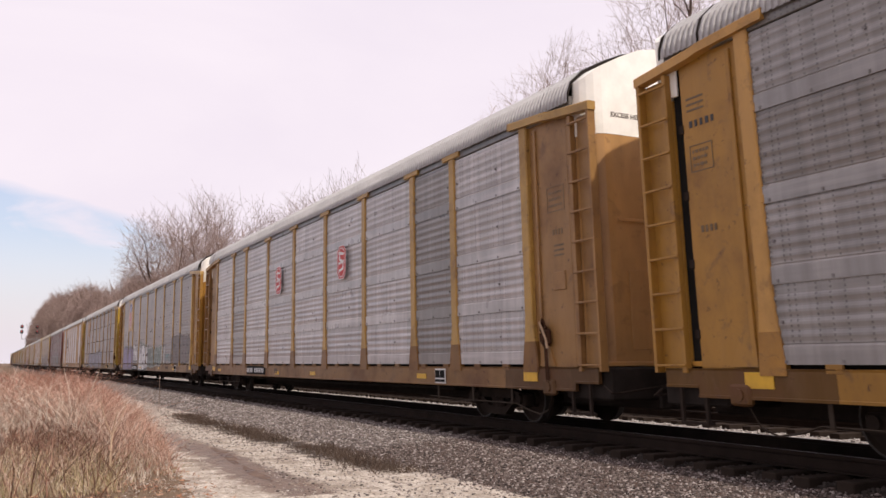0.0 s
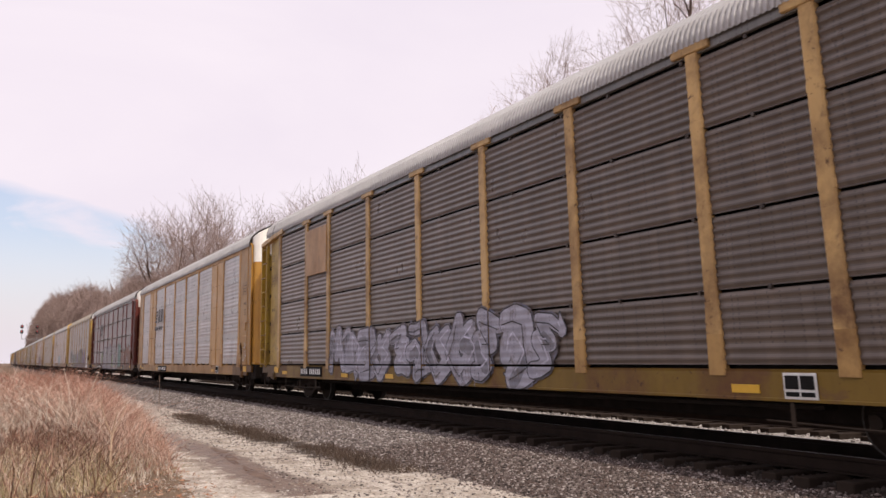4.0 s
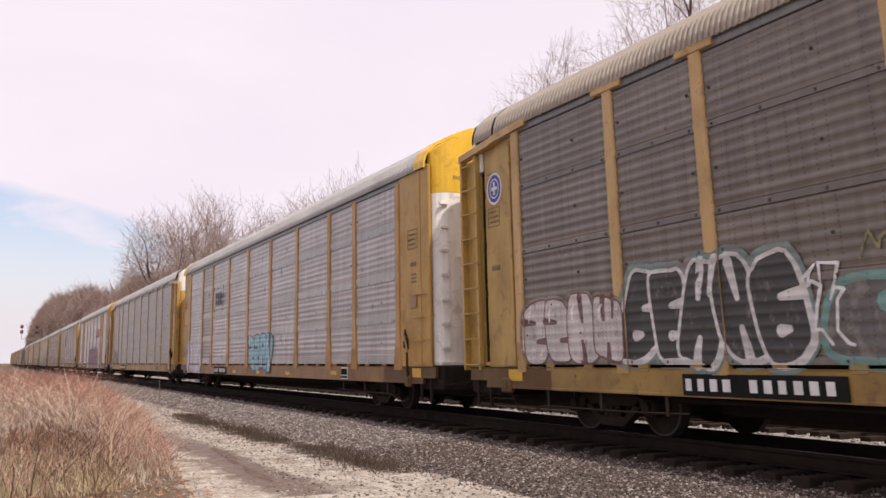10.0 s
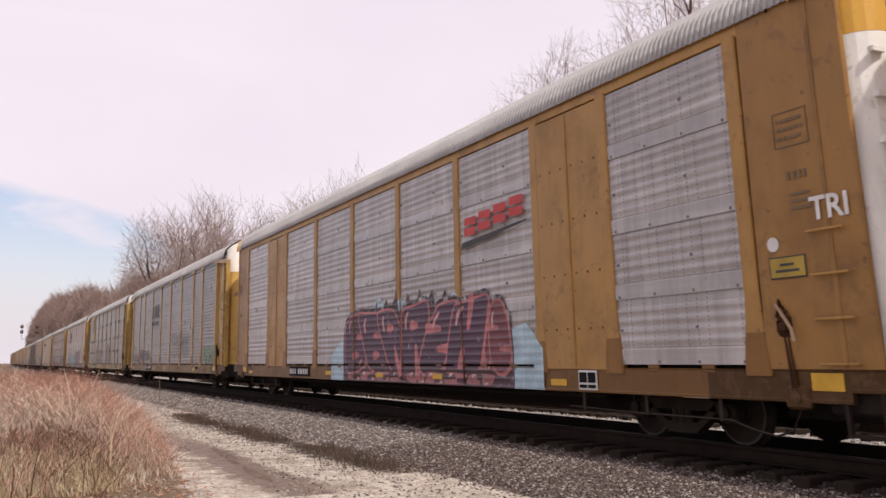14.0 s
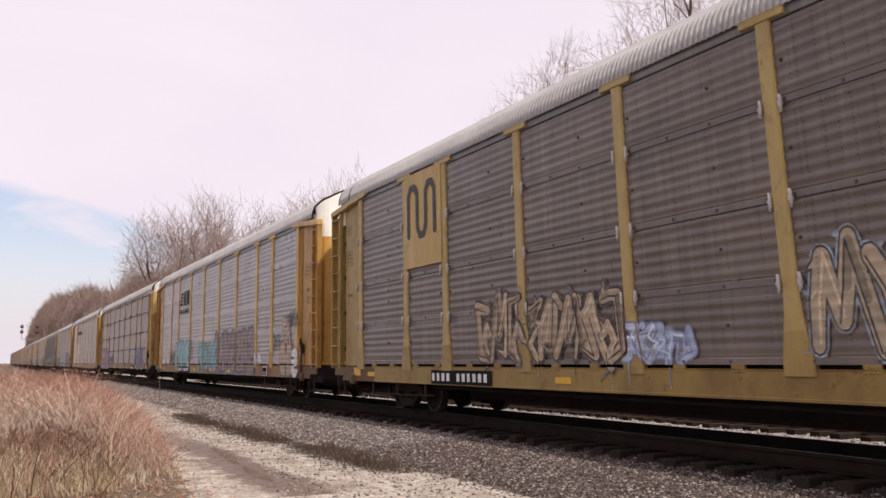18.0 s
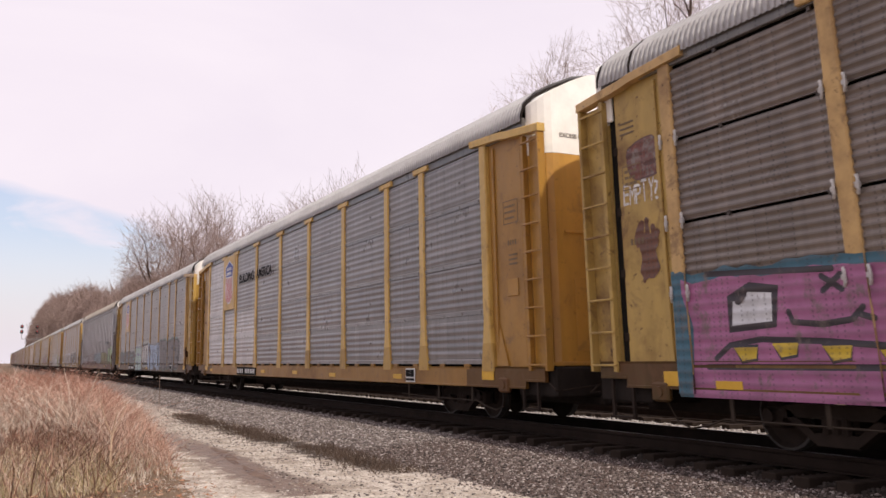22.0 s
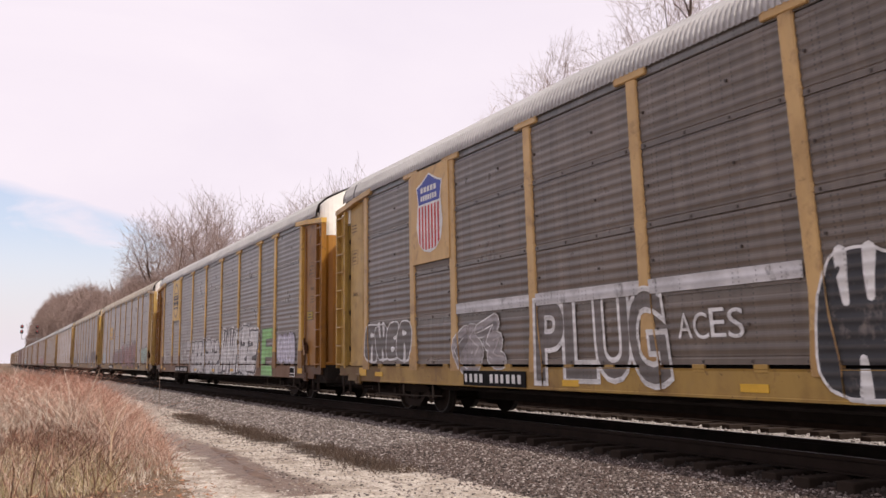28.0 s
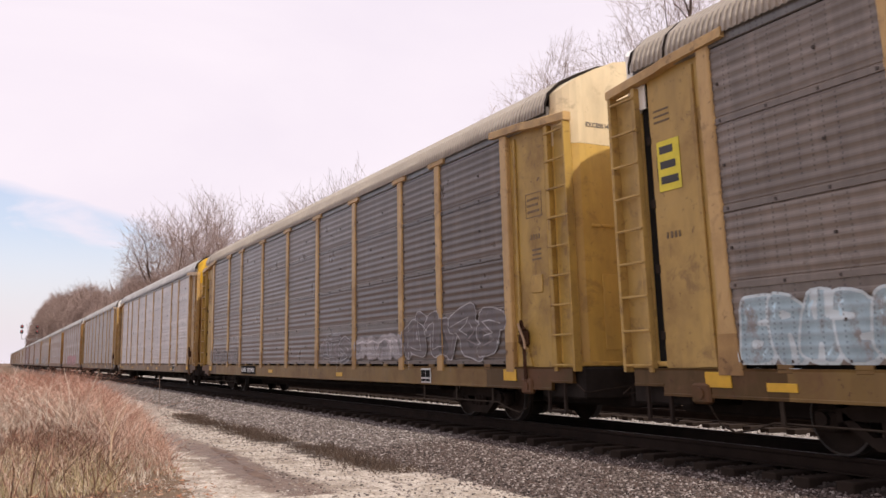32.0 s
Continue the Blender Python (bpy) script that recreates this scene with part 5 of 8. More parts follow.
def blob(root, x, z, r, fill, line, seed=0, sx=1.0):
    """A swollen cloud of paint with an outline."""
    rng = random.Random(seed)
    sh = Shape()
    lobes = [(-0.36, 0.72, 0.34), (0.36, 0.74, 0.36), (0.0, 0.35, 0.5), (-0.05, 0.0, 0.52), (-0.46, -0.42, 0.5), (0.46, -0.44, 0.55), (0.0, -0.72, 0.6), (-0.5, -0.75, 0.42), (0.62, -0.78, 0.42)]
    y = OUT
    for k, grow, dx in ((0, 0.075, 0.05), (0, 0.045, -0.01), (1, 0.0, 0.0)):
        for a, b, c in lobes:
            sh.disc(x + a * r * sx + dx, z + b * r, y, c * r + grow, 18, k)
            y -= 0.00005
        if k == 0 and dx < 0:
            y = sh.brush([(x - 0.62 * r * sx, z + 0.2 * r), (x - 0.92 * r * sx, z + 0.95 * r)], [0.22 * r, 0.02], y, 0)
    for pts in ([(-0.5, -0.12), (0.62, -0.1)], [(0.06, 0.42), (0.08, -0.15), (0.06, -0.95)], [(-0.55, 0.35), (-0.2, 0.52), (0.25, 0.45), (0.6, 0.12)], [(0.62, 0.1), (0.66, -0.5), (0.5, -0.85)], [(-0.9, -0.48), (-0.6, -0.5), (-0.35, -0.38)], [(-0.3, 0.2), (-0.15, 0.34), (0.05, 0.22)], [(0.2, 0.22), (0.4, 0.3), (0.5, 0.12)]):
        y = sh.brush([(x + a * r * sx, z + b * r + rng.uniform(-0.01, 0.01)) for a, b in pts], [0.03] * len(pts), y, 0)
    for j in range(12):
        t = 0.5236 * j
        y = sh.brush([(x + (-0.86 + 0.09 * math.cos(t + d)) * r * sx, z + (0.42 + 0.11 * math.sin(t + d)) * r) for d in (0.0, 0.5236)], [0.018, 0.018], y, 0)
    under = ground_tone(root)
    tagged(part("graffiti", lay(sh, root).mesh("graffiti", 2), [spray(line, under, 0.2), spray(fill, under, 0.2)], root, "pale swollen spray-painted shapes with dark outlines"), kind="stuff")


def lettering(root, text, x, z, size, material, lean=0.0, at=None):
    cu = bpy.data.curves.new("lettering", "FONT")
    cu.body, cu.size, cu.extrude, cu.shear = text, size, 0.0015, lean
    cu.offset = 0.022 * size
    tmp = bpy.data.objects.new("lettering", cu)
    me = bpy.data.meshes.new_from_object(tmp)
    bpy.data.objects.remove(tmp)
    me.materials.clear()
    me.materials.append(None)
    return part("lettering", me, material, root, at=at or pose(x, OUT - 0.001, z, 90))


def car(k, s):
    """One car carrier. s: its looks. Its space: x the way it goes, y away from the camera, z from the rail's top."""
    near = k <= 22
    root = new("autorack_car")
    tagged(root, s["label"], "railcar", "cars of the train")
    steel, rust = s["steel"], s.get("rust", 0.4)
    paint = car_paint(steel, rust)
    # far-off cars: distance haze is mixed into the post colour as grey
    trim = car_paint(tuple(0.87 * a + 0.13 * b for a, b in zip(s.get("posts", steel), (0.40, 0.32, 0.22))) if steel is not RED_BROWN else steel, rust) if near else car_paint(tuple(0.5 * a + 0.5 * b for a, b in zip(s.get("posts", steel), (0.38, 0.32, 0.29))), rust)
    fd = s.get("foot_dirt", 0.3)
    feet = car_paint(tuple((1 - fd) * a + fd * b for a, b in zip(s.get("posts", steel), (0.125, 0.05, 0.022))), min(1.0, rust + 0.2))
    sheets = s["sheets"]
    style = s.get("style", "band")
    part("underframe", underframe_mesh(), BLACK, root, "black steel underframe")
    # solid dark filler in place of the shaded hollow behind the sheets
    part("rack_inside", inside_mesh(), INSIDE, root, "near-black box filling the rack, its inner shade as colour")
    part("roof", roof_mesh(), ROOF_MATS[s.get("roof", "grey")], root, "arched corrugated metal roof", pose(0, 0, s.get("roof_up", 0.0)))
    SKIN[root.name] = s
    # brake dust and mud, with the shade low on the car darkening the colour
    mud_shade = car_paint(s.get("sills") or tuple(s.get("clean", 0.34) * a + (1 - s.get("clean", 0.34)) * b for a, b in zip(shade(steel, 0.8), (0.050, 0.021, 0.0085))), min(1.0, rust + 0.3), 0.05)
    mud_shade_end = car_paint(tuple(0.3 * a + 0.7 * b for a, b in zip(s.get("sills") or shade(steel, 0.8 * s.get("clean", 0.34)), (0.045, 0.02, 0.009))), 1.0, 0.04)
    for turn in (0, 180):
        part("side_sill", sill_mesh(s.get("sill", "plain")), mud_shade, root, "grimy muddied side sill, coloured darker for the shade low on the car", pose(0, 0, s.get("raise", 0.0), 0, 0, turn))
        for mirror in (1, -1):
            part("sill_end", sill_mesh("end"), mud_shade_end, root, "rusty end of the sill, coloured darker for the shade beside the truck", pose(0, 0, s.get("raise", 0.0), 0, 0, turn) @ Matrix.Diagonal((mirror, 1, 1, 1)))
    if style == "smooth":
        smooth_sides(root, s)
    else:
        for a, b in zip(EDGES, EDGES[1:]) if near and style != "slot" else ():
            for e in (-0.52, 0.52):
                part("sheet_rest", ledge_mesh(), mud_shade, root, at=pose((a + b) / 2 + e, 0, 0))
        for turn in (0, 180):
            part("eave_rail", flat_box(-13.3, 13.3, -1.46, -1.38, 4.83, 5.06, 0.01), s.get("eave") or sheet_paint((0.2, 0.195, 0.195)), root, at=pose(0, 0, 0, 0, 0, turn))
        foot = s.get("foot", 0.21)
        for i, x in enumerate(EDGES):
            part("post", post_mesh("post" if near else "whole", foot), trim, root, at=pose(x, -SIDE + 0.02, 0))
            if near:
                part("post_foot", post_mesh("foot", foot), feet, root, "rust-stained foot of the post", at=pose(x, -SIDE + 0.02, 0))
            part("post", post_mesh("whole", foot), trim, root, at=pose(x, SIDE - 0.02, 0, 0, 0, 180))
            if s.get("caps", True) and 0 < i < 9:
                part("post_cap", flat_box(-0.36, 0.36, -0.055, 0.05, 4.85, 4.97, 0.012), trim, root, at=pose(x, -SIDE + 0.015, 0))
        if s.get("hinges"):
            for x in EDGES:
                for z in SHEETS[1:-1]:
                    for e in (-1, 1):
                        part("hinge", hinge_mesh(), HINGE, root, at=pose(x + e * 0.155, -SIDE - 0.004, z))
        for i, (a, b) in enumerate(zip(EDGES, EDGES[1:])):
            w = round(b - a - 0.18, 3)
            if i in s.get("solid", ()):
                part("solid_panel", flat_box(a + 0.05, b - 0.05, -SIDE - 0.014, -SIDE + 0.06, 0.75, 4.80, 0.012), trim, root, "full-height painted steel panel")
                rivets = Shape()
                for z in (1.35, 2.2, 3.05, 3.9):
                    for j in range(6):
                        rivets.box(a + 0.2 + j * (b - a - 0.4) / 5 - 0.012, a + 0.2 + j * (b - a - 0.4) / 5 + 0.012, -SIDE - 0.022, -SIDE - 0.012, z, z + 0.03)
                tagged(part("rivets", rivets.mesh("rivets"), RUST, root, "rows of small rusty rivets"), kind="stuff")
                part("panel_fold", flat_box(a + 0.95, a + 1.0, -SIDE - 0.035, -SIDE, 0.8, 4.78, 0.008), trim, root)
            elif near:
                for j in range(4):
                    tone = s.get("tones", {}).get((i, j)) or s.get("tones", {}).get((i, -1)) or sheets
                    ob = part("side_sheet", sheet_mesh(w, round(SHEETS[j + 1] - SHEETS[j], 3), style, 0.20 if sum(tone) > 0.75 else 0.07), [sheet_paint(tone), BOLT_PALE if sum(tone) > 0.6 else BOLT, sheet_paint(s.get("seam") or shade(tone, 1.03), 0.3)], root, at=pose(a + 0.09, -SIDE + 0.016, SHEETS[j]))
            else:
                part("side_panel", bay_mesh(w, style), [sheet_paint(sheets), RUST], root, at=pose(a + 0.09, -SIDE + 0.016, 0))
            part("side_panel", bay_mesh(w, style), [sheet_paint(sheets), RUST], root, at=pose(b - 0.09, SIDE - 0.016, 0, 0, 0, 180))
        door = car_paint(shade(s.get("door", steel), 0.72), min(1.0, rust + 0.15))
        flush = 0.0 if s.get("ladder", True) else 0.078
        for mirror in (1, -1):
            for side in (1, -1):
                flip = Matrix.Diagonal((mirror, side, 1, 1))
                bay = part("end_bay", corner_mesh(), door, root, "painted end bay", at=flip)
                part("rib", flat_box(12.12, 12.19, -1.435, -1.398, 0.9, 4.75, 0.008), door, bay)
                for z in (1.15, 2.05, 2.95, 3.85) if s.get("ladder", True) and near and mirror == -1 else ():
                    part("hinge_lug", flat_box(13.06, 13.15, -1.415, -1.37, z, z + 0.12, 0.01), GRIMY, bay)
                if mirror == 1:
                    part("gap_plate", flat_box(13.06, 13.32, -1.396, -1.36, 0.80, 4.86, 0.004), door, bay)
                if s.get("ladder", True):
                    build_ladder(root, door, pose(mirror * 13.56, side * (-SIDE + 0.0), 0) @ flip, near and side == 1)
                if s.get("ladder", True):
                    part("header", header_mesh(), trim, root, at=flip)
                else:
                    part("end_panel", flat_box(12.0, 13.52 if mirror == 1 else 13.26, -1.475, -1.41, 0.76, 5.0, 0.02), door, root, "flush painted end panel", at=flip)
                    part("panel_fold", flat_box(13.05, 13.11, -1.49, -1.46, 0.8, 4.95, 0.008), door, root, at=flip)
                    for z in (0.82, 1.30, 1.78, 2.26):
                        part("grab_rung", flat_box(12.80, 13.30, -1.545, -1.515, z, z + 0.03, 0.006), trim, root, at=flip)
                if near and side == 1:
                    part("crew_step", steps_mesh(), GRIMY, root, at=flip)
    top = car_paint(s["cap"], 0.15) if s.get("cap") else WHITE
    for mirror in (1, -1):
        flip = Matrix.Diagonal((mirror, 1, 1, 1))
        end_paint = car_paint(s.get("end") or s.get("door", steel), 0.2)
        doors = part("end_door", end_door_mesh(), end_paint, root, "painted end doors", at=flip)
        part("hatch", flat_box(13.765, 13.785, -0.85, -0.35, 1.05, 2.25, 0.005), end_paint, doors)
        part("cross_bar", flat_box(13.765, 13.79, -1.0, 1.0, 3.0, 3.05, 0.005), end_paint, doors)
        part("door_seam", flat_box(13.765, 13.80, -0.02, 0.02, 0.9, 4.3, 0.006), end_paint, doors)
        part("threshold", flat_box(13.1, 13.81, -1.38, 1.38, 0.80, 0.87, 0.01), end_paint, doors)
        part("end_cap", end_cap_mesh(), top, root, "pale painted end above the doors", at=flip)
        part("end_platform", flat_box(12.7, 13.86, -1.36, 1.36, 0.30, 0.79, 0.03), BLACK, root, at=flip)
        part("roof_rim", rim_mesh(13.31, 0.03, 0.022), BLACK, root, "dark edge of the roof", at=flip)
        part("roof_seam", rim_mesh(12.55, 0.016, 0.034), BLACK, root, at=flip)
        if s["steel"] is RED_BROWN:
            part("lock_bar", flat_box(13.78, 13.83, -0.9, 0.1, 2.86, 2.97, 0.01), BLACK, doors, "black lock bar")
        if s.get("cap") and not s.get("ladder", True):
            for i in range(7):
                part("door_hinge", flat_box(13.72, 13.80, -1.34, -1.16, 0.0, 0.07, 0.008), end_paint, doors, at=pose(0, 0, 1.1 + 0.5 * i))
            part("roof_end", rim_mesh(12.9, 0.5, 0.045), top, root, "painted end sheet of the roof", at=flip)
        part("coupler", coupler_mesh(), GRIMY, root, at=flip)
        truck = part("truck", truck_mesh(), GRIMY, root, "grimy two-axle truck", at=pose(mirror * 10.0, 0, -SETTLED))
        for side in (1, -1):
            part("side_frame", side_frame_mesh(), GRIMY, truck, at=pose(0, -side * 1.0, 0, 0, 0, 0 if side == 1 else 180))
        for ax in (-0.88, 0.88):
            ws = part("wheelset", wheelset_mesh(), [GRIMY, TREAD], truck)
            ws.matrix_parent_inverse = Matrix.Translation((ax, 0, 0.425))
            WHEELSETS.append(ws)
    if near:
        if s.get("brake", True):
            brake = part("hand_brake", brake_mesh(), BRAKE, root, "dark rusty hand brake")
            part("lever", lever_mesh(), LEVER, brake, "worn pale brake lever")
        for mirror in (1, -1):
            part("jacking_pad", jacking_mesh(), mud_shade_end, root, at=Matrix.Diagonal((mirror, 1, 1, 1)))
            part("brake_pipe", pipe_mesh(), PIPE, root, at=Matrix.Diagonal((mirror, 1, 1, 1)))
        rng = random.Random(k)
        for x in (-11.2, -6.0, -3.2, 0.3, 3.4, 7.6):
            if rng.random() < 0.72:
                part("reflector", flat_box(-0.22, 0.22, OUT + 0.04, OUT + 0.052, 0.52, 0.62, 0.002), REFLECTOR, root, "yellow reflective patch", pose(x + rng.uniform(-0.2, 0.2), 0, rng.uniform(-0.03, 0.03)))
        bx = s.get("board", 8.25)
        part("data_board", flat_box(bx, bx + 0.46, OUT + 0.03, OUT + 0.045, 0.45, 0.74, 0.003), LETTER_WHITE, root, "white framed data board")
        for a, b in ((0.03, 0.215), (0.245, 0.43)):
            part("data_field", flat_box(bx + a, bx + b, OUT + 0.02, OUT + 0.032, 0.56, 0.71, 0.002), PLATE_BLACK, root)
            part("data_field", flat_box(bx + a, bx + b, OUT + 0.02, OUT + 0.032, 0.48, 0.53, 0.002), PLATE_BLACK, root)
        ink = s.get("ink", INK)
        if style != "smooth":
            px = 11.62 if s.get("ladder", True) else 12.60
            part("reflector", flat_box(px, px + 0.42, OUT + 0.04, OUT + 0.052, 0.55, 0.74, 0.002), REFLECTOR, root, "broad yellow reflective patch")
            part("reflector", flat_box(-12.3, -11.86, OUT + 0.04, OUT + 0.052, 0.55, 0.74, 0.002), REFLECTOR, root, "broad yellow reflective patch")
            bars(root, "small_lettering", 12.58, 2.9, 0.32, 0.09, 4, ink, k, y=-1.403 - flush)
            bars(root, "small_lettering", -12.88, 2.5, 0.32, 0.09, 4, ink, k + 3, y=-1.403 - flush)
            for z in (2.55, 2.63, 2.71):
                part("small_lettering", flat_box(12.6, 12.88, -1.406 - flush, -1.402 - flush, z, z + 0.03, 0.0), ink, root)
            framed_notice(root, 12.45, 3.28, 0.5, 0.42, -1.4025 - flush, k)
            for z in (4.12, 4.2, 4.28):
                part("small_lettering", flat_box(-12.98, -12.66, -1.406 - flush, -1.402 - flush, z, z + 0.028, 0.0), ink, root)
            framed_notice(root, -12.98, 3.3, 0.42, 0.36, -1.4025 - flush, k + 7)
            if s.get("notice"):
                nx, nz, badge = s["notice"]
                part("notice_frame", flat_box(nx, nx + 0.52, -1.412 - flush, -1.402 - flush, nz, nz + 0.25, 0.003), LETTER_DARK, root)
                part("notice", flat_box(nx + 0.015, nx + 0.505, -1.416 - flush, -1.408 - flush, nz + 0.015, nz + 0.235, 0.003), NOTICE, root, "dull yellow notice with dark lines")
                for z, w in ((0.14, 0.2), (0.07, 0.34)):
                    part("small_lettering", flat_box(nx + 0.26 - w / 2, nx + 0.26 + w / 2, -1.4185 - flush, -1.415 - flush, nz + z, nz + z + 0.03, 0.0), LETTER_DARK, root)
                if badge:
                    part("badge", Shape().tube([(nx + 0.08, -1.412 - flush, nz + 0.40), (nx + 0.08, -1.40 - flush, nz + 0.40)], 0.085, 20).mesh("badge"), LETTER_WHITE, root, "small round white badge")
            else:
                part("card_holder", flat_box(12.55, 12.9, -1.42 - flush, -1.40 - flush, 2.0, 2.3, 0.01), car_paint(shade(steel, 0.8), 0.5), root)
        if k and s.get("height_words", True):
            turn = Matrix.Translation((13.774, -1.02, 4.66)) @ pose(0, 0, 0, 90, 0, 90)
            lettering(root, "EXCESS HEIGHT CAR", 0, 0, 0.105, plain("letter_brown", (0.16, 0.13, 0.11)), at=turn)
    for f, *args in s.get("art", ()):
        if near or f in (graffiti, logo_plate):
            if isinstance(args[-1], dict):
                f(root, *args[:-1], **args[-1])
            else:
                f(root, *args)
    return root


SMOOTH_RIBS = [-12.98 + 1.125 * i for i in range(23)]


def smooth_sides(root, s):
    """Sides of flat sheets with many narrow uprights."""
    tone = sheet_paint(s["sheets"], 0.3, 0.14)
    low = sheet_paint((0.15, 0.12, 0.11), 0.35, 0.1)
    rib = car_paint((0.20, 0.175, 0.165), 0.2)
    grey = car_paint(s["steel"], 0.25)
    for turn in (0, 180):
        part("eave_rail", flat_box(-13.9, 13.9, -1.475, -1.38, 4.74, 5.03, 0.01), grey, root, at=pose(0, 0, 0, 0, 0, turn))
    w = SMOOTH_RIBS[1] - SMOOTH_RIBS[0]
    for x in SMOOTH_RIBS[:-1]:
        for turn in (0, 180):
            part("side_panel", flat_box(0.03, round(w, 3) - 0.03, -1.44, -1.40, 2.62, 4.76, 0.01), tone, root, at=pose(0, 0, 0, 0, 0, turn) @ pose(x, 0, 0))
            part("side_panel", flat_box(0.03, round(w, 3) - 0.03, -1.437, -1.40, 0.98, 2.61, 0.01), low, root, at=pose(0, 0, 0, 0, 0, turn) @ pose(x, 0, 0))
    for x in SMOOTH_RIBS:
        part("upright", flat_box(-0.045, 0.045, -1.475, -1.40, 0.95, 4.80, 0.015), rib, root, at=pose(x, 0, 0))
        part("upright", flat_box(-0.045, 0.045, -1.475, -1.40, 0.95, 4.80, 0.015), rib, root, at=pose(x, 0, 0, 0, 0, 180) @ pose(0, 0, 0))
    part("warning_stripe", flat_box(12.02, 12.12, -1.482, -1.47, 0.62, 1.9, 0.003), STICKER, root, "yellow upright stripe")
    part("placard", flat_box(12.72, 12.98, -1.50, -1.49, 0.92, 1.04, 0.002), LETTER_WHITE, root, "small white placard")
    for mirror in (1, -1):
        for side in (1, -1):
            flip = Matrix.Diagonal((mirror, side, 1, 1))
            part("corner_post", flat_box(11.86, 12.22, -1.478, -1.40, 0.72, 4.86, 0.02), grey, root, at=flip)
            part("end_bay", flat_box(12.26, 13.86, -1.47, -1.40, 0.72, 5.0, 0.015), grey, root, "plain grey end panel", at=flip)
            build_ladder(root, rib, pose(mirror * 13.35, side * -1.50, 0) @ flip, side == 1, 0.72, 2.95)
            part("hand_hold", flat_box(13.05, 13.5, -1.53, -1.47, 3.0, 3.12, 0.02), BLACK, root, at=flip)


def part_block(root, x0, x1, z0, z1, fill, line, seed):
    """A broad painted block with ragged edges, pale patches and dark strokes."""
    rng = random.Random(seed)
    sh = Shape()
    n = 26
    top = [(x0 + (x1 - x0) * i / n, z1 + rng.uniform(-0.05, 0.05)) for i in range(n + 1)]
    for (xa, za), (xb, zb) in zip(top, top[1:]):
        sh.face([(xa, OUT, z0), (xb, OUT, z0), (xb, OUT, zb + 0.05), (xa, OUT, za + 0.05)], 1)
        if xa > x0 + 0.05 and xb < x1 - 0.05:
            sh.face([(xa, OUT - 0.0005, z0), (xb, OUT - 0.0005, z0), (xb, OUT - 0.0005, zb - 0.06), (xa, OUT - 0.0005, za - 0.06)], 0)
    y = OUT - 0.001
    m = x0 + 1.15
    y = sh.brush([(x0 + 0.05, z1 + 0.04), (x0 + 0.25, z0 + 0.9), (x0 + 0.2, z0)], [0.05, 0.09, 0.05], y, 1)
    for pts, wide, mat in (([(-0.16, 1.28), (0.52, 1.32), (0.58, 1.68), (0.2, 1.72), (-0.12, 1.6)], 0.13, 4), ([(-0.12, 1.33), (0.48, 1.36), (0.5, 1.62), (0.18, 1.64), (-0.06, 1.55)], 0.07, 2)):
        fan(sh, [(m + a, b) for a, b in pts], y, mat, wide * 0.6)
        y -= 0.0001
    y = sh.brush([(m + 0.0, 1.6), (m + 0.1, 1.66)], [0.07, 0.05], y, 4)
    for pts in ([(1.25, 1.78), (1.5, 1.62)], [(1.5, 1.78), (1.25, 1.62)], [(0.75, 1.42), (0.8, 1.3), (1.2, 1.26), (1.6, 1.3), (1.75, 1.42)], [(1.7, 1.35), (1.85, 1.3)], [(-0.45, 0.9), (-0.2, 1.06), (0.3, 1.12), (1.2, 1.08), (2.2, 1.0), (3.0, 1.0)], [(-0.6, 0.8), (3.6, 0.8)], [(-0.5, 1.95), (1.4, 1.85)], [(2.3, 1.85), (2.7, 1.6), (3.4, 1.55)], [(2.6, 1.35), (3.5, 1.3)]):
        y = sh.brush([(m + a, b) for a, b in pts], [0.035] * len(pts), y, 4)
    for a, b in ((0.0, 1.03), (0.6, 1.07), (1.3, 1.03), (2.0, 0.98)):
        for k, (g, mat) in enumerate(((0.035, 4), (0.0, 3))):
            fan(sh, [(m + a - 0.02, b - 0.16), (m + a + 0.2, b - 0.13), (m + a + 0.24, b), (m + a - 0.14, b)], y, mat, g)
            y -= 0.0001
    tagged(part("graffiti", lay(sh, root).mesh("graffiti", 5), [spray(shade(fill, 0.72), UMBER), spray(line, UMBER), spray((0.62, 0.62, 0.64), UMBER), spray((0.55, 0.38, 0.03), UMBER), spray((0.03, 0.022, 0.03), UMBER)], root, "broad pink spray-painted block with dark and pale patches"), kind="stuff")


def pale_band(root, x0, x1, z0, z1):
    part("painted_band", flat_box(x0, x1, OUT + 0.03, OUT + 0.044, z0, z1, 0.003), spray((0.58, 0.57, 0.58)), root, "pale painted stripe along the side")


WHEELSETS = []
CARS = []

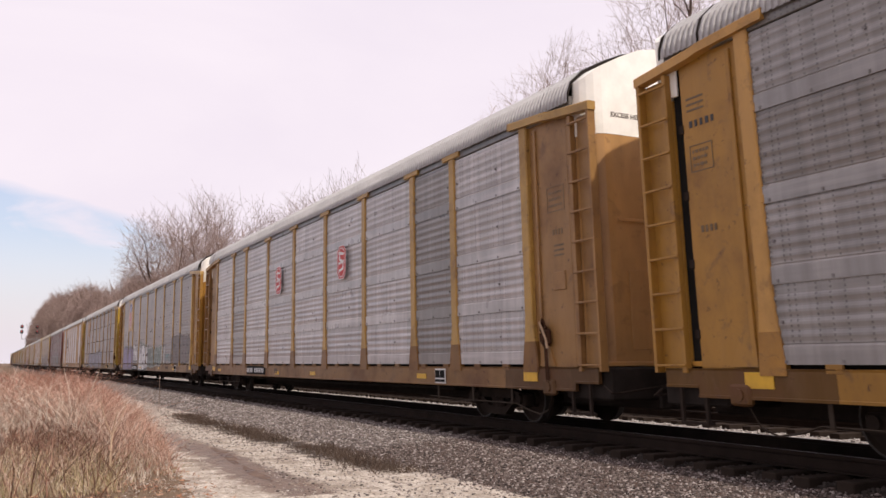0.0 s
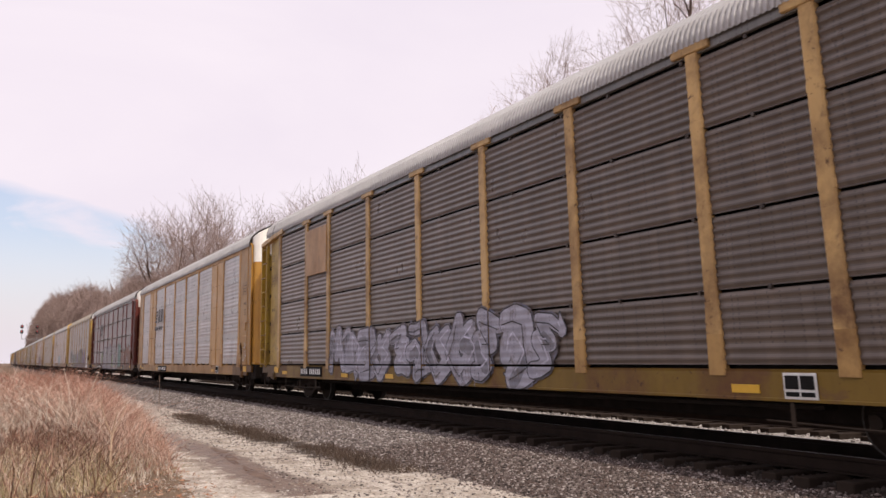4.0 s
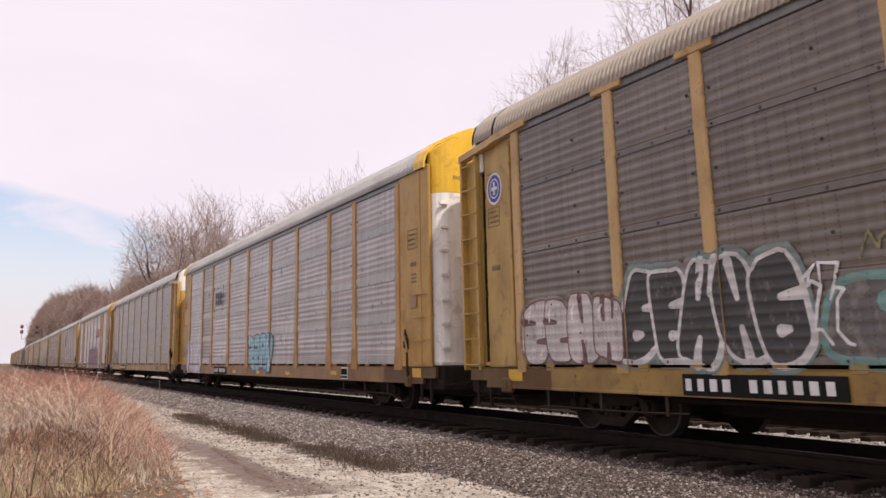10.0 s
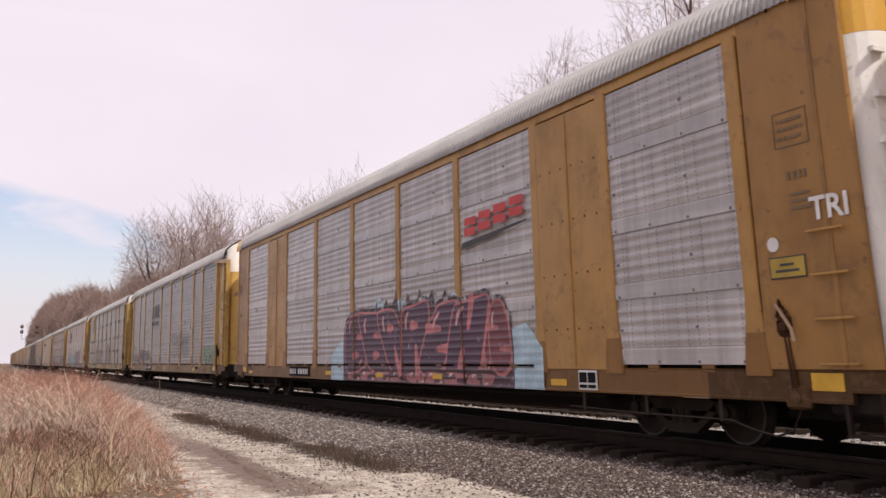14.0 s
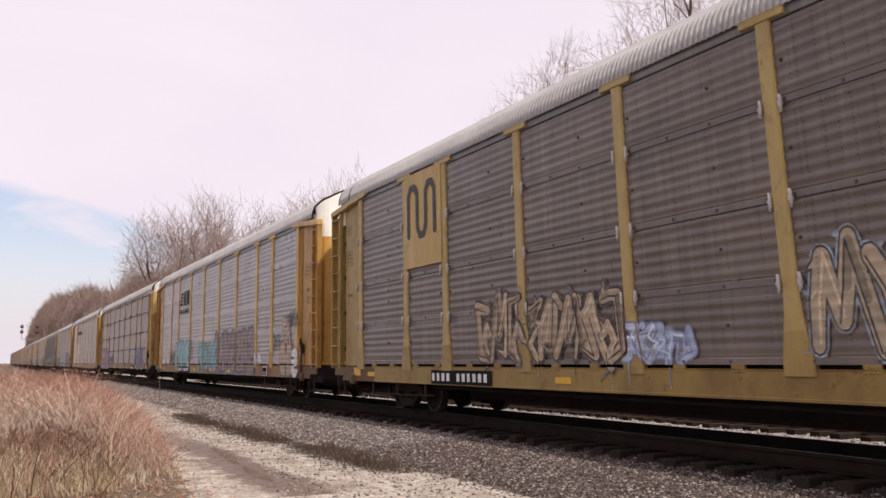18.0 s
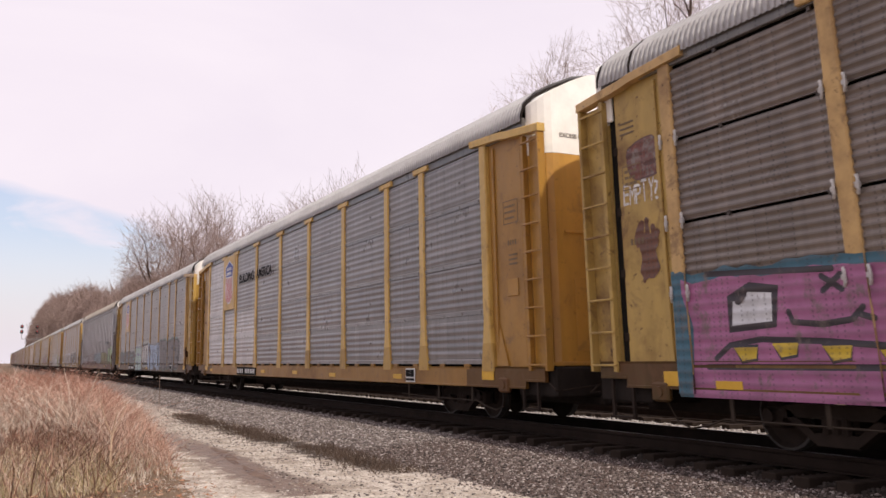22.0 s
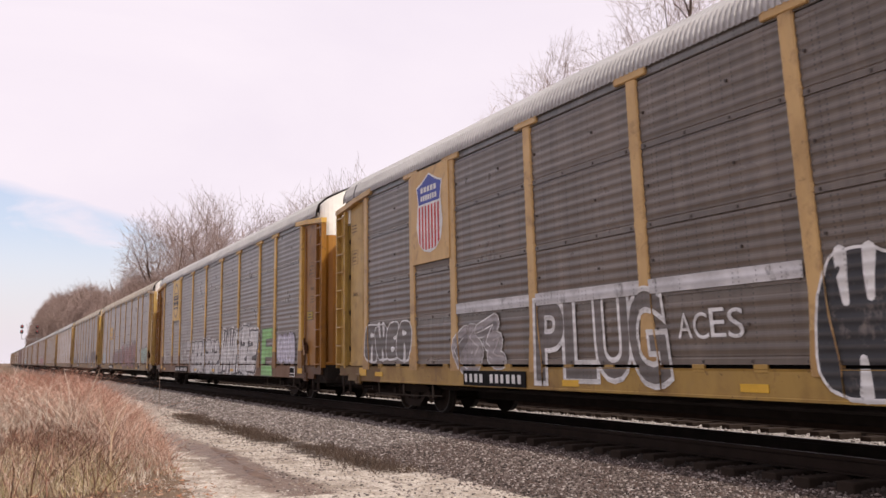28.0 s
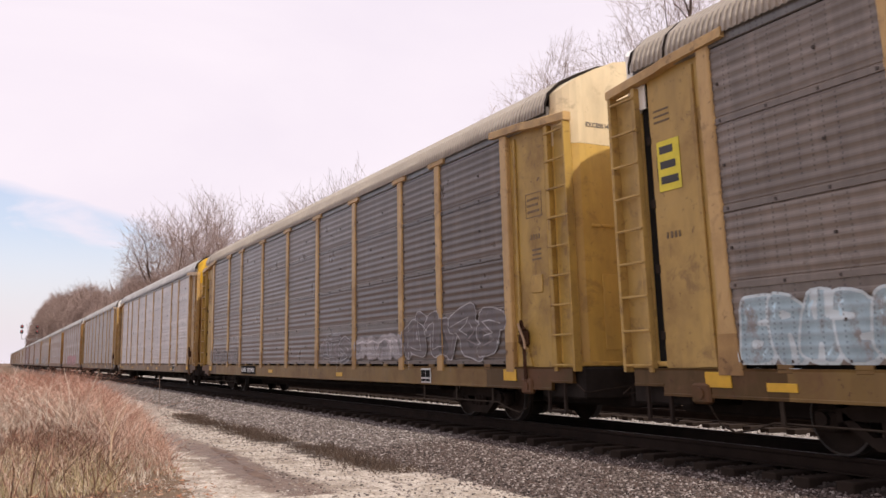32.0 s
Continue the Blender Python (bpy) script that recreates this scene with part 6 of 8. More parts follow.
W, K, SILVER, CYAN, PINK = (0.72, 0.71, 0.70), (0.025, 0.022, 0.025), (0.46, 0.45, 0.46), (0.26, 0.52, 0.58), (0.58, 0.24, 0.26)
SPECS = {
    0: dict(label="yellow covered car carrier with light grey ribbed side sheets", seam=(0.36, 0.35, 0.357), steel=GOLD, clean=0.7, sheets=LIGHT, tones={(0, -1): (0.33, 0.32, 0.325), (1, 1): MID, (0, 2): MID}, foot=0.2, caps=False,
            art=[(bars, "painted_notice", -12.95, 3.9, 0.5, 0.09, 5, LETTER_DARK, 1, (), -1.403)]),
    1: dict(label="ochre car carrier with light sheets and a red emblem", steel=OCHRE, posts=(0.42, 0.235, 0.04), clean=0.6, sheets=LIGHT, tones={(7, -1): MID, (1, -1): MID}, foot=0.23, rust=0.5, foot_dirt=0.75,
            art=[(number_plate, -6.7, 0.50, 2.2), (bars, "painted_mark", -3.3, 0.53, 0.36, 0.15, 2, LETTER_DARK, 12, (), OUT + 0.028), (boxed_emblem, -3.2, 3.0, 0.62, 0.84, LOGO_RED), (boxed_emblem, 2.57, 3.0, 0.62, 0.84, LOGO_RED)]),
    2: dict(label="tan car carrier with dark grey sheets, a shield and graffiti", steel=GOLD, brake=False, board=8.0, posts=(0.56, 0.35, 0.10), clean=0.45, sheets=(0.93 * DARK[0], 0.87 * DARK[1], 0.83 * DARK[2]), foot=0.14,
            art=[(logo_plate, -9.08, -7.28, 2.9, 4.9, car_paint(TAN, 0.3)), (shield, -8.16, 3.14, 1.6), (number_plate, -6.8, 0.46, 2.1),
                 (throw_up, -11.2, -6.7, 0.45, 1.85, 5, (0.27, 0.22, 0.40), (0.09, 0.08, 0.13), (0.15, 0.24, 0.25), 21, 0.05, 0.2, 0.4), (throw_up, -6.5, -4.9, 0.95, 2.0, 3, W, K, None, 22), (throw_up, -4.0, -0.9, 0.42, 1.92, 3, W, K, (0.22, 0.30, 0.24), 23, 0.05),
                 (throw_up, -1.3, 1.8, 0.6, 1.7, 3, (0.12, 0.165, 0.14), (0.27, 0.32, 0.28), None, 24, 0.03, 0.2, 0.45), (throw_up, 1.9, 3.9, 0.7, 1.75, 2, (0.13, 0.19, 0.16), (0.36, 0.40, 0.36), None, 31, 0.035, 0.3, 0.35), (throw_up, 4.0, 5.2, 0.8, 1.75, 1, (0.42, 0.41, 0.38), K, None, 25, 0.03, 0.2, 0.3), (scrawl, 5.2, 6.7, 0.95, 1.35, 3, (0.16, 0.32, 0.33), 32, 0.03),
                 (throw_up, 7.0, 11.75, 0.84, 2.15, 6, (0.135, 0.115, 0.107), (0.045, 0.037, 0.035), None, 33, 0.035, 0.3, 0.4, (0.17, 0.155, 0.15)), (bars, "painted_mark", 5.45, 0.55, 0.95, 0.13, 4, LETTER_DARK, 34, (), OUT + 0.028), (throw_up, 10.5, 11.6, 1.05, 1.6, 2, (0.16, 0.30, 0.32), (0.08, 0.12, 0.12), None, 28, 0.03, 0.3, 0.4), (scrawl, 12.4, 13.0, 1.85, 2.15, 2, K, 27, 0.018), (scrawl, 12.5, 13.05, 1.4, 1.6, 1, K, 29, 0.016), (scrawl, 12.4, 12.9, 1.0, 1.25, 2, K, 30, 0.016)]),
    3: dict(label="grimy yellow car carrier with dark slotted sheets and graffiti", steel=(0.55, 0.36, 0.06), posts=TAN, sheets=UMBER, style="slot", rust=0.9, foot=0.14,
            art=[(logo_plate, -9.05, -7.3, 3.3, 4.6, car_paint(OCHRE, 0.5)), (graffiti, -7.0, 4.0, 0.45, 1.8, 11, (0.36, 0.35, 0.42), K, (0.17, 0.17, 0.24), 31, 0.4), (number_plate, -9.5)]),
    4: dict(label="golden car carrier with light grey sheets and solid yellow panels", seam=(0.42, 0.41, 0.415), steel=GOLD, clean=0.75, sheets=LIGHT, caps=False, foot=0.22, solid=(1, 7), rust=0.22, eave=car_paint(GOLD, 0.3), ladder=False,
            art=[(slanted_logo, -7.0, 2.6, 2.4, LETTER_DARK), (number_plate, -5.6, 0.46, 2.35), (scrawl, 12.5, 13.0, 0.9, 1.6, 1, (0.6, 0.6, 0.58), 42, 0.02)]),
    5: dict(label="red-brown car carrier with dark brown slotted sheets and graffiti", ink=LETTER_WHITE, hinges=True, door=(0.155, 0.033, 0.026), steel=RED_BROWN, sheets=(0.125, 0.098, 0.09), style="slot", foot=0.12, rust=0.5, sills=(0.13, 0.075, 0.035), caps=False,
            art=[(slanted_logo, -6.9, 3.1, 1.9, LETTER_DARK), (number_plate, -7.9, 0.46, 2.7), (scrawl, -8.7, -5.3, 0.95, 1.6, 3, (0.5, 0.5, 0.5), 51), (throw_up, 1.5, 2.4, 0.6, 1.5, 2, (0.24, 0.34, 0.12), (0.08, 0.05, 0.16), None, 57, 0.03), (graffiti, -5.3, -4.2, 0.8, 1.8, 2, (0.22, 0.32, 0.10), (0.06, 0.12, 0.05), None, 56, 0.3),
                 (throw_up, -4.2, 1.6, 0.40, 2.1, 6, (0.34, 0.32, 0.325), (0.10, 0.08, 0.12), (0.15, 0.12, 0.17), 52, 0.045, 0.25, 0.5), (throw_up, 2.4, 5.3, 0.42, 2.1, 4, (0.36, 0.34, 0.34), (0.07, 0.06, 0.07), None, 53, 0.045, 0.2, 0.5),
                 (throw_up, 5.2, 6.8, 0.5, 2.25, 2, (0.075, 0.235, 0.185), (0.03, 0.05, 0.045), None, 54, 0.04, 0.3, 0.4), (graffiti, 7.4, 11.6, 0.45, 2.0, 4, (0.25, 0.095, 0.045), (0.09, 0.045, 0.03), (0.055, 0.15, 0.13), 55, 0.4, (0.7, 0.68, 0.66))]),
    6: dict(label="tan car carrier with dark sheets and a long band of graffiti", steel=(0.62, 0.40, 0.11), posts=TAN, sheets=(0.208, 0.181, 0.161), foot=0.13, clean=0.6, rust=0.3, roof="cream",
            art=[(graffiti, -4.6, -2.6, 0.38, 0.82, 4, (0.16, 0.27, 0.24), (0.2, 0.3, 0.27), None, 60, 1.0), (graffiti, -2.6, 9.4, 0.38, 0.82, 16, (0.13, 0.078, 0.078), (0.22, 0.165, 0.175), (0.115, 0.065, 0.06), 59, 0.9), (number_plate, -7.85, 0.46, 2.4), (throw_up, -11.7, -9.1, 0.84, 1.85, 4, (0.58, 0.53, 0.51), (0.15, 0.07, 0.065), (0.26, 0.20, 0.13), 61, 0.028, 0.1, 0.25), (round_badge, -12.72, 4.0, 0.3), (throw_up, -9.0, -5.9, 0.85, 2.1, 5, (0.035, 0.032, 0.032), (0.62, 0.60, 0.58), (0.16, 0.24, 0.22), 62, 0.055, 0.2, 0.2), (scrawl, -5.9, -5.3, 0.9, 2.0, 1, W, 68, 0.03), (throw_up, -5.4, -4.0, 0.82, 1.75, 1, (0.11, 0.10, 0.095), (0.15, 0.29, 0.26), None, 58, 0.10, 0.1, 0.4), (scrawl, -5.0, -3.6, 1.9, 2.2, 2, (0.26, 0.23, 0.10), 57, 0.022),
                 (graffiti, -4.1, -1.4, 0.8, 1.8, 5, (0.15, 0.20, 0.18), (0.30, 0.26, 0.15), None, 63), (graffiti, -1.2, 1.6, 0.8, 2.0, 5, (0.24, 0.20, 0.30), (0.42, 0.40, 0.44), None, 64),
                 (graffiti, 1.6, 5.7, 0.6, 2.2, 8, (0.27, 0.23, 0.12), (0.42, 0.40, 0.34), (0.16, 0.13, 0.18), 65), (graffiti, 5.8, 9.0, 0.6, 2.2, 6, (0.20, 0.15, 0.27), (0.36, 0.34, 0.42), None, 66),
                 (blob, 10.6, 1.14, 0.80, W, K, 67, 1.42), (scrawl, 12.4, 13.1, 1.0, 2.0, 3, (0.6, 0.6, 0.58), 69)]),
    7: dict(label="ochre car carrier with light grey sheets and pale blue graffiti", seam=(0.45, 0.44, 0.445), steel=OCHRE, clean=0.8, posts=GOLD, sheets=LIGHT, caps=False, foot=0.22, rust=0.25, tones={(1, -1): MID}, ladder=False, cap=(0.72, 0.43, 0.03), door=(0.62, 0.36, 0.07), end=(0.80, 0.78, 0.73),
            art=[(block_logo, -6.4, 3.15, 1.1, LETTER_DARK, {"frame_round": True, "bar": False}), (number_plate, -6.5, 0.46, 2.0), (throw_up, -1.05, 1.75, 0.60, 1.80, 4, CYAN, (0.05, 0.06, 0.16), None, 71, 0.045, 0.25, 0.2),
                 (throw_up, -12.0, -9.3, 0.45, 1.75, 4, (0.60, 0.57, 0.60), (0.36, 0.32, 0.42), (0.5, 0.48, 0.52), 72, 0.035, 0.1, 0.35), (scrawl, -13.1, -12.2, 1.1, 1.6, 2, (0.25, 0.22, 0.4), 73, 0.02)]),
    8: dict(label="tan car carrier with plain mid-grey side sheets", steel=(0.60, 0.37, 0.10), clean=0.65, posts=TAN, sheets=(0.215, 0.228, 0.232), foot=0.2, rust=0.22,
            art=[(number_plate, -6.85, 0.46, 2.4), (scrawl, -11.7, -8.6, 0.85, 1.75, 4, (0.03, 0.03, 0.03), 81, 0.035), (scrawl, -6.2, -5.3, 0.95, 1.45, 2, (0.6, 0.6, 0.6), 82), (scrawl, -1.1, -0.2, 1.0, 1.5, 2, (0.6, 0.6, 0.6), 83)]),
    9: dict(label="ochre car carrier with light sheets and red and purple graffiti", steel=(0.42, 0.21, 0.05), door=(0.44, 0.225, 0.057), foot_dirt=0.55, notice=(12.2, 1.79, True), posts=(0.40, 0.20, 0.03), roof_up=0.03, clean=0.42, sheets=LIGHT, caps=False, foot=0.2, solid=(1, 7), eave=car_paint((0.43, 0.23, 0.055), 0.3), rust=0.35, cap=(0.66, 0.36, 0.05), ladder=False, end=(0.80, 0.78, 0.73),
            art=[(number_plate, -6.6), (lettering, "TRI", 0, 0, 0.36, LETTER_WHITE, 0.0, pose(12.86, -1.4935, 2.40, 90)), (bars, "painted_mark", -13.7, 3.3, 0.5, 0.12, 5, LETTER_DARK, 96, (), -1.495), (slant_word, 4.7, 3.0, 2.3, LOGO_RED), (flare, -3.0, 7.3, 0.40, 2.15, (0.42, 0.58, 0.66), 91, 8, 0.0016), (flare, -2.05, 6.35, 0.40, 2.16, (0.06, 0.018, 0.028), 92, 14, 0.0008),
                 (throw_up, -1.75, 5.2, 0.62, 2.05, 6, (0.065, 0.02, 0.05), (0.50, 0.15, 0.15), (0.02, 0.010, 0.016), 93, 0.05, 0.4, 0.12, (0.60, 0.30, 0.28)), (throw_up, 5.0, 6.15, 0.62, 1.95, 2, (0.16, 0.035, 0.045), (0.44, 0.14, 0.13), (0.02, 0.010, 0.016), 98, 0.045, 0.25, 0.12, (0.62, 0.36, 0.32)),
                 (throw_up, -1.7, 5.6, 0.44, 0.66, 8, (0.34, 0.11, 0.11), (0.06, 0.016, 0.022), None, 97, 0.075, 0.3, 0.2, (0.66, 0.42, 0.38))]),
    10: dict(label="tan car carrier with grey sheets, a dark emblem and white tags", steel=(0.64, 0.40, 0.11), posts=TAN, sheets=(0.19, 0.185, 0.185), foot=0.13,
             art=[(slanted_logo, -4.2, 2.9, 2.4, LETTER_DARK), (number_plate, -6.0), (graffiti, -11.6, -9.6, 0.95, 1.4, 5, (0.22, 0.28, 0.20), (0.19, 0.22, 0.18), None, 106, 0.34, (0.26, 0.33, 0.25), 0.2, "", 0.75), (scrawl, -11.1, -10.0, 1.4, 1.9, 1, (0.24, 0.30, 0.23), 107, 0.016), (graffiti, -9.0, -8.5, 0.8, 1.7, 1, (0.50, 0.06, 0.14), (0.3, 0.05, 0.1), None, 108, 0.6), (scrawl, -11.9, -11.3, 2.4, 3.2, 2, (0.55, 0.55, 0.55), 109, 0.014), (graffiti, -8.5, -5.2, 0.95, 1.7, 5, (0.05, 0.05, 0.06), W, None, 101), (scrawl, -5.0, -1.0, 1.2, 1.7, 6, (0.6, 0.6, 0.6), 102),
                  (scrawl, 2.0, 6.5, 1.0, 2.2, 5, (0.03, 0.03, 0.03), 103, 0.025), (graffiti, 9.7, 12.0, 0.85, 1.6, 5, (0.10, 0.25, 0.10), (0.35, 0.42, 0.35), None, 104), (scrawl, 12.4, 12.9, 1.3, 1.9, 2, (0.5, 0.5, 0.5), 105, 0.012)]),
    11: dict(label="olive-yellow car carrier with dark sheets, logo board and pale graffiti", hinges=True, steel=OLIVE, posts=(0.42, 0.30, 0.09), clean=0.7, sheets=(0.175, 0.148, 0.13), foot=0.22, rust=0.3,
             art=[(logo_plate, -9.08, -7.28, 2.85, 4.9, car_paint(OLIVE, 0.2)), (worm_logo, -8.85, 3.5, 1.5, LETTER_DARK), (number_plate, -7.85, 0.46, 2.35), (graffiti, -5.9, -1.6, 0.78, 2.1, 8, (0.42, 0.31, 0.20), K, (0.10, 0.07, 0.06), 111, 0.30, (0.6, 0.5, 0.36), 0.3), (graffiti, -1.75, -0.9, 0.85, 1.5, 2, (0.45, 0.52, 0.66), (0.2, 0.22, 0.4), None, 114, 0.4),
                  (graffiti, -1.2, -0.2, 0.82, 1.4, 2, (0.35, 0.42, 0.56), (0.2, 0.2, 0.35), None, 112), (graffiti, 1.7, 5.2, 0.82, 2.2, 4, (0.42, 0.33, 0.22), K, (0.32, 0.4, 0.52), 113, 0.26)]),
    12: dict(label="ochre car carrier with grey sheets and turquoise graffiti", steel=(0.58, 0.32, 0.075), posts=(0.60, 0.36, 0.08), sheets=(0.36, 0.35, 0.362), foot=0.17, rust=0.35,
             art=[(slanted_logo, -6.75, 3.15, 2.25, PLATE_BLACK), (number_plate, -6.8, 0.45, 2.5), (scrawl, -9.2, -7.9, 0.8, 1.6, 4, K, 121, 0.03), (painted_word, "PRIME", -7.75, -4.35, 0.72, 1.72, (0.20, 0.46, 0.47), (0.02, 0.05, 0.06), (0.17, 0.42, 0.44), 122, 0.06, 0.028, 0.2, "turquoise sprayed bubble letters with dark outlines"), (scrawl, -4.3, -3.6, 0.75, 1.9, 1, K, 130, 0.03),
                  (graffiti, -2.4, 1.2, 0.5, 1.8, 5, (0.20, 0.46, 0.50), (0.05, 0.12, 0.14), None, 123), (throw_up, 1.0, 7.0, 0.45, 2.0, 7, (0.20, 0.145, 0.13), (0.035, 0.028, 0.028), (0.15, 0.11, 0.10), 124, 0.055, 0.2, 0.3), (graffiti, 7.1, 7.9, 0.85, 1.2, 2, W, (0.5, 0.5, 0.5), None, 125),
                  (throw_up, 10.2, 11.3, 0.46, 1.55, 1, (0.40, 0.30, 0.20), K, None, 126, 0.025, 0.1, 0.1), (throw_up, 10.45, 11.2, 1.45, 2.25, 2, (0.40, 0.30, 0.20), K, None, 131, 0.025, 0.2, 0.1), (throw_up, 11.4, 12.0, 0.42, 1.3, 1, W, K, None, 127, 0.025, 0.1, 0.1), (scrawl, 9.4, 10.2, 1.3, 1.8, 3, K, 129), (scrawl, 11.0, 12.0, 1.85, 2.35, 4, K, 128)]),
    13: dict(label="tan car carrier with brown slotted sheets and pink graffiti", hinges=True, foot_dirt=0.5, **{"raise": 0.09}, steel=(0.60, 0.40, 0.12), posts=TAN, sheets=(0.195, 0.162, 0.143), style="slot", foot=0.14, rust=0.7,
             art=[(part_block, -12.0, -7.0, 0.38, 1.95, (0.48, 0.16, 0.33), (0.04, 0.12, 0.17), 131), (graffiti, -6.7, -4.2, 0.9, 1.45, 3, (0.05, 0.08, 0.13), (0.08, 0.12, 0.2), None, 132), (number_plate, 5.45, 0.46, 1.1),
                  (graffiti, 7.1, 10.4, 0.42, 2.0, 4, (0.06, 0.055, 0.18), (0.5, 0.5, 0.55), None, 133, 0.46), (throw_up, -12.78, -12.22, 3.42, 3.98, 1, (0.15, 0.045, 0.03), (0.10, 0.035, 0.025), None, 136, 0.02, 0.1, 0.5), (scrawl, -12.72, -12.3, 1.95, 2.75, 2, (0.13, 0.045, 0.02), 134, 0.075), (painted_word, "EMPTY?", -13.0, -12.16, 3.08, 3.38, W, None, None, 135, 0.0, 0.02)]),
    14: dict(label="golden car carrier with grey sheets, shield and painted slogan", clean=0.7, roof_up=0.04, brake=False, steel=GOLD, posts=(0.64, 0.40, 0.09), sheets=(0.25, 0.24, 0.245), foot=0.22, rust=0.3,
             tones={(0, -1): LIGHT, (1, 0): LIGHT, (1, 1): LIGHT, (2, 0): LIGHT, (2, 1): LIGHT},
             art=[(logo_plate, -9.08, -7.28, 2.85, 4.9, car_paint((0.56, 0.34, 0.08), 0.2)), (shield, -8.16, 3.1, 1.6), (lettering, "BUILDING", -6.55, 3.72, 0.45, PLATE_BLACK), (lettering, "AMERICA", -4.15, 3.72, 0.45, PLATE_BLACK), (number_plate, -6.7, 0.46, 2.5)]),
    15: dict(label="tan car carrier with dark sheets, shield and white-blue graffiti", steel=(0.62, 0.39, 0.10), posts=TAN, sheets=(0.145, 0.12, 0.105), foot=0.13, sills=(0.11, 0.062, 0.028), rust=0.5,
             art=[(logo_plate, -9.08, -7.28, 2.9, 4.9, car_paint(TAN, 0.2)), (shield, -8.16, 3.14, 1.6), (number_plate, -7.0, 0.46, 2.5), (throw_up, -11.6, -4.5, 0.84, 1.6, 5, (0.085, 0.07, 0.066), (0.13, 0.25, 0.22), None, 151, 0.022, 0.1, 0.3),
                  (throw_up, -4.2, -1.5, 0.42, 1.8, 4, (0.36, 0.50, 0.42), (0.13, 0.09, 0.24), (0.5, 0.56, 0.52), 152, 0.055, 0.3, 0.2, (0.7, 0.7, 0.7)), (throw_up, -1.4, 0.9, 0.82, 1.95, 2, (0.55, 0.53, 0.50), K, (0.5, 0.55, 0.5), 153, 0.10, 0.3),
                  (graffiti, 0.9, 4.8, 0.42, 2.0, 4, (0.36, 0.47, 0.62), K, W, 154, 0.40), (scrawl, 10.7, 11.8, 1.2, 1.9, 3, W, 156), (throw_up, 4.7, 10.3, 0.6, 2.0, 5, (0.15, 0.13, 0.122), (0.03, 0.03, 0.03), (0.09, 0.20, 0.17), 155, 0.05, 0.15, 0.3, (0.2, 0.19, 0.18))]),
    16: dict(label="grey smooth-sided car carrier with cream roof and graffiti", steel=SLATE, sheets=(0.16, 0.132, 0.12), style="smooth", roof="cream", sill="stubs", sills=(0.15, 0.07, 0.045), door=(0.15, 0.14, 0.14), height_words=False, rust=0.3,
             art=[(bars, "painted_address", 7.9, 2.3, 2.2, 0.2, 9, LETTER_DARK), (graffiti, -12.2, -6.8, 0.72, 1.5, 7, (0.44, 0.42, 0.42), (0.32, 0.24, 0.24), None, 161), (graffiti, -6.2, -1.4, 0.72, 1.7, 6, (0.42, 0.33, 0.32), (0.5, 0.48, 0.46), None, 162),
                  (graffiti, -0.9, 4.3, 0.6, 1.75, 6, (0.36, 0.48, 0.55), (0.10, 0.13, 0.17), None, 163), (graffiti, 4.5, 8.9, 0.72, 1.8, 6, (0.40, 0.36, 0.14), (0.13, 0.11, 0.05), (0.40, 0.25, 0.22), 164), (graffiti, 9.4, 12.1, 0.65, 2.05, 3, (0.36, 0.50, 0.25), (0.04, 0.07, 0.03), None, 165, 0.4),
                  (scrawl, 12.6, 13.6, 3.2, 4.4, 3, K, 166, 0.022)]),
    17: dict(label="tan car carrier with dark sheets, shield and white outlines", clean=0.7, steel=(0.62, 0.39, 0.10), posts=TAN, sheets=DARK, foot=0.2, rust=0.3,
             tones={(2, 1): DARK},
             art=[(logo_plate, -9.08, -7.28, 2.9, 4.9, car_paint(TAN, 0.2)), (shield, -8.16, 3.14, 1.6), (number_plate, -6.8, 0.46, 2.1), (pale_band, -7.1, 1.3, 1.78, 1.98),
                  (throw_up, -11.8, -9.3, 0.9, 1.75, 4, (0.13, 0.115, 0.105), W, None, 171, 0.03), (graffiti, -7.1, -5.4, 0.6, 1.75, 2, (0.32, 0.29, 0.29), W, None, 172, 0.5), (painted_word, "PLUG", -4.3, -1.0, 0.62, 1.75, (0.14, 0.12, 0.11), W, None, 173, 0.02, 0.045, 0.2, "white outlined sprayed letters"), (painted_word, "ACES", -0.85, 0.35, 1.15, 1.5, W, None, None, 174, 0.0, 0.02),
                  (throw_up, 1.5, 4.2, 0.42, 2.1, 3, (0.02, 0.02, 0.024), W, None, 175, 0.035, 0.2), (throw_up, 4.6, 8.6, 0.75, 2.0, 5, (0.02, 0.02, 0.024), W, None, 176, 0.035, 0.25)]),
    18: dict(label="golden car carrier with dark sheets and big white graffiti", steel=(0.62, 0.36, 0.06), sheets=(0.150, 0.129, 0.114), foot=0.2, rust=0.5, foot_dirt=0.8, door=(0.40, 0.18, 0.03), sills=(0.14, 0.065, 0.026), board=10.9, notice=(12.3, 2.06, False),
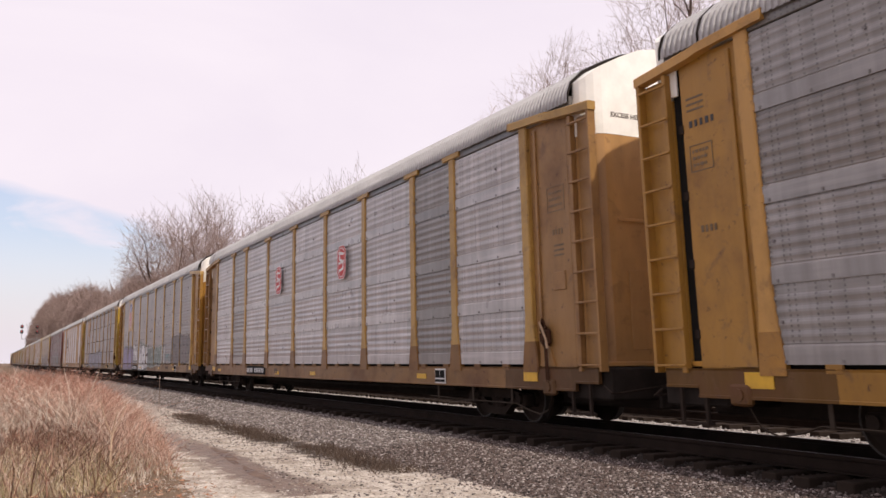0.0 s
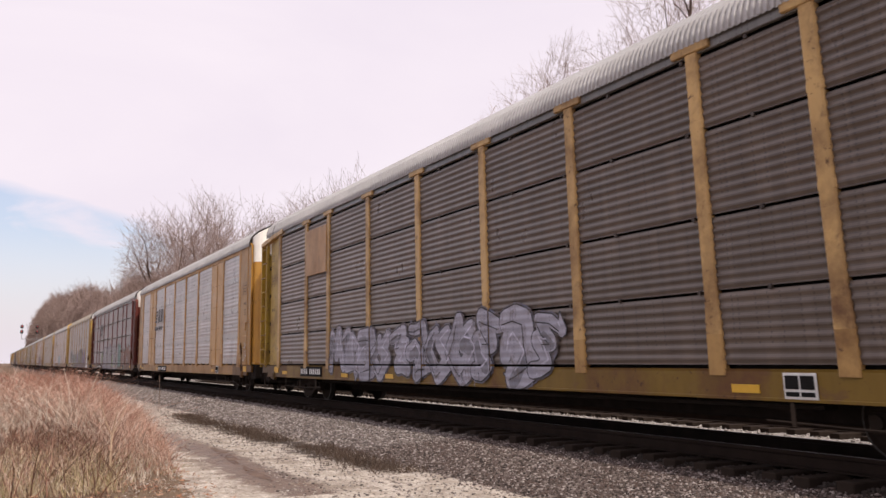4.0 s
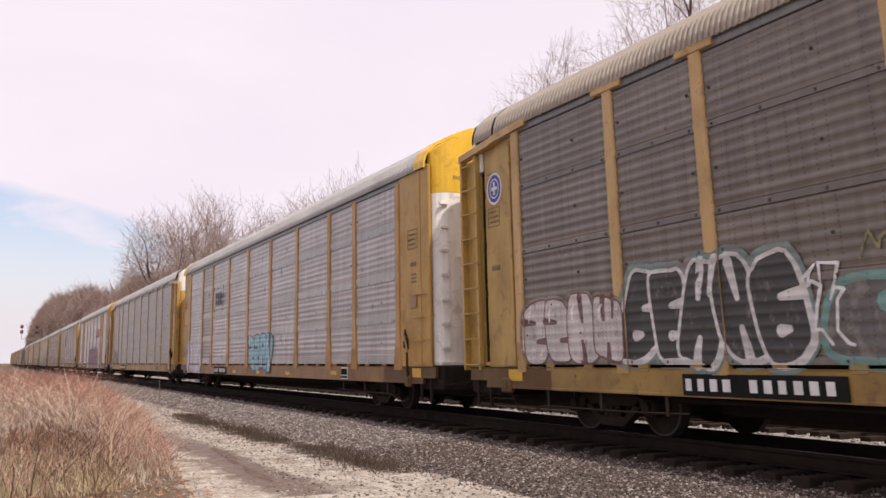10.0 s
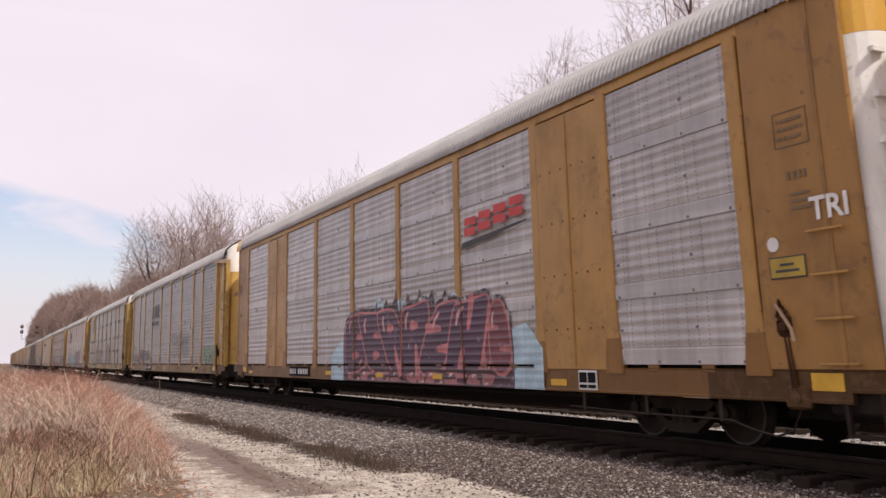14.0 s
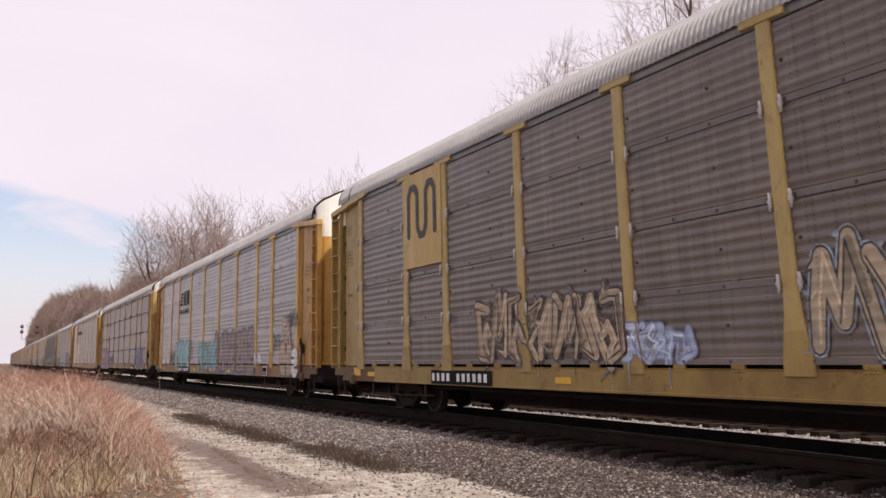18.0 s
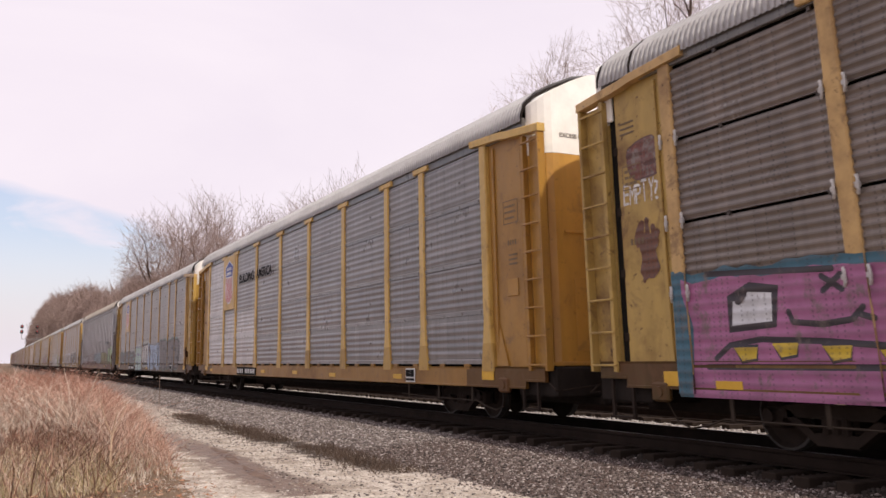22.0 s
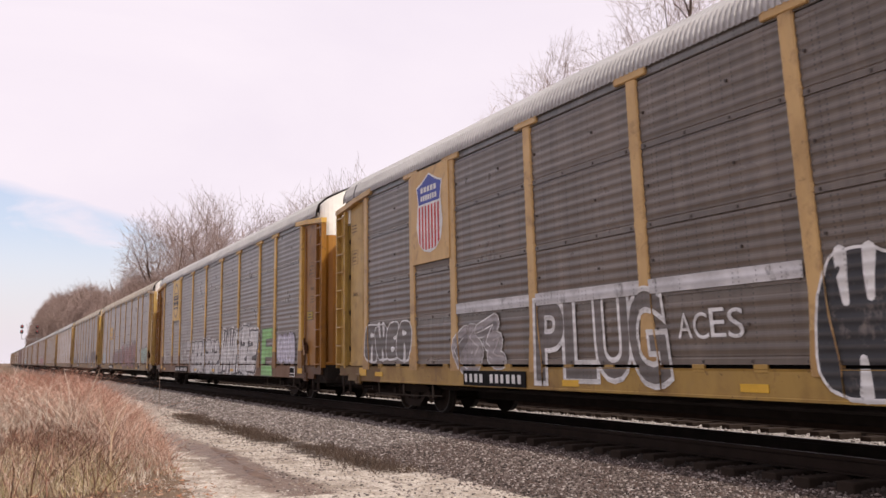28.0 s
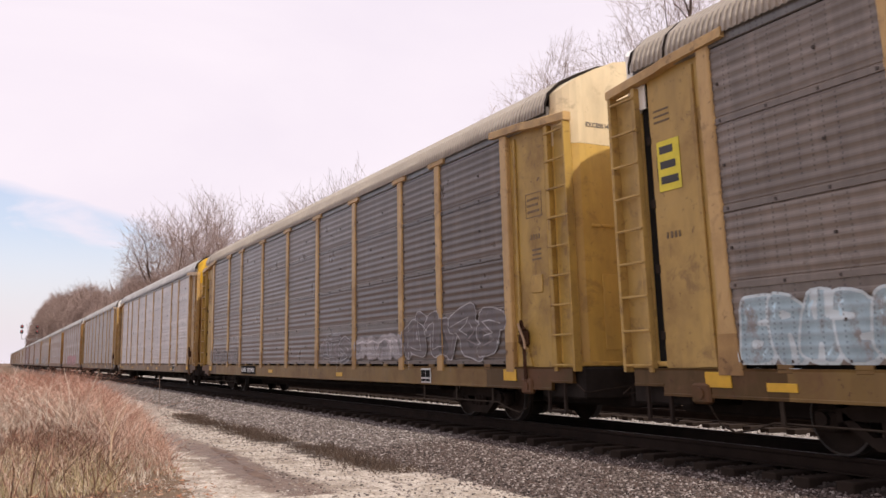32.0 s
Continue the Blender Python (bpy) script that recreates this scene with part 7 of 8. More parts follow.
             art=[(logo_plate, -9.08, -7.28, 2.9, 4.86, car_paint((0.62, 0.39, 0.06), 0.15)), (oval_emblem, -8.18, 3.88, 1.7, car_paint((0.62, 0.39, 0.06), 0.15), car_paint((0.30, 0.16, 0.04), 0.3)), (block_logo, -8.78, 3.62, 1.2, LETTER_DARK), (number_plate, -7.9, 0.46, 2.9), (scrawl, -6.9, -6.2, 0.85, 1.2, 3, W, 181, 0.017), (scrawl, -6.85, -6.5, 1.2, 1.75, 1, W, 187, 0.017), (scrawl, -5.9, -5.4, 1.25, 1.5, 2, W, 188, 0.016), (scrawl, -5.3, -4.6, 0.9, 1.3, 3, W, 189, 0.017), (scrawl, -5.3, -4.6, 1.5, 1.85, 3, W, 190, 0.017), (scrawl, -11.5, -10.7, 1.0, 1.4, 2, W, 182),
                  (throw_up, -4.2, 1.4, 0.42, 1.75, 7, (0.55, 0.54, 0.53), K, (0.62, 0.61, 0.60), 183, 0.045, 0.1, 0.3), (throw_up, 1.7, 7.0, 0.42, 2.1, 5, (0.62, 0.61, 0.60), K, W, 184, 0.05, 0.25, 0.25), (painted_word, "E", 7.65, 8.9, 0.46, 1.9, (0.22, 0.50, 0.16), (0.10, 0.13, 0.08), None, 185, 0.035, 0.015, 0.15, "bright green sprayed block shape"), (throw_up, 9.55, 11.25, 0.87, 1.72, 3, (0.56, 0.54, 0.62), (0.40, 0.38, 0.48), None, 186, 0.03)]),
    19: dict(label="tan car carrier with dark sheets, cream roof and pink graffiti", steel=(0.62, 0.40, 0.12), posts=TAN, sheets=(0.225, 0.19, 0.168), foot=0.2, roof="cream", rust=0.4,
             art=[(notice_sheet, -12.95, -12.5, 3.15, 3.85), (block_logo, -6.6, 2.8, 1.6, REFLECTOR), (number_plate, -6.9, 0.46, 2.2), (throw_up, -11.6, -9.3, 0.86, 1.6, 5, (0.34, 0.45, 0.50), (0.55, 0.62, 0.64), None, 191, 0.035, 0.1, 0.35), (graffiti, -4.9, -0.1, 0.82, 1.75, 6, (0.38, 0.19, 0.18), (0.34, 0.26, 0.25), (0.16, 0.14, 0.14), 192, 0.32, (0.55, 0.44, 0.42), 0.12, "", 0.6),
                  (graffiti, 0.1, 6.9, 0.5, 2.1, 8, (0.44, 0.19, 0.18), (0.12, 0.07, 0.075), (0.08, 0.10, 0.20), 193, 0.34, (0.60, 0.50, 0.46), 0.3, "", 0.42), (graffiti, 0.6, 6.5, 1.5, 2.25, 7, (0.52, 0.44, 0.40), (0.08, 0.09, 0.16), None, 195, 0.26, (0.7, 0.6, 0.55), 0.3, "", 0.4), (graffiti, 9.3, 11.7, 0.85, 1.8, 4, (0.36, 0.50, 0.42), (0.04, 0.06, 0.05), None, 194, 0.36)]),
    20: dict(label="yellow car carrier with dark sheets and faded white graffiti", steel=(0.60, 0.38, 0.09), posts=TAN, sheets=UMBER, foot=0.13, rust=0.5, roof="cream", cap=(0.72, 0.58, 0.36),
             art=[(number_plate, -6.8), (graffiti, -11.9, -7.6, 0.85, 1.4, 5, (0.2, 0.18, 0.17), (0.3, 0.28, 0.27), None, 201), (graffiti, 1.9, 4.1, 0.85, 1.6, 3, (0.16, 0.14, 0.14), (0.45, 0.44, 0.44), None, 202), (graffiti, 4.5, 7.3, 0.9, 1.5, 4, (0.40, 0.37, 0.37), (0.3, 0.27, 0.27), None, 203, 0.5),
                  (graffiti, 7.5, 11.8, 0.82, 1.9, 4, (0.13, 0.11, 0.11), (0.45, 0.43, 0.43), None, 204, 0.36)]),
    21: dict(label="light grey car carrier with faded golden frame", steel=TAN, sheets=(0.60, 0.58, 0.59), caps=False, cap=(0.72, 0.43, 0.03)),
    22: dict(label="tan car carrier with dark side sheets", steel=TAN, sheets=DARK),
}


def far_spec(k):
    """The cars that only pass in the distance."""
    tone = [(LIGHT, OCHRE), (DARK, TAN), ((0.30, 0.285, 0.29), GOLD), (UMBER, TAN), (LIGHT, TAN), (DARK, RED_BROWN)][(k * 5 + k // 3) % 6]
    words = {LIGHT: "light grey", DARK: "dark grey", UMBER: "dark brown"}.get(tone[0], "mid-grey")
    art = [(graffiti, -8.0 + (k % 3) * 2.0, 2.0 + (k % 4) * 2.0, 0.6, 1.8, 6, [W, SILVER, CYAN, PINK][k % 4], K, None, 300 + k, 0.4)] if k % 3 else []
    return dict(label="far-off car carrier with %s side sheets" % words, steel=tone[1], sheets=tone[0], art=art, foot=0.18)


# the train follows the line, gaining a little speed
FIRST, COUNT = 4.12, 39
SLACK = {5: 0.13}   # couplers pushed in


def rolled(t):
    u = t / 32.0
    return 531.80 * u + 15.64 * u ** 2 + 10.16 * u ** 3 - 9.17 * u ** 4


def car_pose(k, t):
    x, y, h = on_line(FIRST - PITCH * k + SLACK.get(k, 0.0) + rolled(t))
    return pose(x, y, RAIL_Z, 0, 0, h)


for k in range(COUNT):
    CARS.append(car(k, SPECS.get(k) or far_spec(k)))
    CARS[-1].matrix_basis = car_pose(k, 0)


# ---- brush, trees and distance ----
def strips(name, roots, tips, bends, widths, material, label, category, kind="stuff"):
    """Thin tapering stems, each a strip of three quads from root to tip. All arrays are (n, 3); widths (n,)."""
    n = len(roots)
    rng = np.random.default_rng(9)
    way = rng.normal(size=(n, 3))
    way[:, 2] *= 0.2
    way /= np.linalg.norm(way, axis=1)[:, None]
    pts = []
    for t in (0.0, 0.35, 0.7, 1.0):
        c = roots * (1 - t) ** 2 + 2 * bends * t * (1 - t) + tips * t * t
        w = (widths * (1 - 0.75 * t))[:, None]
        pts += [c - way * w, c + way * w]
    v = np.stack(pts, 1).reshape(-1, 3)
    q = np.array([(0, 1, 3, 2), (2, 3, 5, 4), (4, 5, 7, 6)])
    f = (q[None] + 8 * np.arange(n)[:, None, None]).reshape(-1, 4)
    me = bpy.data.meshes.new(name)
    me.vertices.add(len(v))
    me.vertices.foreach_set("co", v.astype(np.float32).ravel())
    me.loops.add(f.size)
    me.loops.foreach_set("vertex_index", f.astype(np.int32).ravel())
    me.polygons.add(len(f))
    me.polygons.foreach_set("loop_start", np.arange(0, f.size, 4, dtype=np.int32))
    me.update(calc_edges=True)
    me.materials.append(None)
    return thing(name, me, material, label, category, kind=kind)


def brush_edge(x):
    """The side of the brush towards the road, as y."""
    return np.interp(x, [-60, -41, -27, -17.8, -13.2, -11], [5.4, 4.75, 3.65, 2.8, 2.35, 1.95])


def hollow(x, y):
    """Low, thin spots in the brush, where dark-coloured undergrowth stands for shade."""
    return np.clip(1.3 - np.hypot((x + 15.0) / 2.2, (y - 0.75) / 0.85), 0, 1) + np.clip(1.2 - np.hypot((x + 13.4) / 0.8, (y - 2.0) / 0.3), 0, 1)


def brush_height(x, y):
    edge = brush_edge(x) - y
    lump = 0.5 + 0.5 * np.sin(x * 1.3 + 1.7 * np.sin(y * 0.9)) * np.sin(y * 1.7 + 0.6 * x)
    front = np.clip((-x - 11.6) / 3.6, 0.15, 1.0)
    return np.clip(0.35 + 0.55 * edge, 0.2, 1.16) * (0.58 + 0.56 * lump) * front * (1 - 0.45 * np.minimum(hollow(x, y), 1))


def brush_fill(x, y):
    """How thick the brush stands: clumps with hollows between them."""
    lump = 0.5 + 0.5 * np.sin(x * 1.3 + 1.7 * np.sin(y * 0.9)) * np.sin(y * 1.7 + 0.6 * x)
    return np.clip((lump - 0.22) * 2.2, 0.06, 1.0) * (1 - 0.9 * hollow(x, y))


def build_brush():
    rng = np.random.default_rng(11)
    rust = blade_mat("dry_brush", [(0.05, 0.02, 0.015), (0.37, 0.155, 0.105), (0.55, 0.275, 0.19), (0.11, 0.045, 0.032), (0.43, 0.19, 0.13), (0.72, 0.46, 0.35)])
    # darker copy of the brush colours: the shade deep inside it, as colour
    shade_stems = blade_mat("shaded_brush", [(0.045, 0.02, 0.014), (0.11, 0.048, 0.033), (0.20, 0.09, 0.06), (0.34, 0.18, 0.12)])
    straw = blade_mat("straw", [(0.50, 0.38, 0.22), (0.70, 0.56, 0.38), (0.30, 0.29, 0.10), (0.42, 0.28, 0.17), (0.78, 0.68, 0.54)])
    for count, xr, mat, name, tall, lean, wide, label in (
            (11000, (-27, -11.3), rust, "dry_brush", 1.0, 0.8, 0.0040, "tangled rust-brown dry brush beside the access road"),
            (6500, (-24, -10.8), straw, "dry_grass", 0.55, 0.5, 0.0036, "straw-coloured dry grass among the brush"),
            (7000, (-25, -11.5), shade_stems, "dry_brush", 0.66, 0.7, 0.006, "red-brown undergrowth coloured dark for the shade inside the brush"),
            (16000, (-62, -27), rust, "dry_brush", 1.05, 0.7, 0.007, "rust-brown dry brush further along the track")):
        # stems stand in tufts, each with a lean of its own
        tufts = count // 30
        cx = rng.uniform(*xr, 3 * tufts)
        cy = brush_edge(cx) - np.where(cx > -27, 5.5, 9.0) * rng.random(3 * tufts) ** 1.25
        full = rng.random(3 * tufts) < np.where((cx > -27) & (mat is not shade_stems), brush_fill(cx, cy), 1.0)
        cx, cy = cx[full][:tufts], cy[full][:tufts]
        tufts = len(cx)
        own, ch = rng.normal(0, 0.45, (tufts, 2)), rng.uniform(0.62, 1.18, tufts)
        pick = rng.integers(0, tufts, count)
        off = rng.normal(0, 0.17, (count, 2))
        x, y = cx[pick] + off[:, 0], cy[pick] + off[:, 1]
        h = brush_height(x, y) * tall * ch[pick] * rng.uniform(0.45, 1.12, count)
        roots = np.stack([x, y, np.zeros(count)], 1)
        d = (rng.normal(0, lean * 0.7, (count, 2)) + own[pick] + off * 2.0) * h[:, None]
        tips = roots + np.stack([d[:, 0], d[:, 1] + 0.12 * h, h], 1)
        bends = roots + np.stack([d[:, 0] * 0.15, d[:, 1] * 0.15, h * 0.62], 1)
        strips(name, roots, tips, bends, wide * rng.uniform(0.6, 1.5, count), mat, label, "brush")
    # short dark stems put the hollow's shade into their colour
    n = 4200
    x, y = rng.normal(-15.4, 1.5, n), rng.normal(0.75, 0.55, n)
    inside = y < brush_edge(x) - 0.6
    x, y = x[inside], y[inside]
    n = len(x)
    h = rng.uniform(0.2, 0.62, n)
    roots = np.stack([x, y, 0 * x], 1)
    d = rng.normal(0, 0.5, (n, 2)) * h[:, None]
    strips("dry_brush", roots, roots + np.stack([d[:, 0], d[:, 1], h], 1), roots + np.stack([0.2 * d[:, 0], 0.2 * d[:, 1], 0.6 * h], 1), 0.007 * rng.uniform(0.5, 1.5, n), shade_stems, "low undergrowth coloured dark for the shade in a hollow of the brush", "brush")
    n = 6500
    x, y = rng.uniform(-15.5, -11.6, n), rng.uniform(-1.6, 1.5, n)
    h = rng.uniform(0.14, 0.46, n) * np.clip((-x - 10.8) / 2.0, 0.4, 1.0)
    roots = np.stack([x, y, 0 * x], 1)
    d = rng.normal(0, 0.7, (n, 2)) * h[:, None]
    strips("dry_grass", roots, roots + np.stack([d[:, 0], d[:, 1], h], 1), roots + np.stack([0.2 * d[:, 0], 0.2 * d[:, 1], 0.7 * h], 1), 0.004 * rng.uniform(0.5, 1.5, n), straw, "pale flattened grass in front of the brush", "grass")
    # fine twigs that fork in the brush
    fine = blade_mat("fine_twigs", [(0.30, 0.15, 0.105), (0.50, 0.28, 0.20), (0.66, 0.44, 0.34), (0.42, 0.21, 0.15), (0.76, 0.58, 0.47)])
    n = 42000
    x = rng.uniform(-26, -11.8, n)
    y = brush_edge(x) - 4.6 * rng.random(n) ** 1.2
    thick = rng.random(n) < brush_fill(x, y)
    x, y = x[thick], y[thick]
    n = len(x)
    h = brush_height(x, y)
    z = h * rng.uniform(0.3, 0.95, n)
    roots = np.stack([x, y, z], 1)
    d = rng.normal(0, 1, (n, 3)) * np.array([0.2, 0.2, 0.14]) + np.array([0, 0, 0.10])
    strips("dry_twigs", roots, roots + d, roots + d * 0.5 + np.array([0, 0, 0.03]), 0.0024 * rng.uniform(0.6, 1.4, n), fine, "fine dry side twigs of the brush", "brush")
    # pale canes
    n = 3000
    pale = blade_mat("pale_canes", [(0.60, 0.50, 0.40), (0.72, 0.64, 0.54), (0.50, 0.36, 0.26)])
    x = rng.uniform(-19, -11.8, n)
    y = brush_edge(x) - 3.8 * rng.random(n)
    h = brush_height(x, y) * rng.uniform(0.7, 1.25, n)
    roots = np.stack([x, y, 0 * x], 1)
    d = rng.normal(0, 0.55, (n, 2)) * h[:, None]
    strips("pale_canes", roots, roots + np.stack([d[:, 0], d[:, 1] - 0.25 * h, h], 1), roots + np.stack([0.1 * d[:, 0], 0.1 * d[:, 1], 0.6 * h], 1), 0.0062 * rng.uniform(0.5, 1.6, n), pale, "pale bare canes standing in the brush", "brush")
    # fallen leaves at its foot
    n = 1500
    x, y = rng.uniform(-14.5, -9.5, n), rng.uniform(-1.2, 2.6, n)
    roots = np.stack([x, y, 0.012 + 0.02 * rng.random(n)], 1)
    d = np.stack([rng.normal(0, 0.035, n), rng.normal(0, 0.035, n), rng.uniform(0, 0.02, n)], 1)
    leaf = blade_mat("leaf_litter", [(0.30, 0.11, 0.05), (0.45, 0.22, 0.12), (0.55, 0.34, 0.22)])
    strips("leaf_litter", roots, roots + d, roots + d * 0.5, 0.016 * rng.uniform(0.6, 1.3, n), leaf, "fallen brown leaves on the grit", "leaves")
    # low litter and weeds at the foot of the stone bed
    n = 9000
    x = -11.9 - 16 * rng.random(n)
    y = 5.6 + 0.02 * x + rng.normal(0, 0.24, n) + 0.12 * np.sin(x * 1.1)
    keep = (np.sin(x * 0.9 + 1.0) + np.sin(x * 2.3)) > -1.2
    x, y = x[keep], y[keep]
    n = len(x)
    roots = np.stack([x, y, 0 * x + 0.01], 1)
    d = np.stack([rng.normal(0, 0.05, n), rng.normal(0, 0.05, n), rng.uniform(0.01, 0.11, n)], 1)
    weeds = blade_mat("dead_weeds", [(0.022, 0.014, 0.011), (0.06, 0.038, 0.027), (0.036, 0.023, 0.016)])
    strips("dead_weeds", roots, roots + d, roots + d * 0.5, 0.006 * rng.uniform(0.6, 1.4, n), weeds, "dark dead weeds along the foot of the stone bed", "weeds")


def build_sapling():
    sh = Shape()
    x, y = -12.8, 1.47
    sh.tube([(x, y, 0), (x + 0.01, y - 0.01, 0.35), (x, y + 0.0, 0.62)], [0.017, 0.014, 0.012], 6)
    for a, b, h in ((-0.05, -0.17, 1.08), (0.02, 0.17, 1.05), (0.1, 0.05, 0.95)):
        sh.tube([(x, y, 0.60), (x + 0.3 * a, y + 0.5 * b, 0.78), (x + a, y + b, h)], [0.009, 0.007, 0.004], 5)
    thing("bare_sapling", sh.mesh("bare_sapling"), plain("sapling_bark", (0.50, 0.36, 0.25), 0.8), "bare forked sapling standing in dry brush", "sapling")
    sh = Shape()
    sh.tube([(-30.9, 4.95, 0), (-30.9, 4.96, 0.6), (-30.95, 4.94, 1.15)], [0.012, 0.010, 0.004], 5)
    thing("thin_stake", sh.mesh("thin_stake"), plain("stake", (0.20, 0.14, 0.11), 0.8), "thin dark stem standing at the road's edge", "stem")


def grow(seed, wide, levels, twig, low=0.16, kids=(6, 5, 5, 4, 4), thick=0.016):
    """A bare tree one metre tall: a trunk that forks into spreading limbs, and a round crown of fine twigs."""
    rng = random.Random(seed)
    wood, crown = Shape(), Shape()
    mid, high = 0.5 * (1 + low), 0.5 * (1 - low)
    lobes = [(rng.uniform(0, 6.283), rng.uniform(0.75, 1.0)) for _ in range(5)]

    def reach(p, d):
        """How far it is to the outside of the crown."""
        turn = math.atan2(d.y, d.x)
        k = max(q * (0.82 + 0.18 * math.cos(turn - a)) for a, q in lobes)
        o = Vector((p.x / wide, p.y / wide, (p.z - mid) / high)) / k
        v = Vector((d.x / wide, d.y / wide, d.z / high)) / k
        a, b, c = v.dot(v), 2 * o.dot(v), o.dot(o) - 1
        q = b * b - 4 * a * c
        return max((-b + math.sqrt(q)) / (2 * a), 0.03) if q > 0 else 0.03

    def limb(p, d, r, level):
        far = reach(p, d)
        length = far * (rng.uniform(0.50, 0.72) if level < 2 else rng.uniform(0.42, 0.66) if level < levels else rng.uniform(0.7, 1.08))
        if level == 0:
            length = max(rng.uniform(0.34, 0.44), low * 1.04)
        length = min(length, (0.9, 0.42, 0.30, 0.20, 0.15, 0.12)[level])
        steps = (5, 5, 4, 3, 2, 2)[level]
        bow = (0.10, 0.22, 0.26, 0.24, 0.2, 0.2)[level]
        pts, rad, q, v = [tuple(p)], [r], p.copy(), d.copy()
        for i in range(steps):
            v = (v + Vector((rng.uniform(-bow, bow), rng.uniform(-bow, bow), rng.uniform(-0.06, 0.14)))).normalized()
            q = q + v * (length / steps)
            pts.append(tuple(q))
            rad.append(r * (1 - 0.5 * (i + 1) / steps))
        (wood if level < 3 else crown).tube(pts, rad, (8, 6, 5, 3, 3, 3)[level], caps=False)
        if level >= levels:
            return
        n = kids[level]
        for j in range(n):
            t = (0.45 if level == 0 else 0.22) + (0.55 if level == 0 else 0.78) * (j + rng.uniform(0.3, 1.0)) / n
            i = min(int(t * steps), steps - 1)
            base = Vector(pts[i]).lerp(Vector(pts[i + 1]), t * steps - i)
            way = (Vector(pts[i + 1]) - Vector(pts[i])).normalized()
            turn = 2.4 * j + rng.uniform(-0.5, 0.5)
            lean = rng.uniform(0.5, 1.05)
            w = way.orthogonal().normalized()
            side = w * math.cos(turn) + way.cross(w) * math.sin(turn)
            dirn = (way * math.cos(lean) + side * math.sin(lean) + Vector((0, 0, 0.10))).normalized()
            limb(base, dirn, max(rad[i] * rng.uniform(0.45, 0.66), twig), level + 1)

    limb(Vector((0, 0, -0.02)), Vector((0, 0, 1)), thick, 0)
    return wood.mesh("trunk", 1, True), crown.mesh("crown")


def build_trees():
    bark = plain("bark", (0.105, 0.072, 0.06), 0.9, 0, 0.35, 1.5)
    near_twigs = blade_mat("twigs", [(0.24, 0.17, 0.155), (0.38, 0.285, 0.26), (0.52, 0.42, 0.39)])
    twigs = blade_mat("pale_twigs", [(0.16, 0.108, 0.095), (0.25, 0.18, 0.16), (0.40, 0.31, 0.285)])

    def stand(name, kinds, spots, skin, label, group, seed=5):
        """Trees of a few kinds at (x, y, height)."""
        rng = random.Random(seed)
        protos = []
        for wood, crown in kinds:
            t = new(name)
            tagged(t, label, "tree", group)
            part("trunk", wood, bark, t)
            part("crown", crown, skin, t, "bare branching crown")
            protos.append((t, max(v.co.z for v in crown.vertices)))
        for i, (x, y, h) in enumerate(spots):
            m = pose(x, y, 0, 0, 0, rng.uniform(0, 360))
            t, full = protos[i % len(protos)]
            if i < len(protos):
                t.matrix_basis = m
            else:
                t = copy_thing(t, m)
            t.scale = (h / full, h / full, h / full)

    few, sparse = (6, 5, 4, 4, 3), (6, 5, 4, 3, 3)
    stand("bare_tree", [grow(3, 0.15, 5, 0.0004, 0.58, sparse, 0.011), grow(8, 0.16, 5, 0.0004, 0.6, sparse, 0.011), grow(14, 0.15, 5, 0.0004, 0.6, sparse, 0.011)],
          [(-43.8, 26, 16.8), (-41.4, 26, 18.5), (-37.8, 26.5, 19.1), (-34.4, 26, 18.1), (-30.9, 26, 20.5), (-26.5, 26.5, 21.5), (-22.5, 26, 22.0)], near_twigs, "leafless grey-brown tree just behind the railway line", "trees behind the line")
    stand("bare_tree", [grow(29, 0.27, 5, 0.0008, 0.2, few, 0.024), grow(33, 0.28, 5, 0.0008, 0.24, few, 0.024), grow(35, 0.26, 5, 0.0008, 0.25, few, 0.024)],
          [(-152, 24, 29.0), (-119, 24, 25.6), (-98, 24, 20.8), (-170, 24, 22.0), (-184, 23, 20.5), (-135, 27, 25.0),
           (-83, 24, 17.4), (-75.5, 24, 17.5), (-69, 24, 16.3), (-61.5, 24, 16.9)], twigs, "leafless spreading tree standing behind the railway line", "trees behind the line", 8)
    dense = blade_mat("thicket_twigs", [(0.17, 0.118, 0.105), (0.25, 0.178, 0.158), (0.35, 0.262, 0.232)])
    rng = random.Random(6)
    spots = []
    for i in range(120):
        x = -140 - 330 * (i / 119) ** 1.15 + rng.uniform(-4, 4)
        y = 19 + rng.uniform(-1.5, 5)
        h = float(np.interp(x, [-470, -430, -380, -301, -250, -200, -166, -141], [21, 26.0, 26.5, 23.5, 19.0, 15.4, 15.4, 15.4])) * (y / 19) * rng.uniform(0.80, 1.0)
        spots.append((x, y, h))
    stand("thicket_tree", [grow(41, 0.27, 5, 0.0018, 0.08, (6, 5, 4, 4, 3)), grow(57, 0.29, 5, 0.0018, 0.05, (6, 5, 4, 4, 3))], spots, dense, "dense brown leafless tree in the far thicket", "trees of the far thicket")
    # far woods along the horizon: many small upright sprays as one
    n = 9000
    r = np.random.default_rng(21)
    x = -440 - 900 * r.random(n)
    y = 30 + 130 * r.random(n) + (-x - 440) * 0.12
    h = 8 + 7 * r.random(n)
    roots = np.stack([x, y, 0 * x], 1)
    tips = roots + np.stack([r.normal(0, 2.0, n), r.normal(0, 2.0, n), h], 1)
    strips("far_woods", roots, tips, (roots + tips) / 2, 0.35 * r.uniform(0.6, 1.6, n), dense, "brown leafless woods on the horizon", "woods")


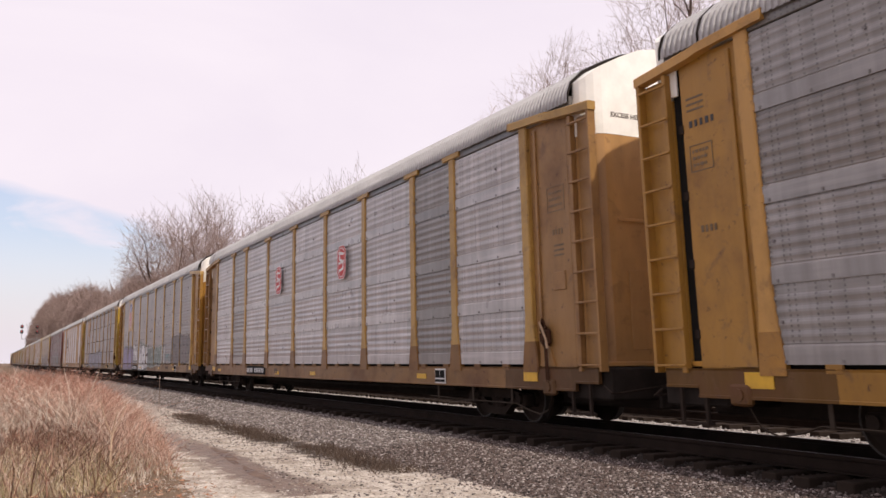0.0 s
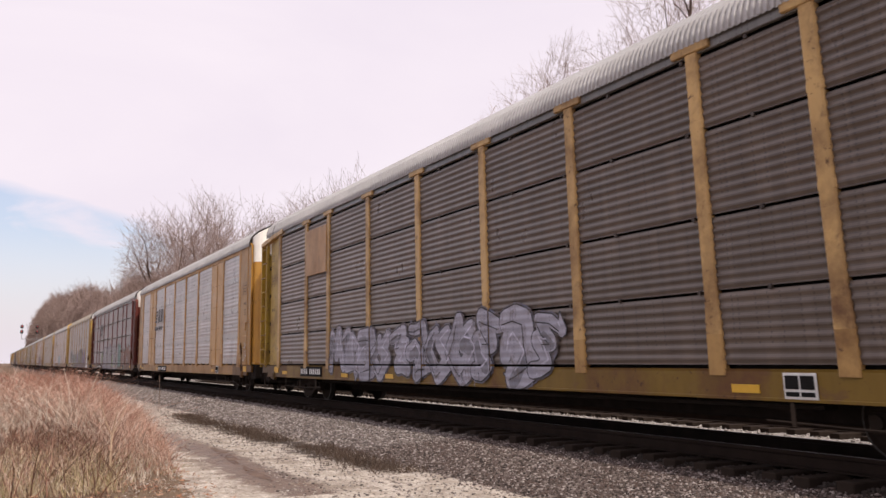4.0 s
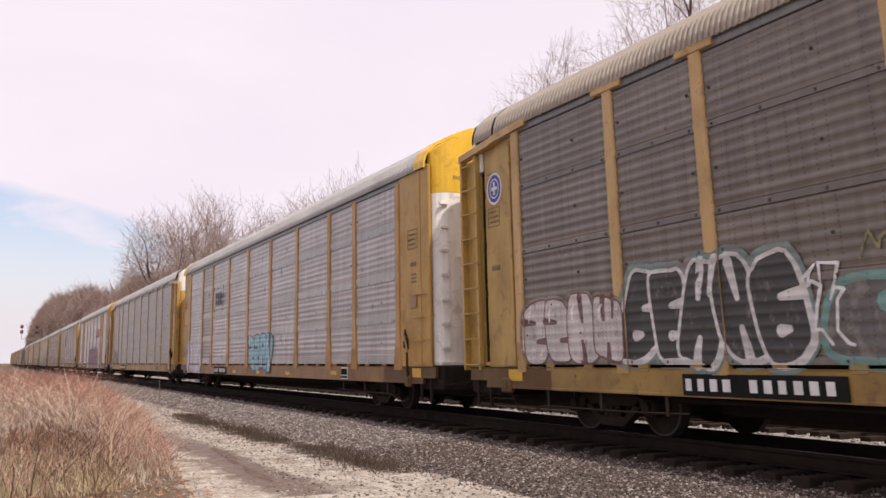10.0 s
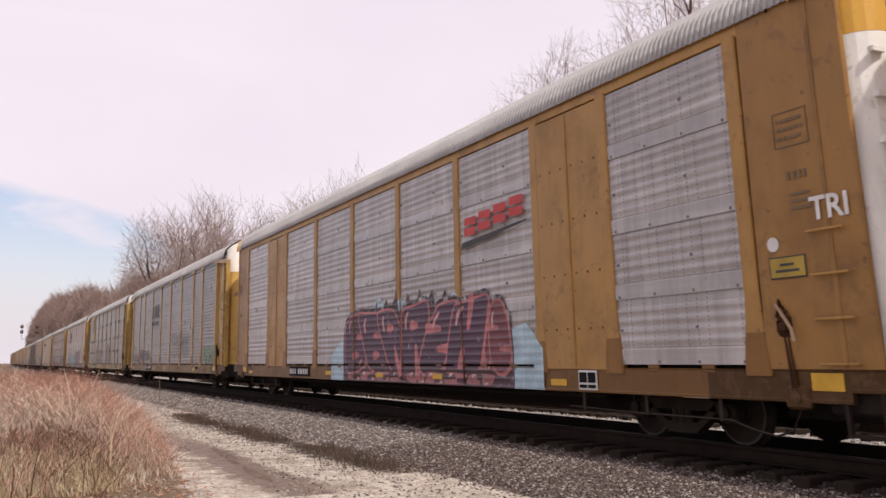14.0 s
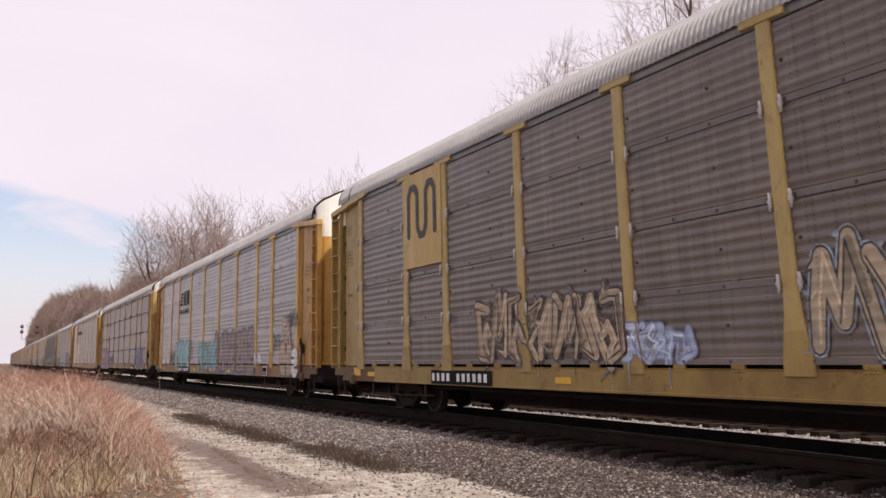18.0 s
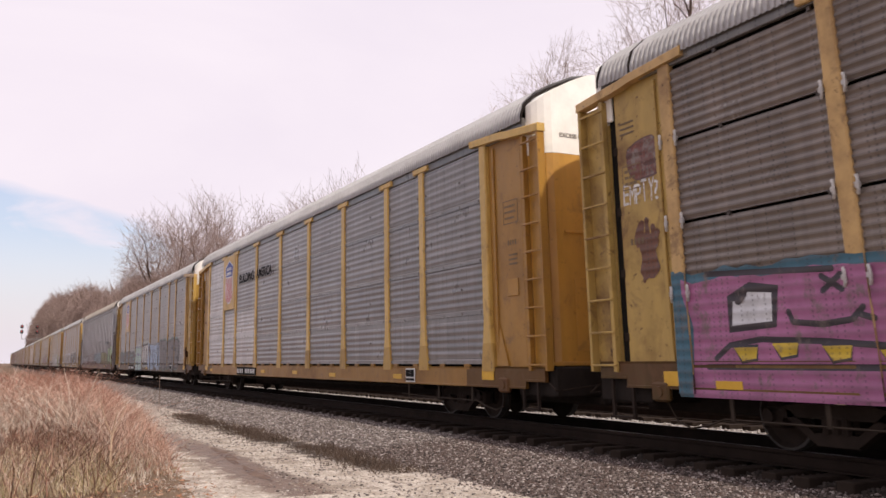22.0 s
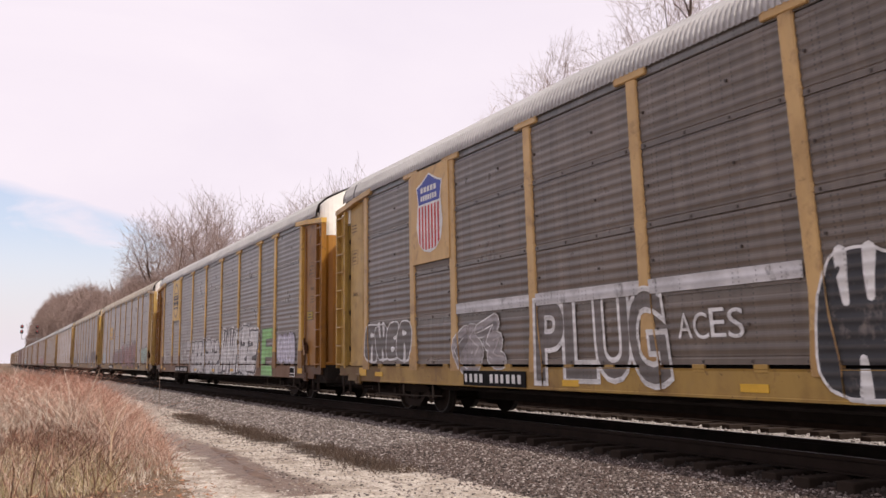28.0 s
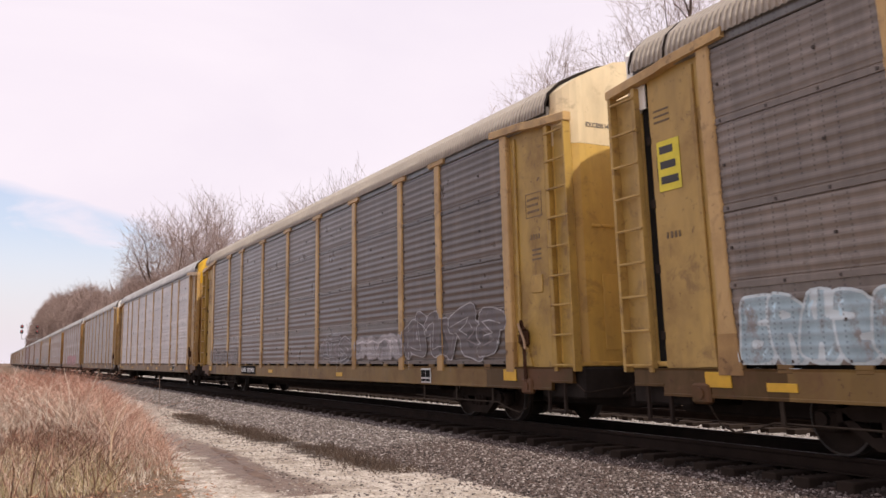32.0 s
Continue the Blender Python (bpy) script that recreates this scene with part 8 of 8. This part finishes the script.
def build_signals():
    """A signal bridge far along the line, with two heads above its beam."""
    root = new("signal_bridge")
    root.matrix_basis = pose(-250, 0, 0)
    tagged(root, "dark signal bridge with two lamp heads over the line", "signal")
    dark, grey = plain("signal_black", (0.02, 0.02, 0.02), 0.7), plain("signal_grey", (0.30, 0.28, 0.28), 0.6)
    for y in (13.4,):
        part("leg", flat_box(-0.12, 0.12, y - 0.12, y + 0.12, 0, 7.6, 0.02), grey, root)
    part("beam", flat_box(-0.08, 0.08, 6.1, 13.5, 7.45, 7.6, 0.02), grey, root)
    red = Nodes("signal_red")
    red.bsdf.inputs["Emission Color"].default_value = (1.0, 0.12, 0.12, 1)
    red.bsdf.inputs["Emission Strength"].default_value = 0.5
    lamp = red.done((0.5, 0.03, 0.03), 0.4)
    for y in (6.22, 9.7):
        part("mast", flat_box(-0.06, 0.06, y - 0.06, y + 0.06, 7.6, 11.4, 0.01), grey, root)
        for z in (9.3, 10.6):
            head = part("signal_head", flat_box(0.08, 0.35, y - 0.36, y + 0.36, z - 0.42, z + 0.42, 0.12), dark, root)
            sh = Shape()
            sh.tube([(0.33, y, z + 0.1), (0.38, y, z + 0.1)], 0.11, 12)
            part("lamp", sh.mesh("lamp"), lamp, head, "glowing red signal lamp")


def build_puddle():
    n = Nodes("puddle_water")
    n.bump(n.noise(n.coords(), 14.0, 3), 0.06, 0.004)
    mud = n.noise(n.coords(), 3.2, 5, 0.65)
    water = n.done(n.mix(n.ramp(mud, 0.4, 0.65), (0.085, 0.05, 0.036), (0.20, 0.135, 0.10)), n.ramp(mud, 0.36, 0.5, (0.22, 0.22, 0.22, 1), (0.9, 0.9, 0.9, 1)))
    n.bsdf.inputs["Specular IOR Level"].default_value = 0.35
    rng = random.Random(12)
    for cx, cy, a, b, tilt in ((-15.6, 3.62, 1.5, 0.10, -5), (-12.9, 3.42, 0.9, 0.09, -3)):
        pts = []
        for j in range(40):
            t = 2 * math.pi * j / 40
            k = 1 + 0.16 * math.sin(3 * t + cx) + 0.10 * math.sin(7 * t) + rng.uniform(-0.10, 0.10)
            u, v = a * k * math.cos(t), b * k * math.sin(t)
            c, s = math.cos(radians(tilt)), math.sin(radians(tilt))
            pts.append((cx + u * c - v * s, cy + u * s + v * c, 0.003))
        sh = Shape()
        sh.face(pts)
        thing("puddle", sh.mesh("puddle"), water, "wet brown mud lying in the wheel track", "puddle", kind="structure")


build_brush()
build_sapling()
build_trees()
build_signals()
build_puddle()


# ---- what moves ----
def motions():
    times = [2.0 * i for i in range(17)]
    for k, ob in enumerate(CARS):
        walk(ob, [(t, car_pose(k, t)) for t in times])
    # all wheels turn as the train rolls: one turning for every wheelset
    lead = WHEELSETS[0]
    walk(lead, [(i / FPS, pose(0, 0, 0, 0, math.degrees(rolled(i / FPS) / 0.42) % 360.0, 0)) for i in range(32 * FPS + 1)])
    act, slot = lead.animation_data.action, lead.animation_data.action_slot
    for ws in WHEELSETS[1:]:
        ws.rotation_mode = "QUATERNION"
        ws.animation_data_create()
        ws.animation_data.action = act
        ws.animation_data.action_slot = slot


motions()
